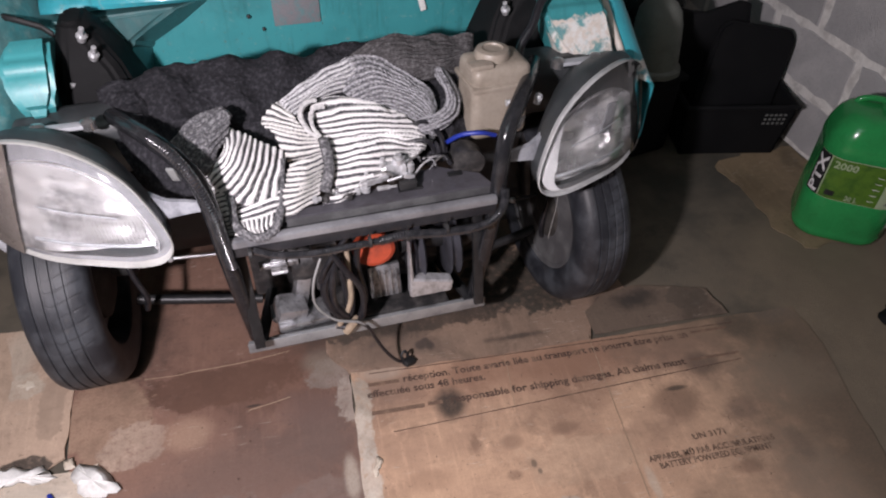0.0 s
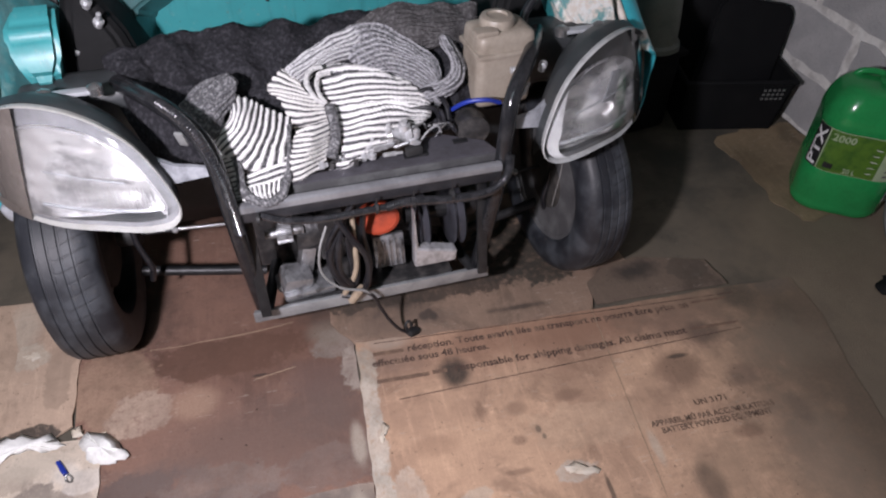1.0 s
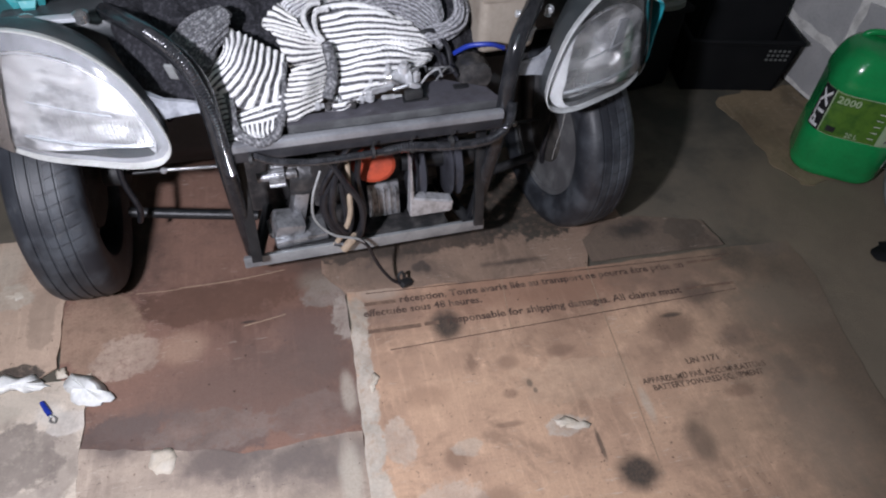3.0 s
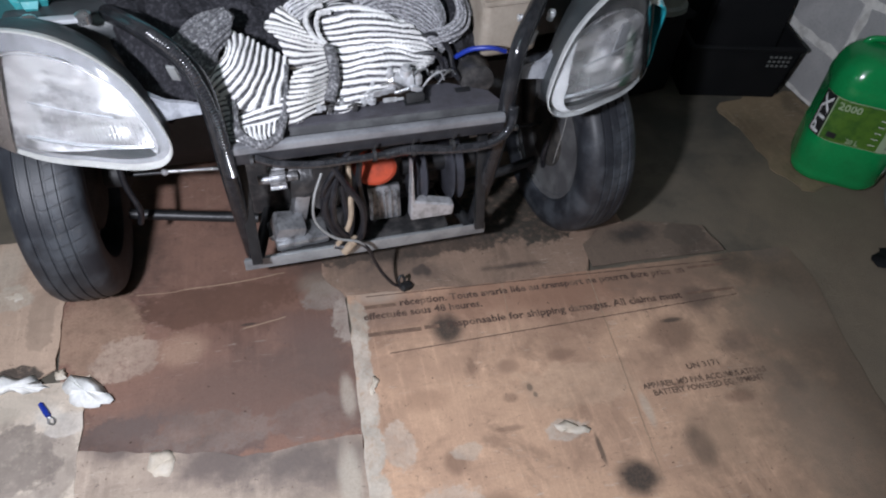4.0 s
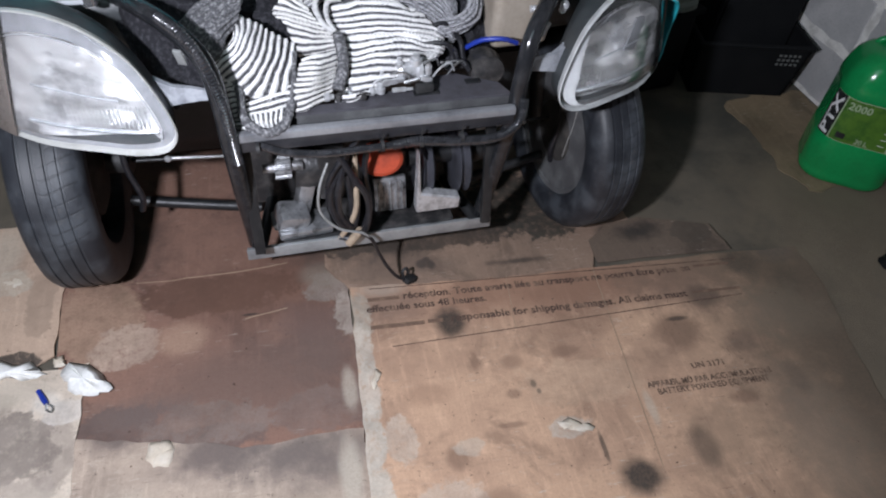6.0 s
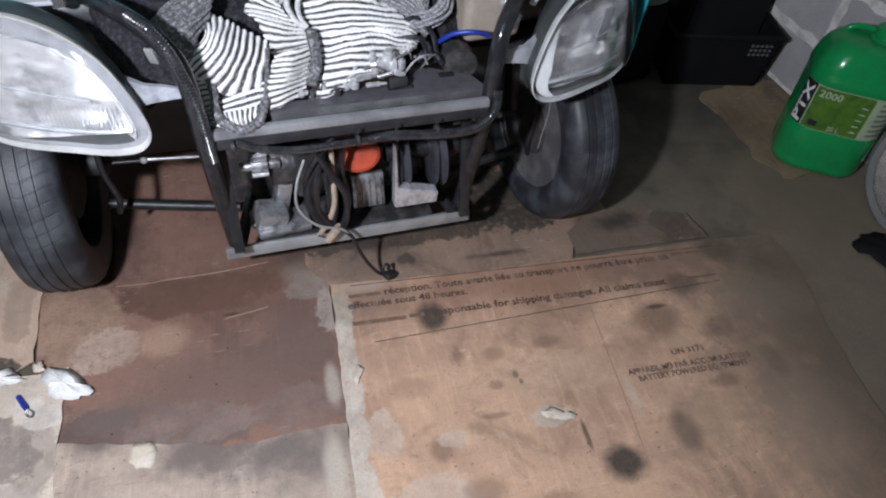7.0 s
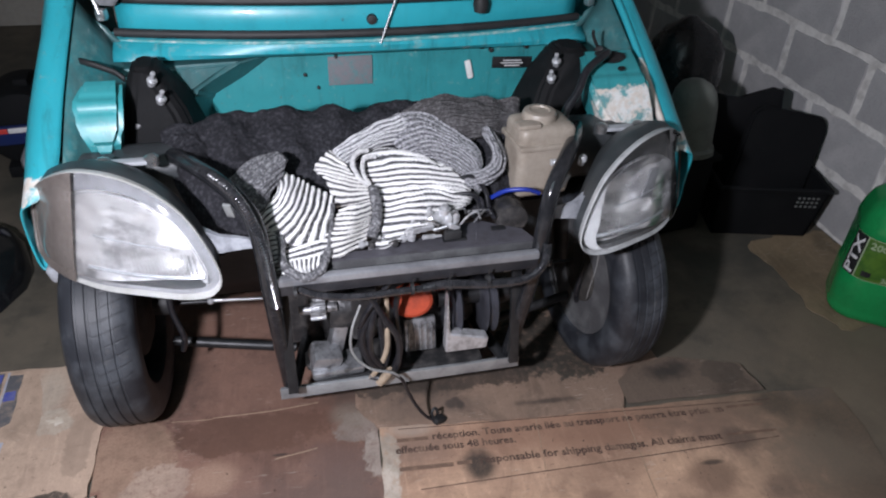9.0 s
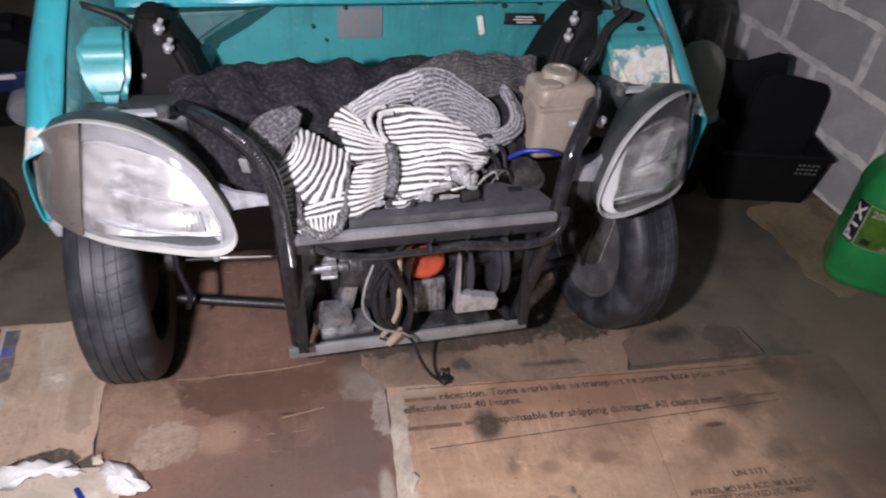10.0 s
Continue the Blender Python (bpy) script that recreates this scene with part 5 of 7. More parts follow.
# wheels
def wheel(s, x, steer, y=0.115, wide=0.92):
    w = new("wheel")
    w.parent, w["label"] = car, "worn black tyre on a steel rim"
    w.matrix_basis = pose(x, y, 0.2535, 0, 0, steer) @ Matrix.Diagonal((wide, 0.95, 0.95, 1))
    bm = bmesh.new()
    prof = [(0.168, -0.052), (0.176, -0.066), (0.205, -0.077), (0.235, -0.076), (0.255, -0.066), (0.263, -0.054)]
    for g in (-0.036, -0.012, 0.012, 0.036):
        prof += [(0.2665, g - 0.0035), (0.2635, g - 0.002), (0.2635, g + 0.002), (0.2665, g + 0.0035)]
    prof += [(0.263, 0.054), (0.255, 0.066), (0.235, 0.076), (0.205, 0.077), (0.176, 0.066), (0.168, 0.052)]
    lathe(bm, prof, "X", 64, ring=True)
    t = new("tyre", mesh_of("tyre", bm, M["tyre"]))
    t.parent = w
    bm = bmesh.new()
    lathe(bm, [(0.168, -0.055), (0.172, -0.06), (0.160, -0.058), (0.148, -0.03), (0.14, 0.02), (0.10, 0.03), (0.055, 0.035), (0.03, 0.05), (0.004, 0.05)], "X", 40)
    r = new("rim", mesh_of("rim", bm, M["greysteel"]))
    r.parent = w
    bm = bmesh.new()
    lathe(bm, [(0.004, -s * 0.06), (0.07, -s * 0.06), (0.105, -s * 0.045), (0.11, -s * 0.02), (0.10, 0)], "X", 32)
    d = new("brake_drum", mesh_of("brake_drum", bm, M["rust"]))
    d.parent = w


wheel(-1, -0.622, 0)
wheel(1, 0.548, 5, 0.080, 0.84)


# suspension arms and drive shafts
def axle(s):
    bm = bmesh.new()
    tube(bm, [(s * 0.55, 0.12, 0.275), (s * 0.50, 0.115, 0.273)], 0.030, 16, straight=True)
    part("shaft_boot", bm, M["seal"], car)
    bm = bmesh.new()
    tube(bm, [(s * 0.50, 0.11, 0.272), (s * 0.22, 0.10, 0.262)], 0.0045, 10, straight=True)
    rod = part("track_rod", bm, M["black"], car, "dark steel track rod")
    bm = bmesh.new()
    tube(bm, [(s * 0.420, 0.106, 0.272), (s * 0.30, 0.100, 0.266)], 0.0038, 10, straight=True)
    part("rod_sleeve", bm, M["bright"], rod, "bright bare sleeve")
    bm = bmesh.new()
    lathe(bm, [(0.001, -0.008), (0.006, -0.006), (0.0085, 0.0), (0.006, 0.006), (0.001, 0.008)], "X", 12, (s * 0.425, 0.104, 0.272))
    part("ball_joint", bm, M["bright"], rod)
    bm = bmesh.new()
    tube(bm, [(s * 0.53, 0.12, 0.150), (s * 0.40, 0.10, 0.135), (s * 0.24, 0.08, 0.115)], 0.0125, 12)
    part("lower_arm", bm, M["black"], car, "black tubular lower arm")
    bm = bmesh.new()
    tube(bm, [(s * 0.50, 0.08, 0.40), (s * 0.505, 0.06, 0.30), (s * 0.49, 0.05, 0.22), (s * 0.50, 0.06, 0.17)], 0.007, 10)
    part("brake_hose", bm, M["wire"], car)
    bm = bmesh.new()
    tube(bm, [(s * 0.50, 0.17, 0.24), (s * 0.485, 0.22, 0.45), (s * 0.475, 0.27, 0.66)], 0.028, 14, straight=True)
    part("strut", bm, M["black"], car)


mirrored(axle)


def liner(s):
    """Dark arch liner between the wheel and the engine, dished towards its middle."""
    bm = bmesh.new()
    rings(bm, [[Vector((s * x, 0.165 + 0.02 * math.cos(9 * (x - 0.4)) + 0.10 * (0.55 - z), z)) for z in (0.20, 0.25, 0.32, 0.40, 0.49, 0.57)] for x in (0.235, 0.30, 0.36, 0.42, 0.48, 0.535)], close=False)
    part("arch_liner", bm, M["plastic"], car, "dull black arch liner").modifiers.new("thickness", "SOLIDIFY").thickness = 0.004


mirrored(liner)


# front tube frame
def frame_tube(s):
    bm = bmesh.new()
    tube(bm, [(s * 0.44, 0.10, 0.66), (s * 0.39, 0.00, 0.685), (s * 0.335, -0.09, 0.690), (s * 0.290, -0.145, 0.655), (s * 0.276, -0.160, 0.58), (s * 0.273, -0.158, 0.50), (s * 0.268, -0.130, 0.35), (s * 0.260, -0.088, 0.165)], 0.0165, 14, 8)
    t = part("frame_tube", bm, M["tube"], car, "bent black steel tube")
    bm = bmesh.new()
    box(bm, (s * 0.252, -0.122, 0.335), (0.022, 0.012, 0.29), (-11, 0, 0), 0.002)
    part("gusset", bm, M["black"], t)
    bm = bmesh.new()
    box(bm, (s * 0.328, -0.112, 0.648), (0.016, 0.006, 0.034), (20, 0, 25 * s), 0.002)
    part("tab", bm, M["zinc"], t, "bright drilled steel tab")


mirrored(frame_tube)
for p, q in (((0.322, -0.046, 0.657), (0.360, -0.050, 0.658)), ((0.388, -0.052, 0.650), (0.390, -0.056, 0.672))):
    bm = bmesh.new()
    a, b = Vector(p), Vector(q)
    tube(bm, [a, b], 0.0062, 8, straight=True, wave=0.25, pitch=0.006)
    tube(bm, [a.lerp(b, 0.55), a.lerp(b, 0.8)], 0.0095, 6, straight=True)
    part("bolt", bm, M["bright"], car, "long bright steel bolt")

bm = bmesh.new()
tube(bm, [(-0.352, -0.085, 0.708), (-0.318, -0.135, 0.702), (-0.290, -0.168, 0.668), (-0.272, -0.184, 0.60), (-0.266, -0.186, 0.54), (-0.262, -0.182, 0.47)], 0.0085, 10, 10, wave=0.22, pitch=0.006)
part("corrugated_sleeve", bm, M["sleeve"], car, "ribbed black hose along the frame tube")
# cross beam
bm = bmesh.new()
box(bm, (0, -0.180, 0.507), (0.53, 0.004, 0.036), bevel=0.0015)
beam = part("cross_beam", bm, M["beamface"], car, "grey folded steel cross beam")
bm = bmesh.new()
box(bm, (0, -0.1755, 0.5275), (0.53, 0.013, 0.004), bevel=0.0015)
part("beam_lip", bm, M["barsteel"], beam, "bright worn upper edge")
bm = bmesh.new()
box(bm, (0, -0.1835, 0.5205), (0.53, 0.003, 0.014), bevel=0.001)
part("beam_edge", bm, M["barsteel"], beam, "bare bright steel edge")
bm = bmesh.new()
box(bm, (0, -0.160, 0.516), (0.53, 0.018, 0.004), bevel=0.0015)
part("beam_groove", bm, M["black"], beam)
bm = bmesh.new()
box(bm, (0, -0.1495, 0.527), (0.53, 0.004, 0.024), bevel=0.0015)
part("beam_web", bm, M["greysteel"], beam)
bm = bmesh.new()
slab(bm, [(-0.25, -0.1515), (0.265, -0.152), (0.25, -0.11), (0.17, -0.065), (0.10, -0.075), (0.09, -0.105), (-0.05, -0.11), (-0.06, -0.13), (-0.24, -0.13)], 0.536, 0.541, 0)
part("beam_plate", bm, M["beamplate"], beam)
for x, y, sx in ((0.10, -0.125, 0.05), (0.20, -0.10, 0.03)):
    bm = bmesh.new()
    box(bm, (x, y, 0.5425), (sx, 0.014, 0.003), bevel=0.001)
    part("beam_slot", bm, M["black"], beam)
bm = bmesh.new()
box(bm, (0, -0.112, 0.153), (0.565, 0.004, 0.031), bevel=0.0015)
box(bm, (0, -0.095, 0.1395), (0.565, 0.034, 0.004), bevel=0.0015)
part("lower_bar", bm, M["lowbar"], car, "galvanised steel angle bar")
for s in (-1, 1):
    bm = bmesh.new()
    tube(bm, [(s * 0.255, -0.10, 0.145), (s * 0.20, 0.1, 0.16), (s * 0.20, 0.5, 0.20)], 0.014, 10, straight=True)
    part("chassis_rail", bm, M["black"], car)

# corrugated sleeve along the beam
bm = bmesh.new()
tube(bm, [(0.02, -0.196, 0.481), (0.06, -0.20, 0.488), (0.10, -0.198, 0.482), (0.155, -0.20, 0.476), (0.22, -0.198, 0.474), (0.255, -0.196, 0.486), (0.276, -0.19, 0.51), (0.282, -0.178, 0.545)], 0.0085, 10, 8, wave=0.22, pitch=0.005)
part("corrugated_sleeve", bm, M["sleeve"], car, "ribbed black cable sleeve")
bm = bmesh.new()
tube(bm, [(-0.22, -0.19, 0.508), (-0.18, -0.196, 0.492), (-0.13, -0.197, 0.482), (-0.09, -0.197, 0.479), (-0.05, -0.197, 0.480), (0.02, -0.196, 0.481)], 0.0075, 10, 8)
part("cable_loom", bm, M["sleeve"], car)
for x in (-0.225, 0.0, 0.075, 0.155):
    bm = bmesh.new()
    lathe(bm, [(0.0105, -0.003), (0.0118, -0.003), (0.0118, 0.003), (0.0105, 0.003)], "X", 14, (x, -0.197, 0.484 if x > -0.1 else 0.506), ring=True)
    tube(bm, [(x, -0.196, 0.494), (x + 0.002, -0.20, 0.512)], 0.002, 6, straight=True)
    part("cable_tie", bm, M["seal"], car)

# engine
engine = new("engine")
engine.parent, engine["label"] = car, "oily small engine with alloy castings"


def epart(name, bm, mat, label=""):
    return part(name, bm, M[mat], engine, label)


bm = bmesh.new()
box(bm, (0.02, 0.17, 0.30), (0.40, 0.26, 0.26), (0, 0, 0), 0.03, 3)
box(bm, (0.06, 0.06, 0.235), (0.14, 0.10, 0.13), (0, 0, 0), 0.012, 2)
box(bm, (-0.02, 0.16, 0.46), (0.46, 0.24, 0.16), (0, 0, 0), 0.03, 3)
epart("engine_block", bm, "engine")
bm = bmesh.new()
box(bm, (0.0, 0.075, 0.33), (0.50, 0.02, 0.36), (-4, 0, 0), 0.01)
box(bm, (0.0, 0.0, 0.145), (0.40, 0.16, 0.012), (0, 0, 0), 0.003)
epart("undertray", bm, "engine")
bm = bmesh.new()
box(bm, (0.052, -0.035, 0.215), (0.075, 0.02, 0.085), (-15, 0, 0), 0.004)
sump = epart("sump_cover", bm, "alu", "finned alloy sump cover")
for i in range(5):
    bm = bmesh.new()
    box(bm, (0.024 + i * 0.014, -0.047, 0.215), (0.004, 0.012, 0.07), (-15, 0, 0), 0.001)
    part("fin", bm, M["alu"], sump)
bm = bmesh.new()
lathe(bm, [(0.003, -0.018), (0.030, -0.018), (0.037, -0.012), (0.039, 0.0), (0.039, 0.02), (0.028, 0.024)], "Y", 36)
cap = epart("oil_cap", bm, "orange", "round orange oil filler cap")
cap.matrix_basis = pose(0.030, -0.045, 0.326, -28, 0, 0) @ Matrix.Diagonal((1.26, 1.0, 0.98, 1))
bm = bmesh.new()
lathe(bm, [(0.003, -0.003), (0.004, -0.003), (0.004, 0.001), (0.003, 0.001)], "Y", 10, (-0.004, -0.0185, 0.022))
part("vent_hole", bm, M["seal"], cap)
for x, r in ((0.130, 0.080), (0.216, 0.082)):
    bm = bmesh.new()
    lathe(bm, [(0.02, -0.016), (r - 0.008, -0.016), (r, -0.011), (r - 0.012, -0.002), (r - 0.012, 0.002), (r, 0.011), (r - 0.008, 0.016), (0.02, 0.016)], "X", 40, (x, -0.01, 0.28))
    epart("belt_pulley", bm, "pulley", "dark grey belt pulley")
bm = bmesh.new()
lathe(bm, [(0.004, -0.02), (0.03, -0.02), (0.035, 0.0), (0.03, 0.02)], "X", 20, (0.252, 0.0, 0.29))
lathe(bm, [(0.025, 0.10), (0.025, 0.28)], "X", 20, (0, 0.0, 0.29))
epart("pulley_hub", bm, "black")
bm = bmesh.new()
rings(bm, [[Vector(v) for v in lp] for lp in (
    [(0.100, -0.105, 0.205), (0.200, -0.105, 0.205), (0.203, -0.105, 0.236), (0.16, -0.105, 0.248), (0.109, -0.105, 0.262), (0.100, -0.105, 0.38)],
    [(0.100, -0.075, 0.205), (0.200, -0.075, 0.205), (0.203, -0.075, 0.236), (0.16, -0.075, 0.248), (0.109, -0.075, 0.262), (0.100, -0.075, 0.38)])])
bmesh.ops.recalc_face_normals(bm, faces=bm.faces[:])
bmesh.ops.bevel(bm, geom=bm.edges[:], offset=0.003, segments=2, affect="EDGES")
epart("mount_bracket", bm, "bright", "cast alloy mounting bracket")
# sprocket
bm = bmesh.new()
loops = []
for h, k2 in ((-0.024, 0.98), (-0.02, 1.0), (0.014, 1.0), (0.018, 0.98)):
    loops.append([Vector((h, (0.030 if i % 4 < 2 else 0.025) * k2 * math.cos(math.pi * i / 36), (0.030 if i % 4 < 2 else 0.025) * k2 * math.sin(math.pi * i / 36))) for i in range(72)])
rings(bm, loops)
lathe(bm, [(0.003, -0.055), (0.012, -0.054), (0.013, -0.02), (0.013, 0.05)], "X", 20)
sp = epart("starter_pinion", bm, "alu", "toothed bright steel pinion")
sp.matrix_basis = pose(-0.180, -0.045, 0.335) @ Matrix.Diagonal((0.8, 0.85, 0.85, 1))
bm = bmesh.new()
box(bm, (-0.175, -0.06, 0.205), (0.07, 0.06, 0.045), (10, 15, 10), 0.012)
box(bm, (-0.15, -0.06, 0.175), (0.12, 0.07, 0.02), (0, 0, 4), 0.006)
box(bm, (-0.14, -0.02, 0.235), (0.035, 0.05, 0.11), (0, 12, 0), 0.01)
box(bm, (-0.205, -0.05, 0.19), (0.03, 0.05, 0.018), (0, -25, 0), 0.006)
epart("gearbox_casting", bm, "alu", "rough cast alloy gearbox lugs")
bm = bmesh.new()
lathe(bm, [(0.01, -0.03), (0.05, -0.028), (0.055, 0.0), (0.05, 0.05), (0.02, 0.055)], "X", 24, (-0.13, 0.0, 0.30))
box(bm, (-0.08, -0.01, 0.30), (0.06, 0.08, 0.14), (0, 0, 0), 0.01)
epart("starter_motor", bm, "engine")
for i, (pts, r, mt) in enumerate((
        ([(-0.095, -0.11, 0.385), (-0.118, -0.14, 0.345), (-0.120, -0.15, 0.29), (-0.085, -0.16, 0.245), (-0.035, -0.16, 0.222), (-0.014, -0.155, 0.195)], 0.0030, "whitewire"),
        ([(-0.040, -0.158, 0.224), (-0.012, -0.155, 0.190), (0.004, -0.150, 0.14), (0.024, -0.150, 0.09), (0.050, -0.148, 0.045), (0.072, -0.145, 0.026)], 0.0042, "wire"),
        ([(-0.062, -0.12, 0.40), (-0.097, -0.14, 0.33), (-0.087, -0.14, 0.26), (-0.057, -0.13, 0.21), (-0.047, -0.12, 0.26), (-0.057, -0.12, 0.36)], 0.0085, "wire"),
        ([(-0.058, -0.12, 0.41), (-0.078, -0.14, 0.34), (-0.078, -0.14, 0.27), (-0.048, -0.13, 0.22), (-0.038, -0.12, 0.30), (-0.058, -0.12, 0.38)], 0.0075, "wire")) + (([(-0.080, -0.13, 0.43), (-0.050, -0.14, 0.37), (-0.018, -0.14, 0.30), (-0.022, -0.14, 0.22), (-0.050, -0.13, 0.18), (-0.080, -0.12, 0.18)], 0.0075, "wire"),
        ([(-0.038, -0.10, 0.40), (-0.040, -0.12, 0.33), (-0.042, -0.13, 0.27), (-0.058, -0.13, 0.22), (-0.078, -0.12, 0.175)], 0.006, "tan"),
        ([(-0.012, -0.10, 0.40), (-0.017, -0.10, 0.33), (-0.007, -0.11, 0.25), (-0.027, -0.11, 0.18)], 0.007, "wire"),
        ([(-0.03, -0.12, 0.45), (-0.09, -0.14, 0.38), (-0.10, -0.13, 0.31), (-0.085, -0.12, 0.25)], 0.006, "wire"))):
    bm = bmesh.new()
    tube(bm, pts, r, 8, 8)
    epart("cable", bm, mt, {"whitewire": "pale grey cable", "tan": "tan cable end"}.get(mt, ""))
bm = bmesh.new()
box(bm, (0.082, -0.142, 0.022), (0.034, 0.022, 0.016), (0, 20, 30), 0.005)
tube(bm, [(0.068, -0.145, 0.030), (0.064, -0.140, 0.050), (0.074, -0.135, 0.056), (0.080, -0.138, 0.040)], 0.0035, 8)
epart("cable_plug", bm, "seal")
bm = bmesh.new()
tube(bm, [(-0.035, -0.14, 0.21), (-0.06, -0.13, 0.165)], 0.010, 10, straight=True)
epart("cable_shoe", bm, "tan", "pale tan cable shoe")
# bits above the beam: carburettor linkage, blue pipe, clips
bm = bmesh.new()
lathe(bm, [(0.004, -0.028), (0.017, -0.026), (0.020, -0.018), (0.016, -0.012), (0.016, 0.010), (0.021, 0.014), (0.021, 0.022), (0.012, 0.026), (0.003, 0.027)], "X", 20, (0.072, -0.100, 0.580))
carb = epart("carburettor", bm, "bright", "bright alloy carburettor")
for (x, y, z), r, h, ax in (((0.082, -0.104, 0.602), 0.012, 0.010, "Z"), ((0.050, -0.106, 0.598), 0.008, 0.012, "Z"), ((0.104, -0.106, 0.584), 0.010, 0.012, "Z"), ((0.022, -0.118, 0.566), 0.006, 0.022, "X"), ((0.052, -0.128, 0.556), 0.005, 0.020, "X"), ((0.012, -0.120, 0.556), 0.009, 0.008, "Z")):
    bm = bmesh.new()
    lathe(bm, [(0.002, -h), (r, -h * 0.9), (r, h * 0.3), (r * 0.65, h * 0.4), (r * 0.6, h), (0.002, h)], ax, 10, (x, y, z))
    part("screw", bm, M["bright"], carb)
for c, d, rt in (((0.036, -0.122, 0.572), (0.046, 0.004, 0.012), (20, 8, 14)), ((0.070, -0.126, 0.572), (0.030, 0.004, 0.010), (35, -18, -10)), ((0.012, -0.112, 0.574), (0.006, 0.012, 0.034), (0, 12, 10)), ((0.098, -0.118, 0.570), (0.024, 0.014, 0.010), (0, 25, 12))):
    bm = bmesh.new()
    box(bm, c, d, rt, 0.0015)
    part("linkage", bm, M["bright"], carb)
for pts, r in (([(0.03, -0.12, 0.585), (0.045, -0.13, 0.596), (0.062, -0.128, 0.585), (0.066, -0.126, 0.565)], 0.0018), ([(0.09, -0.12, 0.60), (0.118, -0.11, 0.605), (0.128, -0.10, 0.585)], 0.002)):
    bm = bmesh.new()
    tube(bm, pts, r, 6, 6)
    part("throttle_wire", bm, M["steel"], carb)
bm = bmesh.new()
box(bm, (0.095, -0.128, 0.556), (0.036, 0.014, 0.018), (0, 0, 5), 0.004)
epart("choke_cover", bm, "seal")
for i in range(8):
    bm = bmesh.new()
    x, y, z = -0.15 + i * 0.021, -0.126 + 0.005 * (i % 3), 0.549 + 0.004 * (i % 2)
    if i % 2:
        lathe(bm, [(0.002, -0.008), (0.008, -0.007), (0.008, 0.002), (0.005, 0.003), (0.005, 0.010), (0.002, 0.011)], "Z" if i % 4 == 1 else "X", 8, (x, y, z))
    else:
        box(bm, (x, y, z), (0.022, 0.010, 0.012), (10, 8, 17 * i), 0.003)
        tube(bm, [(x - 0.012, y - 0.006, z + 0.004), (x, y - 0.01, z + 0.012), (x + 0.014, y - 0.004, z + 0.006)], 0.0022, 6)
    epart("engine_fitting", bm, ("engine", "steel", "engine", "bright")[i % 4])
bm = bmesh.new()
tube(bm, [(0.20, -0.04, 0.580), (0.225, -0.06, 0.606), (0.262, -0.075, 0.614), (0.295, -0.07, 0.600)], 0.005, 10, 6)
epart("fuel_pipe", bm, "blue", "bright blue pipe")
for pts in (([(0.10, -0.05, 0.60), (0.15, -0.06, 0.605), (0.165, -0.07, 0.58), (0.15, -0.08, 0.56)]), ([(0.12, -0.03, 0.62), (0.155, -0.03, 0.63), (0.185, -0.04, 0.60), (0.19, -0.06, 0.57)]), ([(0.14, -0.07, 0.57), (0.18, -0.08, 0.575), (0.195, -0.09, 0.56)])):
    bm = bmesh.new()
    tube(bm, pts, 0.005, 8, 6)
    epart("vacuum_hose", bm, "wire")
for pts, r, mt in (([(0.115, -0.105, 0.56), (0.13, -0.11, 0.585), (0.15, -0.105, 0.59), (0.16, -0.10, 0.57)], 0.0022, "bright"), ([(0.15, -0.09, 0.555), (0.165, -0.095, 0.58), (0.18, -0.09, 0.582), (0.192, -0.085, 0.56)], 0.002, "steel"), ([(-0.01, -0.118, 0.552), (0.0, -0.124, 0.574), (0.012, -0.124, 0.58)], 0.002, "bright")):
    bm = bmesh.new()
    tube(bm, pts, r, 6, 6)
    epart("hose_clamp", bm, mt, "bright wire clamp")
bm = bmesh.new()
lathe(bm, [(0.006, -0.03), (0.034, -0.028), (0.036, 0.0), (0.03, 0.02), (0.02, 0.026), (0.004, 0.026)], "Y", 24, (0.235, -0.06, 0.55))
epart("round_connector", bm, "engine")
bm = bmesh.new()
box(bm, (-0.33, 0.09, 0.55), (0.16, 0.14, 0.12), (0, 20, 10), 0.03, 3)
epart("air_box", bm, "plastic")

# brake fluid reservoir
res = new("reservoir")
res.parent, res["label"] = car, "yellowed translucent plastic reservoir"
res.matrix_basis = pose(0.318, 0.02, 0.56, 0, 0, 4)
bm = bmesh.new()
box(bm, (0, 0, 0.085), (0.128, 0.10, 0.165), (0, 0, 0), 0.022, 4)
box(bm, (0, -0.002, 0.125), (0.138, 0.11, 0.012), (0, 0, 0), 0.005)
box(bm, (-0.045, -0.03, 0.17), (0.05, 0.03, 0.012), (0, 0, 0), 0.006)
b = new("tank", mesh_of("tank", bm, M["beige"]))
b.parent = res
bm = bmesh.new()
lathe(bm, [(0.036, 0.160), (0.037, 0.176), (0.033, 0.184), (0.022, 0.186), (0.020, 0.182), (0.003, 0.182)], "Z", 28, (-0.005, 0.005, 0))
b = new("screw_cap", mesh_of("screw_cap", bm, M["beige"]))
b.parent = res


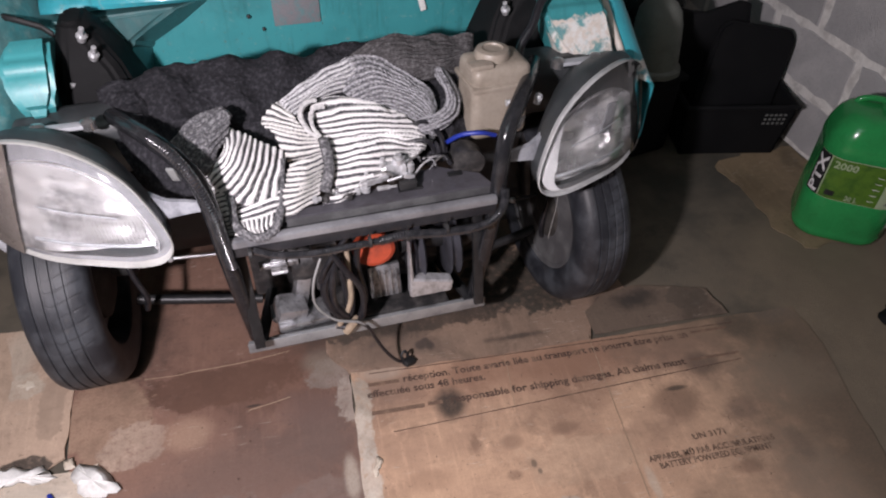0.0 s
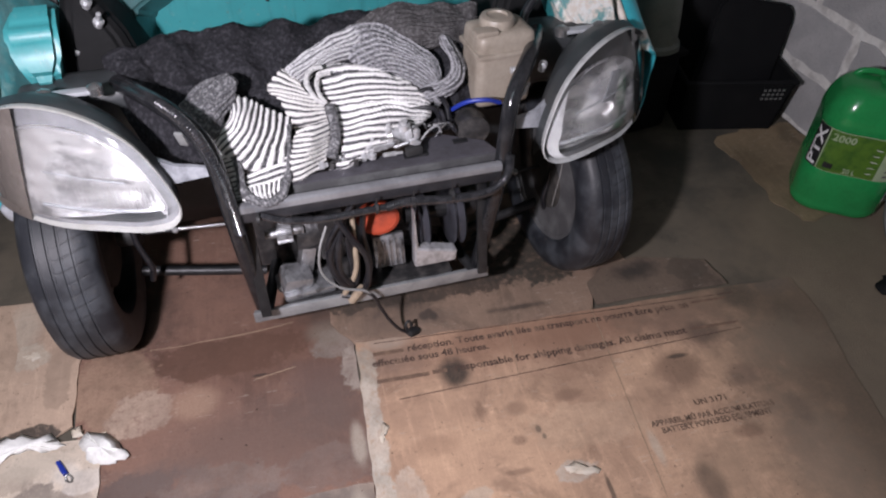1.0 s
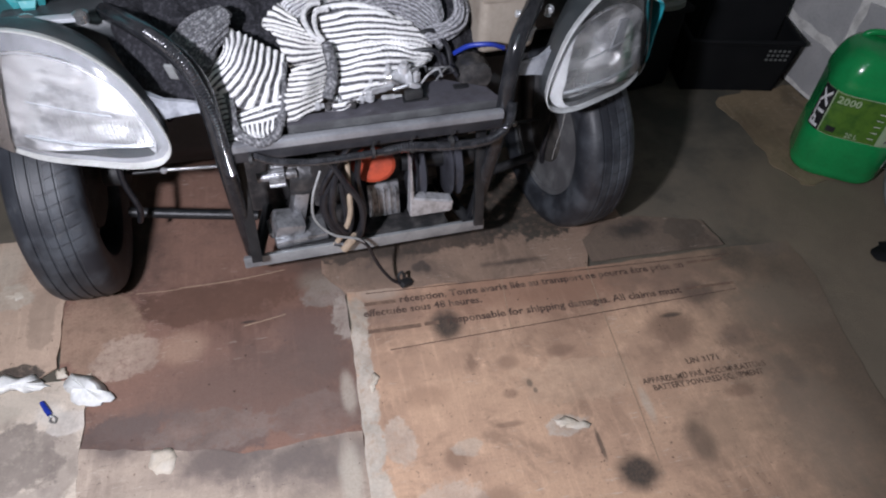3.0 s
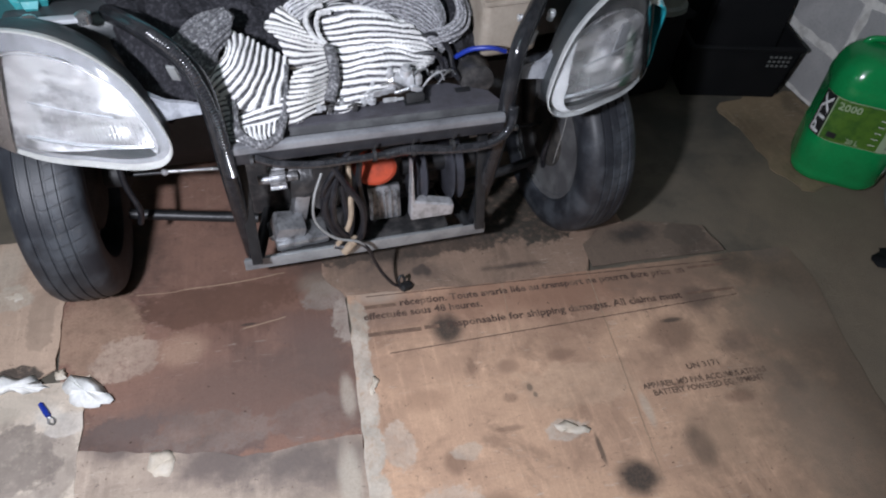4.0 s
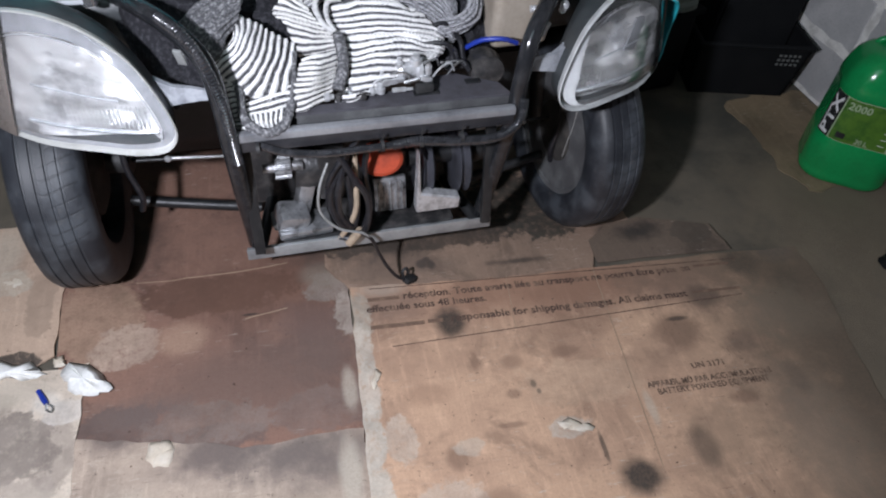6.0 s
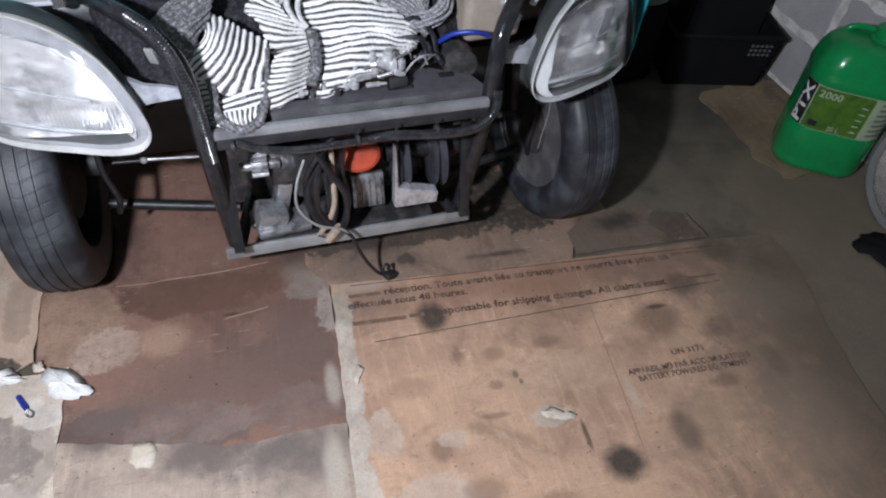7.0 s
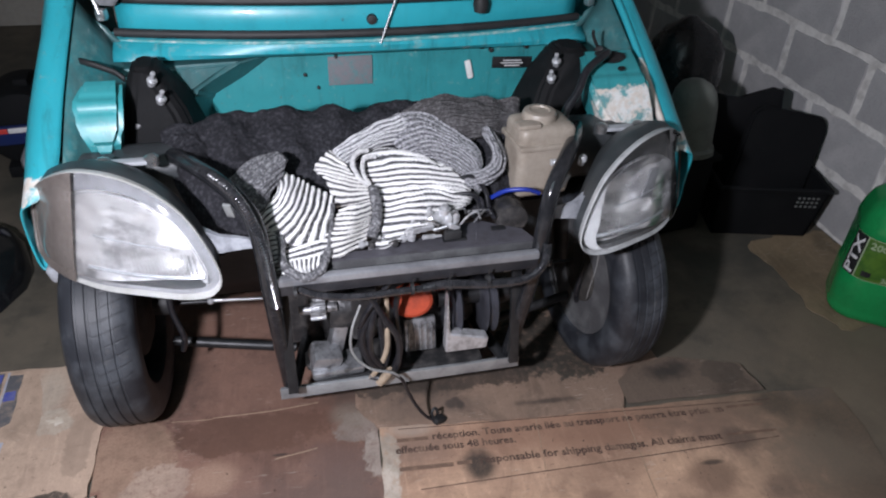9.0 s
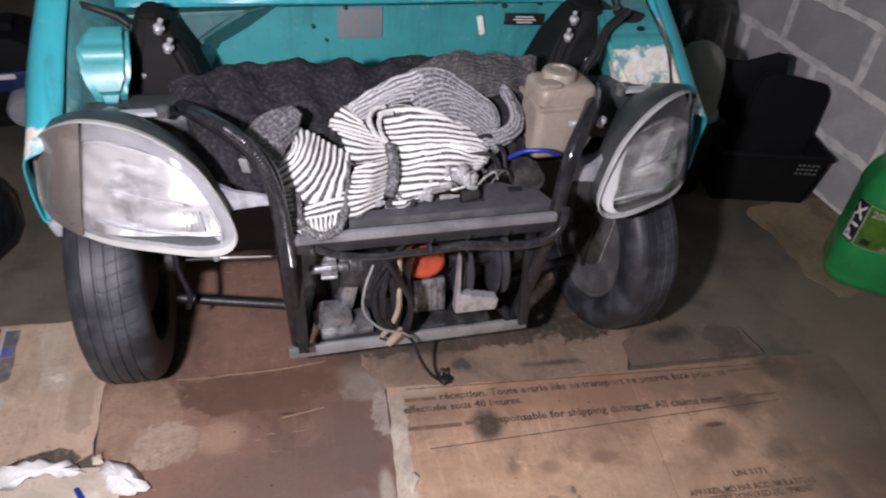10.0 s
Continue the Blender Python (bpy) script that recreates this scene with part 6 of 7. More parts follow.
# ---- cloths thrown over the engine ----
# Control grids in centimetres on the slope of the heap: across, up the slope, and lift from it.
FOLDS = {}
FOLDS["cuff"] = [
    [(-34.2, 16.6, 2.5), (-30.0, 21.0, 3.5), (-23.6, 24.4, 2.5)],
    [(-32.4, 12.2, 4.8), (-27.2, 15.6, 6.0), (-21.8, 20.4, 4.3)],
    [(-29.2, 9.5, 3.5), (-26.1, 11.6, 4), (-23.1, 16.8, 2.5)],
]
FOLDS["A"] = [
    [(-24, 20.5, 1.8), (-19.9, 17.7, 2.5), (-16.7, 15.5, 2), (-12.8, 13.9, 0.3)],
    [(-23.9, 15.2, 3), (-21.3, 11.9, 5), (-18.3, 9.5, 4.5), (-13.8, 9.4, 1.5)],
    [(-26.5, 12.5, 3), (-24, 8.4, 5), (-20.7, 5.7, 4.5), (-14.5, 5.7, 2)],
    [(-29, 10.8, 1.5), (-26.9, 7.4, 2.5), (-23.3, 3.7, 2), (-15.3, 3.3, 1)],
]
FOLDS["B1"] = [
    [(-23.8, 3.7, 0.5), (-20.2, 4, 1.5), (-15.1, 5, 1.5)],
    [(-23.6, 1.8, 1), (-19.9, 1.9, 2), (-15.4, 2.9, 2)],
    [(-23.4, 0.1, 1), (-19.8, -0.1, 2), (-15.9, 1.3, 1.5)],
]
FOLDS["B2"] = [
    [(-23.7, 0.7, 1), (-20.5, 0.3, 2.2), (-16.6, 1.3, 1.5)],
    [(-23.3, -1.3, 1.5), (-20.5, -1.9, 2.8), (-17.1, -0.7, 2)],
    [(-22.4, -2.4, 0), (-20, -3.3, 1), (-17.7, -1.6, 0)],
]
FOLDS["L"] = [
    [(-27.6, 8.5, 0.5), (-25.7, 8.5, 2), (-24.3, 8.2, 1)],
    [(-27.3, 5.1, 1), (-25.5, 4.8, 2.5), (-24.1, 4.8, 1.5)],
    [(-26.6, 1.1, 1), (-25, 0.8, 2.5), (-24.2, 0.6, 1.5)],
    [(-26, -1.4, 0), (-24.4, -2.1, 1), (-22.8, -2.5, 0.5)],
]
FOLDS["C1"] = [
    [(-13, 23.9, 1), (-11.4, 22.3, 1.5), (-10.1, 20.4, 1.5)],
    [(-16.4, 20.4, 1), (-12.4, 18.2, 3), (-8.5, 16.8, 2.5)],
    [(-14.4, 17.1, 0.5), (-10.8, 14.9, 2.5), (-6.3, 14.3, 2.2)],
    [(-13.1, 12.5, -0.5), (-9.8, 11.7, 1), (-5.8, 12.3, 1)],
]
FOLDS["C2"] = [
    [(-12.2, 11.2, 0), (-9.1, 11, 1.5), (-5.6, 12, 0.5)],
    [(-13.9, 7, 1.5), (-10.6, 6.3, 4), (-6.3, 8.1, 1.5)],
    [(-15, 3, 2), (-11.8, 2.7, 4), (-7.1, 5.2, 1.5)],
    [(-15.9, -0.4, 0.5), (-13.4, -0.1, 1.5), (-8.7, 2.4, 0)],
]
FOLDS["D"] = [
    [(-12, 25.1, 0), (-6.6, 28.3, 0.5), (-1, 31, 0.5), (3.7, 32.8, 0.5)],
    [(-10.8, 22.3, 1.5), (-6, 24.6, 2.5), (-1.2, 26.9, 2.5), (3.8, 28.5, 2)],
    [(-9.4, 20.3, 1), (-6, 22.4, 1.5), (-2, 24.2, 1.5), (3.4, 25.1, 1)],
]
FOLDS["E1"] = [
    [(-6.1, 22.8, 1), (-1.6, 23.4, 2), (2.9, 22.5, 2), (6.5, 20.7, 1)],
    [(-5.4, 18.7, 2), (-0.4, 17.9, 4.5), (5.2, 17.4, 4.5), (11.2, 17.6, 1.5)],
    [(-5.2, 16.4, 1), (-0.1, 15.2, 3.5), (6.5, 14.7, 4), (13.9, 13.9, 2)],
    [(-3.9, 14.1, 0), (1.6, 13.7, 1.5), (8.3, 13.2, 2), (14.8, 11.4, 1)],
]
FOLDS["E2"] = [
    [(-3.9, 14.6, 0), (1.7, 14.3, 1.5), (8.4, 13.7, 2), (14.9, 11.7, 1)],
    [(-4, 10.4, 1), (0.6, 9.1, 4), (6.7, 9.1, 4), (14, 9.4, 1)],
    [(-4.3, 6.5, 1), (-0.5, 5.2, 3.5), (4, 5.6, 3), (10.3, 7.2, 1)],
    [(-7.4, 2.1, 0), (-4.1, 1.4, 1), (-0.6, 2.6, 0.5), (2.9, 5.1, 0)],
]
FOLDS["F"] = [
    [(-0.5, 30.6, 0), (7, 32.9, 0.5), (13, 28.9, 0.5), (18.4, 24.5, 0), (19.6, 19.3, 0)],
    [(1.5, 25.3, 2), (6.9, 26.4, 3), (12.3, 23.9, 3), (16.9, 19.9, 2), (18.4, 16.5, 1)],
    [(3.8, 21.4, 2.5), (9, 21.8, 3), (13.3, 19.5, 3), (16.5, 16.5, 2), (17.9, 14.3, 1)],
    [(5.8, 20.4, 1), (11, 18.1, 1.5), (14.6, 15.2, 1.5), (17.1, 12.4, 1), (18.2, 12.2, 0)],
]
FOLDS["G"] = [
    [(23.4, 27.7, 0), (25.3, 21.6, 0.5), (24.2, 17, 0.5), (20.6, 13.9, 0.5), (15.4, 12.5, 0.5)],
    [(21.4, 25.5, 2.5), (22.8, 20, 3), (21.8, 16.5, 3), (18.7, 14.4, 3), (14.4, 13.6, 2.5)],
    [(20.4, 25.5, 1), (21.3, 21, 1), (20.4, 18.3, 1), (18, 17.2, 1), (14.3, 16.6, 1)],
]
FOLDS["sl"] = [
    [(4.6, 34.9, -2), (12.9, 37, -1.5), (22.5, 37.1, -1.5), (31.2, 36.2, -2)],
    [(9, 29.7, 0), (14.8, 29.5, 1.5), (20.8, 28.6, 1.5), (29.5, 30.7, 0)],
    [(17.2, 25.8, -2), (20.2, 26, -1), (23.3, 26.1, -1), (28.9, 27.4, -2)],
]
FOLDS["black"] = [
    [(-0.469, 0.176, 0.691), (-0.378, 0.229, 0.711), (-0.285, 0.211, 0.704), (-0.138, 0.217, 0.707), (-0.028, 0.199, 0.7), (0.092, 0.217, 0.707), (0.23, 0.236, 0.714), (0.34, 0.205, 0.702), (0.351, 0.126, 0.67)],
    [(-0.463, 0.111, 0.664), (-0.377, 0.124, 0.689), (-0.287, 0.117, 0.686), (-0.148, 0.112, 0.685), (-0.043, 0.096, 0.678), (0.069, 0.102, 0.68), (0.201, 0.123, 0.688), (0.303, 0.107, 0.682), (0.328, 0.071, 0.649)],
]
FOLDS["black"] += [
    [(-0.446, 0.027, 0.596), (-0.368, 0.039, 0.621), (-0.281, 0.03, 0.618), (-0.159, 0.019, 0.613), (-0.056, 0.009, 0.609), (0.051, 0.014, 0.611), (0.175, 0.017, 0.612), (0.249, 0.011, 0.609), (0.286, -0.001, 0.585)],
    [(-0.362, -0.064, 0.524), (-0.309, -0.039, 0.535), (-0.255, -0.044, 0.532), (-0.157, -0.054, 0.528), (-0.068, -0.064, 0.525), (0.037, -0.061, 0.526), (0.149, -0.045, 0.532), (0.213, -0.037, 0.535), (0.249, -0.041, 0.534)],
]
SLOPE = Vector((0, 0.28, 0.18)).normalized()
LIFT = Vector((0, -SLOPE.z, SLOPE.y))


def on_heap(a, b, h):
    """A point of the heap in the car's own metres."""
    return Vector((a / 100, -0.14, 0.53)) + SLOPE * (b / 100) + LIFT * (h / 100)


def spline_rows(n, steps):
    """Weights that carry n control values to steps + 1 values on a Catmull-Rom curve."""
    eye = np.eye(n)
    pad = np.vstack([2 * eye[0] - eye[1], eye, 2 * eye[-1] - eye[-2]])
    out = []
    for i in range(steps + 1):
        q = (-0.05 + 1.10 * i / steps) * (n - 1)
        k = min(max(int(q), 0), n - 2)
        t = q - k
        a, b, c, d = pad[k:k + 4]
        out.append(0.5 * (2 * b + (c - a) * t + (2 * a - 5 * b + 4 * c - d) * t * t + (3 * b - a - 3 * c + d) * t ** 3))
    return np.array(out)


def knit_fold(bm, grid, nu, nv, ribs, along, depth, rough, seed, groove=-0.12, stitch=0.0008):
    """A cloth fold through a control grid, its ribs raised as ridges; the grooves take the second material."""
    P = np.array([[on_heap(*q) for q in row] for row in grid], float)
    S = np.einsum("ja,ib,abk->jik", spline_rows(len(grid), nv), spline_rows(len(grid[0]), nu), P)
    N = np.cross(np.gradient(S, axis=1), np.gradient(S, axis=0))
    N /= np.linalg.norm(N, axis=2, keepdims=True) + 1e-9
    if (N @ np.array(LIFT)).mean() < 0:
        N = -N
    length = float(np.linalg.norm(np.diff(S, axis=1), axis=2).sum(axis=1).mean())
    height = float(np.linalg.norm(np.diff(S, axis=0), axis=2).sum(axis=0).mean())
    vs = []
    for j in range(nv + 1):
        row = []
        for i in range(nu + 1):
            u, v = i / nu, j / nv
            q = Vector(S[j, i])
            w = v if along == "u" else u
            c = w * ribs + 0.40 * noise.noise(q * 17 + Vector((seed, 0, 0))) + 0.12 * noise.noise(q * 60 + Vector((0, seed, 0)))
            h = depth * math.cos(2 * math.pi * c) * (1 + 0.35 * noise.noise(q * 40))
            run = (u * length if along == "u" else v * height) + 0.003 * math.cos(2 * math.pi * c)
            h += stitch * math.sin(run * 2 * math.pi / 0.0068)
            h += rough * (noise.noise(q * 30 + Vector((0, seed, 0))) + 1.5 * noise.noise(q * 13 + Vector((seed, 3, 0))))
            edge = min(u, 1 - u, v, 1 - v)
            h -= 0.012 * max(0, 1 - edge / 0.07) ** 2
            row.append((bm.verts.new(q + Vector(N[j, i]) * h), math.cos(2 * math.pi * c) + 0.25 * math.sin(run * 2 * math.pi / 0.0068)))
        vs.append(row)
    for j in range(nv):
        for i in range(nu):
            quad = (vs[j][i], vs[j][i + 1], vs[j + 1][i + 1], vs[j + 1][i])
            f = bm.faces.new([q[0] for q in quad])
            f.material_index = int(sum(q[1] for q in quad) / 4 < groove)
    return face_out(bm)


def thicken(ob):
    md = ob.modifiers.new("thickness", "SOLIDIFY")
    md.thickness, md.offset = 0.006, -1


sweater = holder("striped_sweater", "crumpled ribbed knit sweater in white and charcoal on the engine", "sweater", pose(0.05, 0, 0))
for i, (key, piece, ribs, along, mats, nu, nv, depth, rough, groove) in enumerate((
        ("cuff", "cuff", 8, "u", ("speckle", "groove_grey"), 60, 80, 0.0015, 0.006, -0.6), ("A", "sleeve", 11, "v", ("knit_stripe", "groove"), 150, 90, 0.0028, 0.004, -0.22), ("B1", "cuff", 3.5, "u", ("knit_stripe", "groove"), 70, 46, 0.0026, 0.003, -0.1),
        ("B2", "cuff", 8, "v", ("knit_white", "groove"), 100, 30, 0.0026, 0.002, -0.2), ("L", "sleeve", 13, "u", ("knit_white", "groove"), 30, 130, 0.0020, 0.002, -0.4), ("C1", "sleeve", 10, "u", ("knit_soft", "groove"), 70, 130, 0.0025, 0.005, -0.3),
        ("C2", "sleeve", 11, "u", ("knit_soft", "groove"), 70, 150, 0.0026, 0.004, -0.3), ("D", "body", 7, "u", ("knit_grey", "groove_grey"), 110, 90, 0.0026, 0.004, -0.1), ("E1", "body", 7.5, "u", ("knit_white", "groove"), 140, 100, 0.0030, 0.004, -0.32),
        ("E2", "body", 10, "u", ("knit_white", "groove"), 140, 130, 0.0030, 0.004, -0.3), ("F", "body", 13, "u", ("melange", "groove_grey"), 120, 150, 0.0022, 0.005, 0.1), ("G", "hem", 5, "u", ("melange", "groove_grey"), 120, 60, 0.0022, 0.004, 0.0))):
    bm = bmesh.new()
    knit_fold(bm, FOLDS[key], nu, nv, ribs, along, depth, rough, 3 + i, groove)
    thicken(part(piece, bm, [M[q] for q in mats], sweater))


def woolly_roll(piece, path, r, mat, label):
    bm = bmesh.new()
    tube(bm, [on_heap(*q) for q in path], r, 12, 10, wave=0.14, pitch=0.010)
    for v in bm.verts:
        v.co += LIFT * (0.0022 * noise.noise(v.co * 70)) + Vector((0.003, 0, 0)) * noise.noise(v.co * 45)
    part(piece, bm, M[mat], sweater, label)


woolly_roll("cuff", [(-24.5, 7.4, 2.2), (-24.2, 3.7, 2.4), (-24.3, 0.3, 2.2), (-22.7, -2.5, 2.0), (-19.9, -3.6, 2.0), (-17.1, -2.3, 2.2), (-15.3, 1.6, 2.4)], 0.0085, "speckle", "rolled charcoal cuff")
woolly_roll("seam", [(-15.3, 1.6, 2.4), (-14.4, 6.1, 2.4), (-13.5, 11.6, 1.4)], 0.0045, "speckle", "dark stitched edge")
woolly_roll("seam", [(-5.1, 14.1, 2.0), (-4.9, 10.3, 2.6), (-5.4, 6.7, 2.4), (-6.8, 3.5, 1.6)], 0.0100, "speckle", "charcoal seam in the crease")
woolly_roll("collar", [(-5.0, 22.4, 3.0), (-7.1, 21.9, 3.2), (-8.6, 19.7, 3.4), (-8.1, 16.5, 3.4), (-6.0, 14.3, 2.8)], 0.0052, "paleroll", "white rolled collar edge")
woolly_roll("collar", [(-3.7, 20.4, 3.6), (-5.8, 20.2, 3.6), (-6.9, 18.4, 3.6), (-6.6, 16.2, 3.4), (-5.6, 14.5, 2.8)], 0.0042, "paleroll", "white rolled collar edge")

pullover = holder("black_sweater", "black wool pullover heaped across the engine bay", "sweater", pose(0.05, 0, 0))
bm = bmesh.new()
wool_heap(bm, FOLDS["black"], 200, 60, 40)
thicken(part("body", bm, M["wool"], pullover))
bm = bmesh.new()
knit_fold(bm, FOLDS["sl"], 90, 60, 14, "u", 0.0012, 0.008, 50, -2)
thicken(part("sleeve", bm, M["lintgrey"], pullover, "linty charcoal sleeve"))
bm = bmesh.new()
tube(bm, [(-0.425, 0.18, 0.640), (-0.405, 0.11, 0.640), (-0.385, 0.05, 0.615), (-0.365, 0.01, 0.575), (-0.35, -0.01, 0.53)], 0.038, 20, 14, wave=0.07, pitch=0.03)
for v in bm.verts:
    v.co += Vector((0.3, 0.3, 1)) * (0.014 * noise.noise(v.co * 22) + 0.006 * noise.noise(v.co * 60))
part("sleeve", bm, M["wool"], pullover)


# ---- beside the wall ----
def canister():
    root = holder("canister", "green plastic oil canister with a printed label", "canister", pose(1.550, 0.060, 0.0032, 0, 0, -37))
    A, B, R = 0.128, 0.112, 0.074

    def loop(z, k, n=12):
        a, b, r = A * k, B * k, R * k
        lp = []
        for cx, cy, a0 in ((a - r, b - r, 0), (-(a - r), b - r, 90), (-(a - r), -(b - r), 180), (a - r, -(b - r), 270)):
            for i in range(n + 1):
                t = radians(a0 + 90 * i / n)
                lp.append(Vector((cx + r * math.cos(t), cy + r * math.sin(t), z)))
        return lp

    bm = bmesh.new()
    rings(bm, [loop(z, k) for z, k in ((0.0, 0.9), (0.004, 0.95), (0.015, 0.985), (0.03, 0.995), (0.036, 0.985), (0.042, 1.0), (0.138, 1.0), (0.143, 0.985), (0.283, 0.985), (0.288, 1.0), (0.305, 0.99), (0.335, 0.95), (0.362, 0.87), (0.382, 0.75), (0.394, 0.6), (0.398, 0.4))])
    bmesh.ops.recalc_face_normals(bm, faces=bm.faces[:])
    part("body", bm, M["green"], root)
    bm = bmesh.new()
    lathe(bm, [(0.045, 0.385), (0.045, 0.402), (0.038, 0.406), (0.038, 0.428), (0.028, 0.433), (0.003, 0.434)], "Z", 28, (0.03, 0.01, 0))
    part("screw_cap", bm, M["green"], root)
    bm = bmesh.new()
    tube(bm, [(-0.075, 0.03, 0.372), (-0.07, 0.03, 0.398), (-0.045, 0.03, 0.408), (-0.01, 0.03, 0.408), (0.01, 0.03, 0.395)], 0.009, 12)
    part("handle", bm, M["green"], root)

    # the label wraps round the front: s runs along the girth, 0 at the middle of the front
    def girth(s, off):
        f, c = A - R, R * math.pi / 2
        d = 1 if s > 0 else -1
        q = abs(s)
        if q < f:
            return Vector((s, -B * 0.985 - off, 0))
        if q < f + c:
            t = (q - f) / R
            return Vector((d * (f + (R * 0.985 + off) * math.sin(t)), -(B - R) * 0.985 - (R * 0.985 + off) * math.cos(t), 0))
        return Vector((d * (A * 0.985 + off), -(B - R) + (q - f - c), 0))

    def wrap(name, s0, s1, z0, z1, off, mat, label=""):
        bm = bmesh.new()
        n = 24
        lo = [bm.verts.new(girth(s0 + (s1 - s0) * i / n, off) + Vector((0, 0, z0))) for i in range(n + 1)]
        hi = [bm.verts.new(girth(s0 + (s1 - s0) * i / n, off) + Vector((0, 0, z1))) for i in range(n + 1)]
        for i in range(n):
            bm.faces.new((lo[i], lo[i + 1], hi[i + 1], hi[i]))
        return part(name, bm, mat, root, label)

    wrap("label", -0.150, 0.185, 0.146, 0.281, 0.0008, M["lightlabel"], "wrap-round printed label")
    wrap("label_panel", -0.100, 0.055, 0.148, 0.279, 0.0014, M["greenlabel"], "olive green label panel")
    wrap("label_panel", -0.150, -0.104, 0.146, 0.281, 0.0020, M["label"], "black label panel")
    for z in (0.160, 0.177, 0.194, 0.211, 0.228, 0.245, 0.262):
        wrap("label_bar", 0.075, 0.17, z, z + 0.007, 0.0016, M["greycan"])
    for i in range(5):
        wrap("label_bar", 0.028, 0.045, 0.165 + 0.020 * i, 0.167 + 0.020 * i, 0.0020, M["white"])
    wrap("label_bar", -0.085, -0.060, 0.158, 0.176, 0.0020, M["label"])

    def words(text, s0, z0, w, h, up, off):
        ob = lettering("label_word", text, w, h, (0, 0), root, M["white"] if up else M["lightlabel"])
        bm = bmesh.new()
        bm.from_mesh(ob.data)
        bmesh.ops.triangulate(bm, faces=bm.faces[:])
        for _ in range(2):
            bmesh.ops.subdivide_edges(bm, edges=[e for e in bm.edges if e.calc_length() > 0.006], cuts=1, use_grid_fill=True)
            bmesh.ops.triangulate(bm, faces=bm.faces[:])
        bm.to_mesh(ob.data)
        bm.free()
        for v in ob.data.vertices:
            a, b2 = v.co.x, v.co.y
            s, z = (s0 - b2, z0 + a) if up else (s0 + a, z0 + b2)
            v.co = girth(s, off) + Vector((0, 0, z))

    words("PTX", -0.111, 0.152, 0.122, 0.031, True, 0.0028)
    words("2000", -0.090, 0.250, 0.062, 0.022, False, 0.0024)
    words("20 L", -0.03, 0.153, 0.034, 0.016, False, 0.0024)


canister()


def rounded_panel(bm, w, h, t, r):
    """An upright plate with rounded upper corners, foot at the origin."""
    pts = [(-w / 2, 0), (w / 2, 0)]
    for cx, a0 in ((w / 2 - r, 0), (-w / 2 + r, 90)):
        pts += [(cx + r * math.cos(radians(a0 + 15 * i)), h - r + r * math.sin(radians(a0 + 15 * i))) for i in range(7)]
    a = [bm.verts.new((x, -t / 2, z)) for x, z in pts]
    b = [bm.verts.new((x, t / 2, z)) for x, z in pts]
    bm.faces.new(a)
    bm.faces.new(b[::-1])
    for i in range(len(pts)):
        j = (i + 1) % len(pts)
        bm.faces.new((a[j], a[i], b[i], b[j]))
    bmesh.ops.recalc_face_normals(bm, faces=bm.faces[:])
    bmesh.ops.bevel(bm, geom=[e for e in bm.edges if len(e.link_faces) == 2 and e.calc_face_angle(0) > 1], offset=t * 0.3, segments=2, affect="EDGES")
    return bm


# crate with slotted sides, wider at its rim
crate = holder("crate", "black plastic crate with slotted sides standing by the wall", "crate", pose(1.468, 0.612, 0.0032, 0, 0, -14))
W, D, HH, T, FL = 0.33, 0.28, 0.195, 0.008, 0.022
bm = bmesh.new()
box(bm, (0, 0, T / 2), (W, D, T), bevel=0.002)
part("base", bm, M["crate"], crate)


def crate_side(nm, a, b, out):
    """A flared side between two foot corners, with a folded rim."""
    a, b, out = Vector((*a, 0)), Vector((*b, 0)), Vector((*out, 0))
    d = (b - a).normalized()
    up = Vector((0, 0, HH))
    bm = bmesh.new()
    lo, hi = (a, b), (a + out * FL - d * FL + up, b + out * FL + d * FL + up)
    rings(bm, [[lo[0], lo[0] - out * T, hi[0] - out * T, hi[0]], [lo[1], lo[1] - out * T, hi[1] - out * T, hi[1]]])
    tube(bm, [hi[0] - d * 0.004, hi[1] + d * 0.004], 0.009, 8, straight=True)
    bmesh.ops.recalc_face_normals(bm, faces=bm.faces[:])
    part(nm, bm, M["crate"], crate)


crate_side("front", (-W / 2, -D / 2), (W / 2, -D / 2), (0, -1))
crate_side("side", (W / 2, -D / 2), (W / 2, D / 2), (1, 0))
crate_side("back", (W / 2, D / 2), (-W / 2, D / 2), (0, 1))
crate_side("side", (-W / 2, D / 2), (-W / 2, -D / 2), (-1, 0))
for i in range(5):
    for j in range(3):
        z = HH - 0.030 - 0.017 * j
        bm = bmesh.new()
        box(bm, (W / 2 - 0.012 - 0.016 * i, -D / 2 - FL * z / HH - 0.0015, z), (0.009, 0.003, 0.008), (7, 0, 0), bevel=0.001)
        part("slot", bm, M["greycan"], crate)
# black plastic panel of unknown use, stood in the crate
bm = bmesh.new()
rounded_panel(bm, 0.30, 0.40, 0.03, 0.05)
thing("moulded_panel", bm, M["crate"], "black moulded plastic panel with rounded corners leaning in the crate", "lid", pose(1.432, 0.525, 0.030, -13, 12, -6))
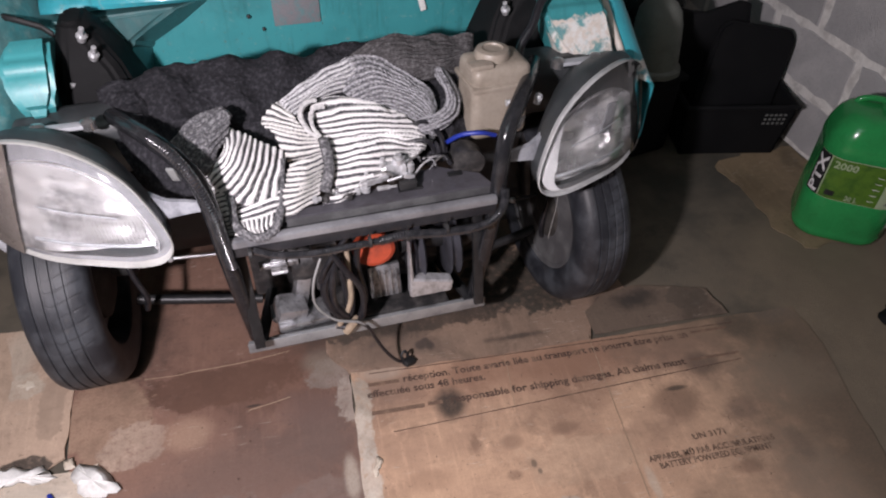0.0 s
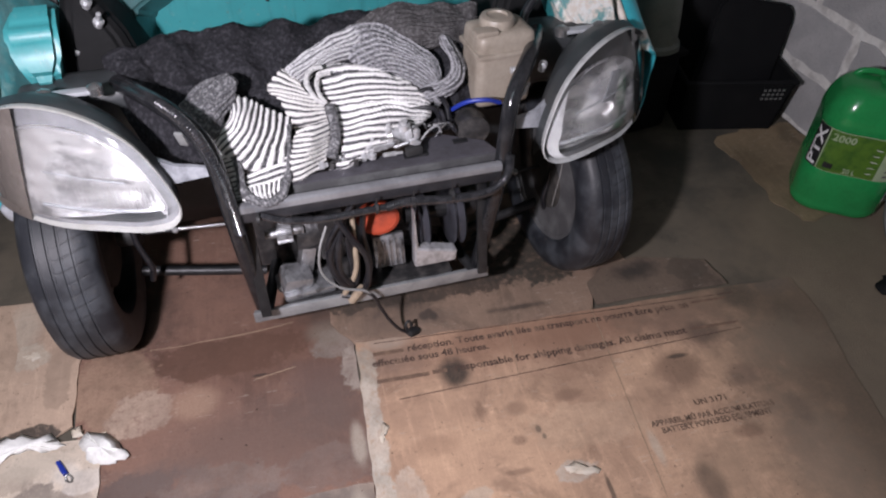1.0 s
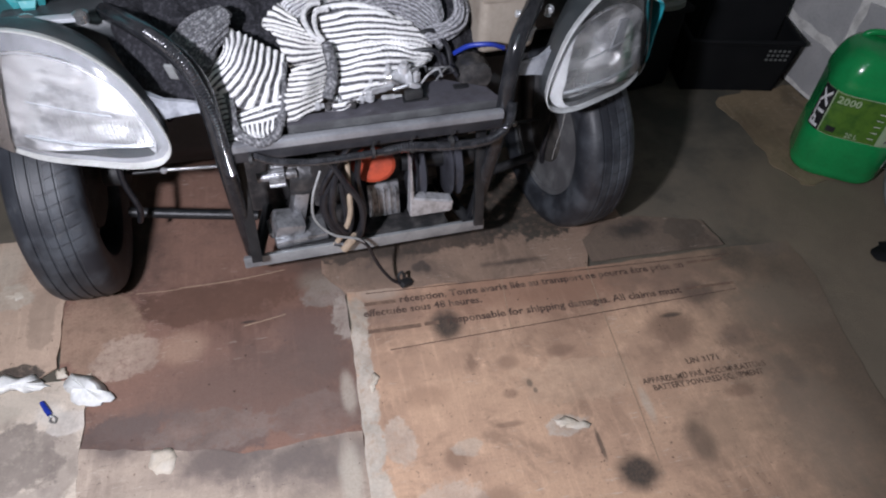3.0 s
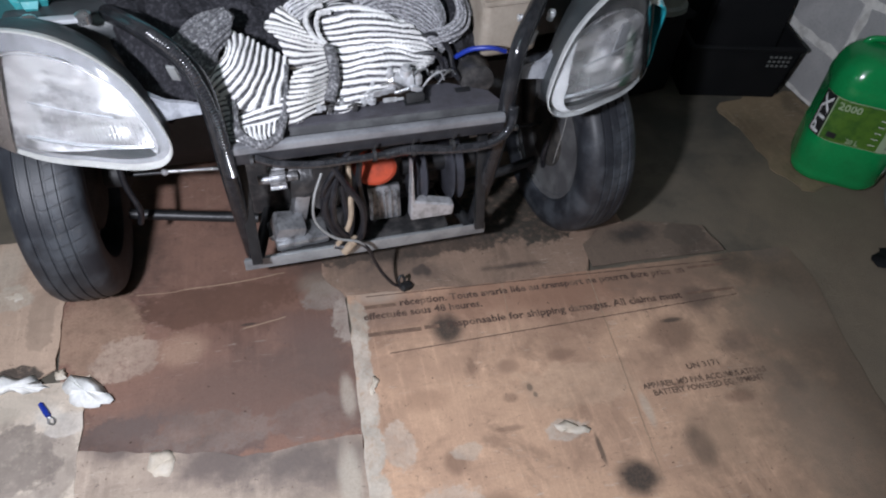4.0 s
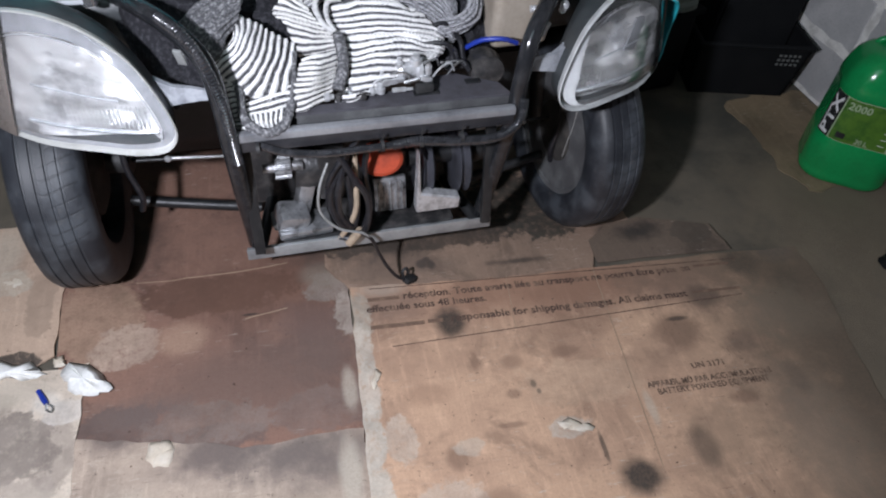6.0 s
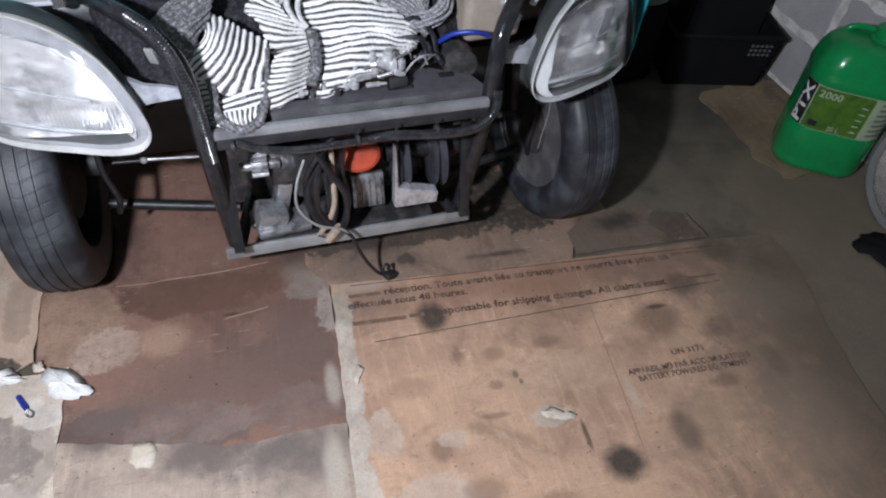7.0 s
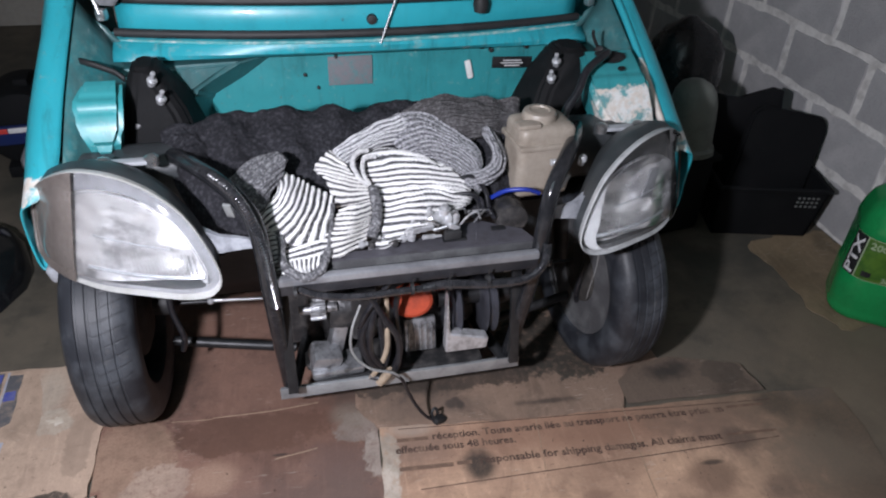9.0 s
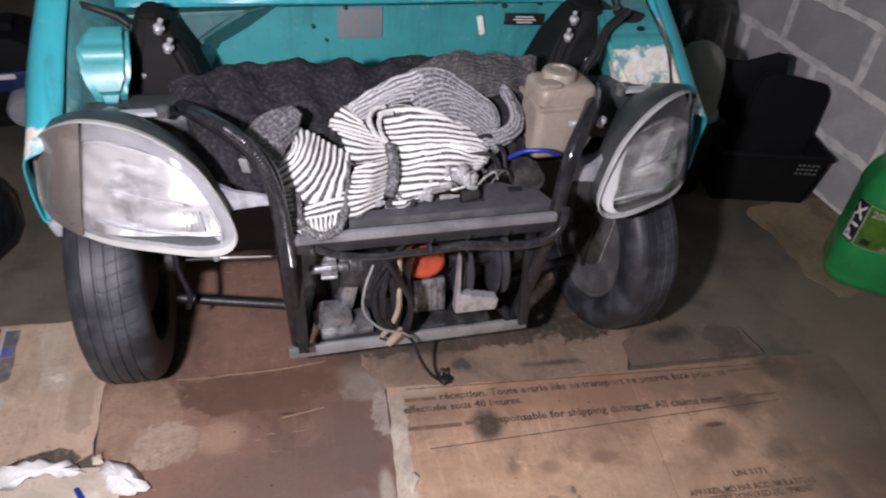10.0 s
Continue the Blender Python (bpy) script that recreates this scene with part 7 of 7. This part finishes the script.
# a taller panel with a dished top edge
bm = bmesh.new()
top = [(-0.17, 0.40), (-0.12, 0.425), (-0.06, 0.415), (-0.01, 0.412), (0.05, 0.435), (0.10, 0.452), (0.128, 0.446)]
rim = [(-0.19, 0.0), (0.19, 0.0), (0.165, 0.25), *top[::-1], (-0.18, 0.25)]
rings(bm, [[Vector((x * k, y, 0.2 + (z - 0.2) * k)) for x, z in rim] for y, k in ((-0.016, 0.97), (-0.012, 1.0), (0.012, 1.0), (0.016, 0.97))])
bmesh.ops.recalc_face_normals(bm, faces=bm.faces[:])
thing("moulded_panel", bm, M["crate"], "tall black plastic panel with a dished top edge", "lid", pose(1.355, 0.650, 0.022, -7, 3, -10))
bm = bmesh.new()
box(bm, (0, 0, 0.14), (0.28, 0.34, 0.28), (0, 0, 0), 0.03, 3)
box(bm, (0, 0, 0.285), (0.30, 0.36, 0.02), (0, 0, 0), 0.006)
thing("storage_box", bm, M["crate"], "black plastic storage box with a lid", "box", pose(1.08, 0.70, 0.001, 0, 0, 8))
bm = bmesh.new()
lathe(bm, [(0.003, 0.0), (0.080, 0.0), (0.088, 0.006), (0.088, 0.022), (0.078, 0.030), (0.077, 0.12), (0.074, 0.17), (0.066, 0.205), (0.050, 0.230), (0.028, 0.243), (0.003, 0.246)], "Z", 32)
for v in bm.verts:
    v.co.x += 0.004 * noise.noise(v.co * 18)
    v.co.x -= 0.10 * v.co.z
thing("grey_bottle", bm, M["jug"], "dull grey plastic jug with a rounded top on the storage box", "jug", pose(1.150, 0.605, 0.2975))
bm = bmesh.new()
lathe(bm, [(0.003, 0.0), (0.115, 0.0), (0.145, 0.03), (0.155, 0.14), (0.150, 0.30), (0.142, 0.42), (0.125, 0.50), (0.09, 0.56), (0.05, 0.585), (0.02, 0.61), (0.003, 0.612)], "Z", 56)
for v in bm.verts:
    v.co += Vector((v.co.x, v.co.y, 0)).normalized() * (0.022 * noise.noise(v.co * 9) + 0.008 * noise.noise(v.co * 34)) if v.co.z > 0.02 else Vector((0, 0, 0))
thing("plastic_sack", bm, M["sack"], "full black plastic sack standing on the floor by the wall", "sack", pose(1.335, 1.03, 0.0))

# a bicycle wheel leaning at the wall
wheel2 = holder("bicycle_wheel", "steel bicycle wheel leaning against the block wall", "wheel", pose(1.565, -0.37, 0.232, 0, 6, 32))
bm = bmesh.new()
lathe(bm, [(0.200, -0.014), (0.217, -0.016), (0.225, 0.0), (0.217, 0.016), (0.200, 0.014)], "X", 48, ring=True)
part("tyre", bm, M["greycan"], wheel2)
bm = bmesh.new()
lathe(bm, [(0.165, -0.011), (0.190, -0.010), (0.202, -0.008), (0.202, 0.008), (0.190, 0.010), (0.165, 0.011), (0.16, 0)], "X", 48, ring=True)
part("rim", bm, M["steel"], wheel2)
bm = bmesh.new()
lathe(bm, [(0.003, -0.05), (0.012, -0.05), (0.016, -0.03), (0.016, 0.03), (0.012, 0.05), (0.003, 0.05)], "X", 16)
part("hub", bm, M["steel"], wheel2)
for i in range(18):
    a = 2 * math.pi * i / 18
    bm = bmesh.new()
    tube(bm, [(0.025 * (-1) ** i, 0.014 * math.cos(a), 0.014 * math.sin(a)), (0, 0.168 * math.cos(a), 0.168 * math.sin(a))], 0.0012, 5, straight=True)
    part("spoke", bm, M["steel"], wheel2)

# ---- left of the car ----
pump = holder("water_pump", "dark blue garage pump with a grey motor end", "pump", pose(-1.09, 1.45, 0.0, 0, 0, 6))
bm = bmesh.new()
lathe(bm, [(0.003, -0.14), (0.11, -0.14), (0.135, -0.125), (0.145, -0.09), (0.145, 0.09), (0.135, 0.125), (0.11, 0.14), (0.003, 0.14)], "Y", 36, (0, 0, 0.19))
box(bm, (0, 0, 0.02), (0.20, 0.24, 0.05), (0, 0, 0), 0.012)
box(bm, (0.02, -0.03, 0.345), (0.05, 0.10, 0.03), (0, 0, 0), 0.010)
part("casing", bm, M["crate"], pump)
bm = bmesh.new()
box(bm, (-0.01, -0.15, 0.185), (0.19, 0.02, 0.07), (0, 0, 0), 0.006)
part("band", bm, M["pumpblue"], pump)
bm = bmesh.new()
lathe(bm, [(0.003, -0.09), (0.05, -0.088), (0.06, -0.07), (0.06, 0.0)], "Y", 24, (0.035, -0.15, 0.10))
part("motor_end", bm, M["pumpgrey"], pump, "grey enamelled motor end")
bm = bmesh.new()
box(bm, (-0.01, -0.163, 0.206), (0.07, 0.004, 0.018), bevel=0.001)
part("sticker", bm, M["white"], pump)
bm = bmesh.new()
box(bm, (-0.062, -0.163, 0.206), (0.030, 0.004, 0.018), bevel=0.001)
part("sticker", bm, M["red"], pump)
# a bumper lying on the floor: a hollow bowed shell, swept along its length
bumper = holder("car_bumper", "glossy black plastic car bumper lying on the floor", "bumper")
bm = bmesh.new()
loops = []
for i in range(25):
    t = i / 24
    x = -2.02 + 1.06 * t
    y = 0.70 + 0.10 * math.sin(math.pi * t) - 0.05 * t
    end = math.sqrt(max(0.04, 1 - max(0, (t - 0.86) / 0.14) ** 2))
    w, h = 0.20 * end, 0.115 * end
    loops.append([Vector((x, y + w * a, 0.002 + h * b)) for a, b in ((-1.15, 0.0), (-1.0, 0.42), (-0.80, 0.74), (-0.45, 0.93), (0.0, 1.0), (0.5, 0.95), (0.85, 0.75), (1.05, 0.35), (1.1, 0.0))])
rings(bm, loops)
bmesh.ops.recalc_face_normals(bm, faces=bm.faces[:])
part("shell", bm, M["bumper"], bumper)
bm = bmesh.new()
tube(bm, [(-2.0, 0.58, 0.092), (-1.6, 0.66, 0.096), (-1.3, 0.66, 0.096), (-1.05, 0.60, 0.080)], 0.006, 8, 8)
part("rub_strip", bm, M["seal"], bumper, "raised rubber strip")

# ---- litter on the cardboard ----
def crumple(label, poly, z, mat, seed, lift=0.012, rot=0):
    """A bent scrap: a fan of facets with uneven heights."""
    rng = random.Random(seed)
    torn = []
    for (x0, y0), (x1, y1) in zip(poly, poly[1:] + poly[:1]):
        w = 0.10 * math.hypot(x1 - x0, y1 - y0)
        torn += [(x0 + (x1 - x0) * f + rng.uniform(-w, w) * (f > 0), y0 + (y1 - y0) * f + rng.uniform(-w, w) * (f > 0)) for f in (0.0, 0.3, 0.55, 0.8)]
    poly = torn
    cx, cy = sum(p[0] for p in poly) / len(poly), sum(p[1] for p in poly) / len(poly)
    bm = bmesh.new()
    c = bm.verts.new((0, 0, lift))
    ring1 = [bm.verts.new(((x - cx) * 0.55, (y - cy) * 0.55, lift * rng.uniform(0.5, 1.2))) for x, y in poly]
    ring2 = [bm.verts.new((x - cx, y - cy, lift * rng.uniform(0.0, 0.5))) for x, y in poly]
    n = len(poly)
    for i in range(n):
        j = (i + 1) % n
        bm.faces.new((c, ring1[i], ring1[j]))
        bm.faces.new((ring1[i], ring2[i], ring2[j], ring1[j]))
    bmesh.ops.triangulate(bm, faces=bm.faces[:])
    bmesh.ops.recalc_face_normals(bm, faces=bm.faces[:])
    ob = thing("paper_scrap", bm, mat, label, "scrap", pose(cx, cy, z, 0, 0, rot), "scraps on the floor")
    ob.modifiers.new("thickness", "SOLIDIFY").thickness = 0.0012
    return ob


crumple("crumpled white paper on the pale cardboard", [(-0.628, -0.215), (-0.575, -0.245), (-0.535, -0.305), (-0.575, -0.315), (-0.612, -0.300), (-0.640, -0.250)], 0.0125, M["paper"], 1, 0.014)
crumple("torn white paper strip", [(-0.85, -0.19), (-0.76, -0.185), (-0.69, -0.215), (-0.665, -0.240), (-0.70, -0.245), (-0.76, -0.235), (-0.85, -0.262)], 0.0125, M["paper"], 2, 0.012)
crumple("pale scrap of torn card on the floor", [(-0.462, -0.445), (-0.428, -0.447), (-0.415, -0.470), (-0.428, -0.505), (-0.455, -0.500), (-0.470, -0.475)], 0.0115, M["chip"], 3, 0.003)
crumple("flaking pale paper on the tan cardboard", [(0.345, -0.585), (0.375, -0.583), (0.42, -0.612), (0.41, -0.622), (0.375, -0.612), (0.352, -0.605)], 0.0165, M["chip"], 4, 0.004)
crumple("pale flake at the sheet's torn edge", [(0.0, -0.375), (0.012, -0.385), (0.003, -0.405), (-0.012, -0.425), (-0.016, -0.41), (-0.006, -0.395)], 0.0165, M["chip"], 5, 0.003)
crumple("pale card triangle on the floor", [(-0.80, 0.05), (-0.76, 0.065), (-0.735, 0.03), (-0.775, 0.02)], 0.0078, M["chip"], 6, 0.003)
crumple("small pale card flake by the white paper", [(-0.66, -0.20), (-0.64, -0.195), (-0.63, -0.225), (-0.655, -0.225)], 0.0125, M["chip"], 7, 0.006)
# thin black sheet for the dark spot beside the wheel
crumple("flat black patch lying on the floor beside the wheel", [(1.39, -0.32), (1.44, -0.29), (1.55, -0.30), (1.62, -0.37), (1.60, -0.50), (1.49, -0.48), (1.42, -0.42)], 0.003, M["crate"], 8, 0.012)
bit = holder("screw_bit", "small blue and steel screwdriver bit", "tool", pose(-0.665, -0.305, 0.0175, 0, 0, -62))
bm = bmesh.new()
lathe(bm, [(0.002, -0.03), (0.005, -0.028), (0.006, 0.0), (0.005, 0.01)], "X", 10)
part("grip", bm, M["blue"], bit)
bm = bmesh.new()
tube(bm, [(0.012, 0, 0), (0.025, 0.006, 0), (0.035, 0, 0), (0.025, -0.006, 0), (0.012, 0, 0)], 0.002, 6)
part("ring", bm, M["steel"], bit)
rng = random.Random(5)
bm = bmesh.new()
for i in range(170):
    x, y = rng.uniform(-0.6, 1.1), rng.uniform(-0.9, -0.05)
    s = rng.uniform(0.0008, 0.0022)
    z = 0.0165 if x > 0.0 and y < -0.2 else 0.0115
    box(bm, (x, y, z), (s * rng.uniform(1, 2.2), s, s * 0.6), (0, 0, rng.uniform(0, 180)), 0)
thing("grit", bm, M["ink"], "dark grit and crumbs scattered over the cardboard", "grit", kind="stuff")

# ---- blocks of the east wall ----
CH, BL, J = 0.200, 0.40, 0.029
rng = random.Random(9)


def rough_block():
    """A block face with a chipped outline, standing 9 mm out of the mortar."""
    w, h = (BL - J) / 2, (CH - J) / 2
    out = []
    for (ax, ay), (bx, by) in zip(((-w, -h), (w, -h), (w, h), (-w, h)), ((w, -h), (w, h), (-w, h), (-w, -h))):
        n = 7 if abs(bx - ax) > 0.2 else 4
        out += [(ax + (bx - ax) * t / n + rng.uniform(-0.006, 0.006), ay + (by - ay) * t / n + rng.uniform(-0.006, 0.006)) for t in range(n)]
    bm = bmesh.new()
    rings(bm, [[Vector((0.01, y, z)) for y, z in out], [Vector((-0.005, y, z)) for y, z in out], [Vector((-0.009, y * 0.985, z * 0.97)) for y, z in out]], cap0=False)
    bmesh.ops.recalc_face_normals(bm, faces=bm.faces[:])
    return mesh_of("block", bm, M["block"])


block_meshes = [rough_block() for _ in range(6)]
for r in range(12):
    off = 0.13 if r % 2 == 0 else 0.33
    for n in range(-7, 7):
        ob = new("block", block_meshes[rng.randrange(6)])
        ob.parent = wall_east
        ob.matrix_basis = pose(XR + rng.uniform(-0.001, 0.003), off + BL * (n + 0.5), CH * r + CH / 2, rng.uniform(-0.3, 0.3), 0, 0)
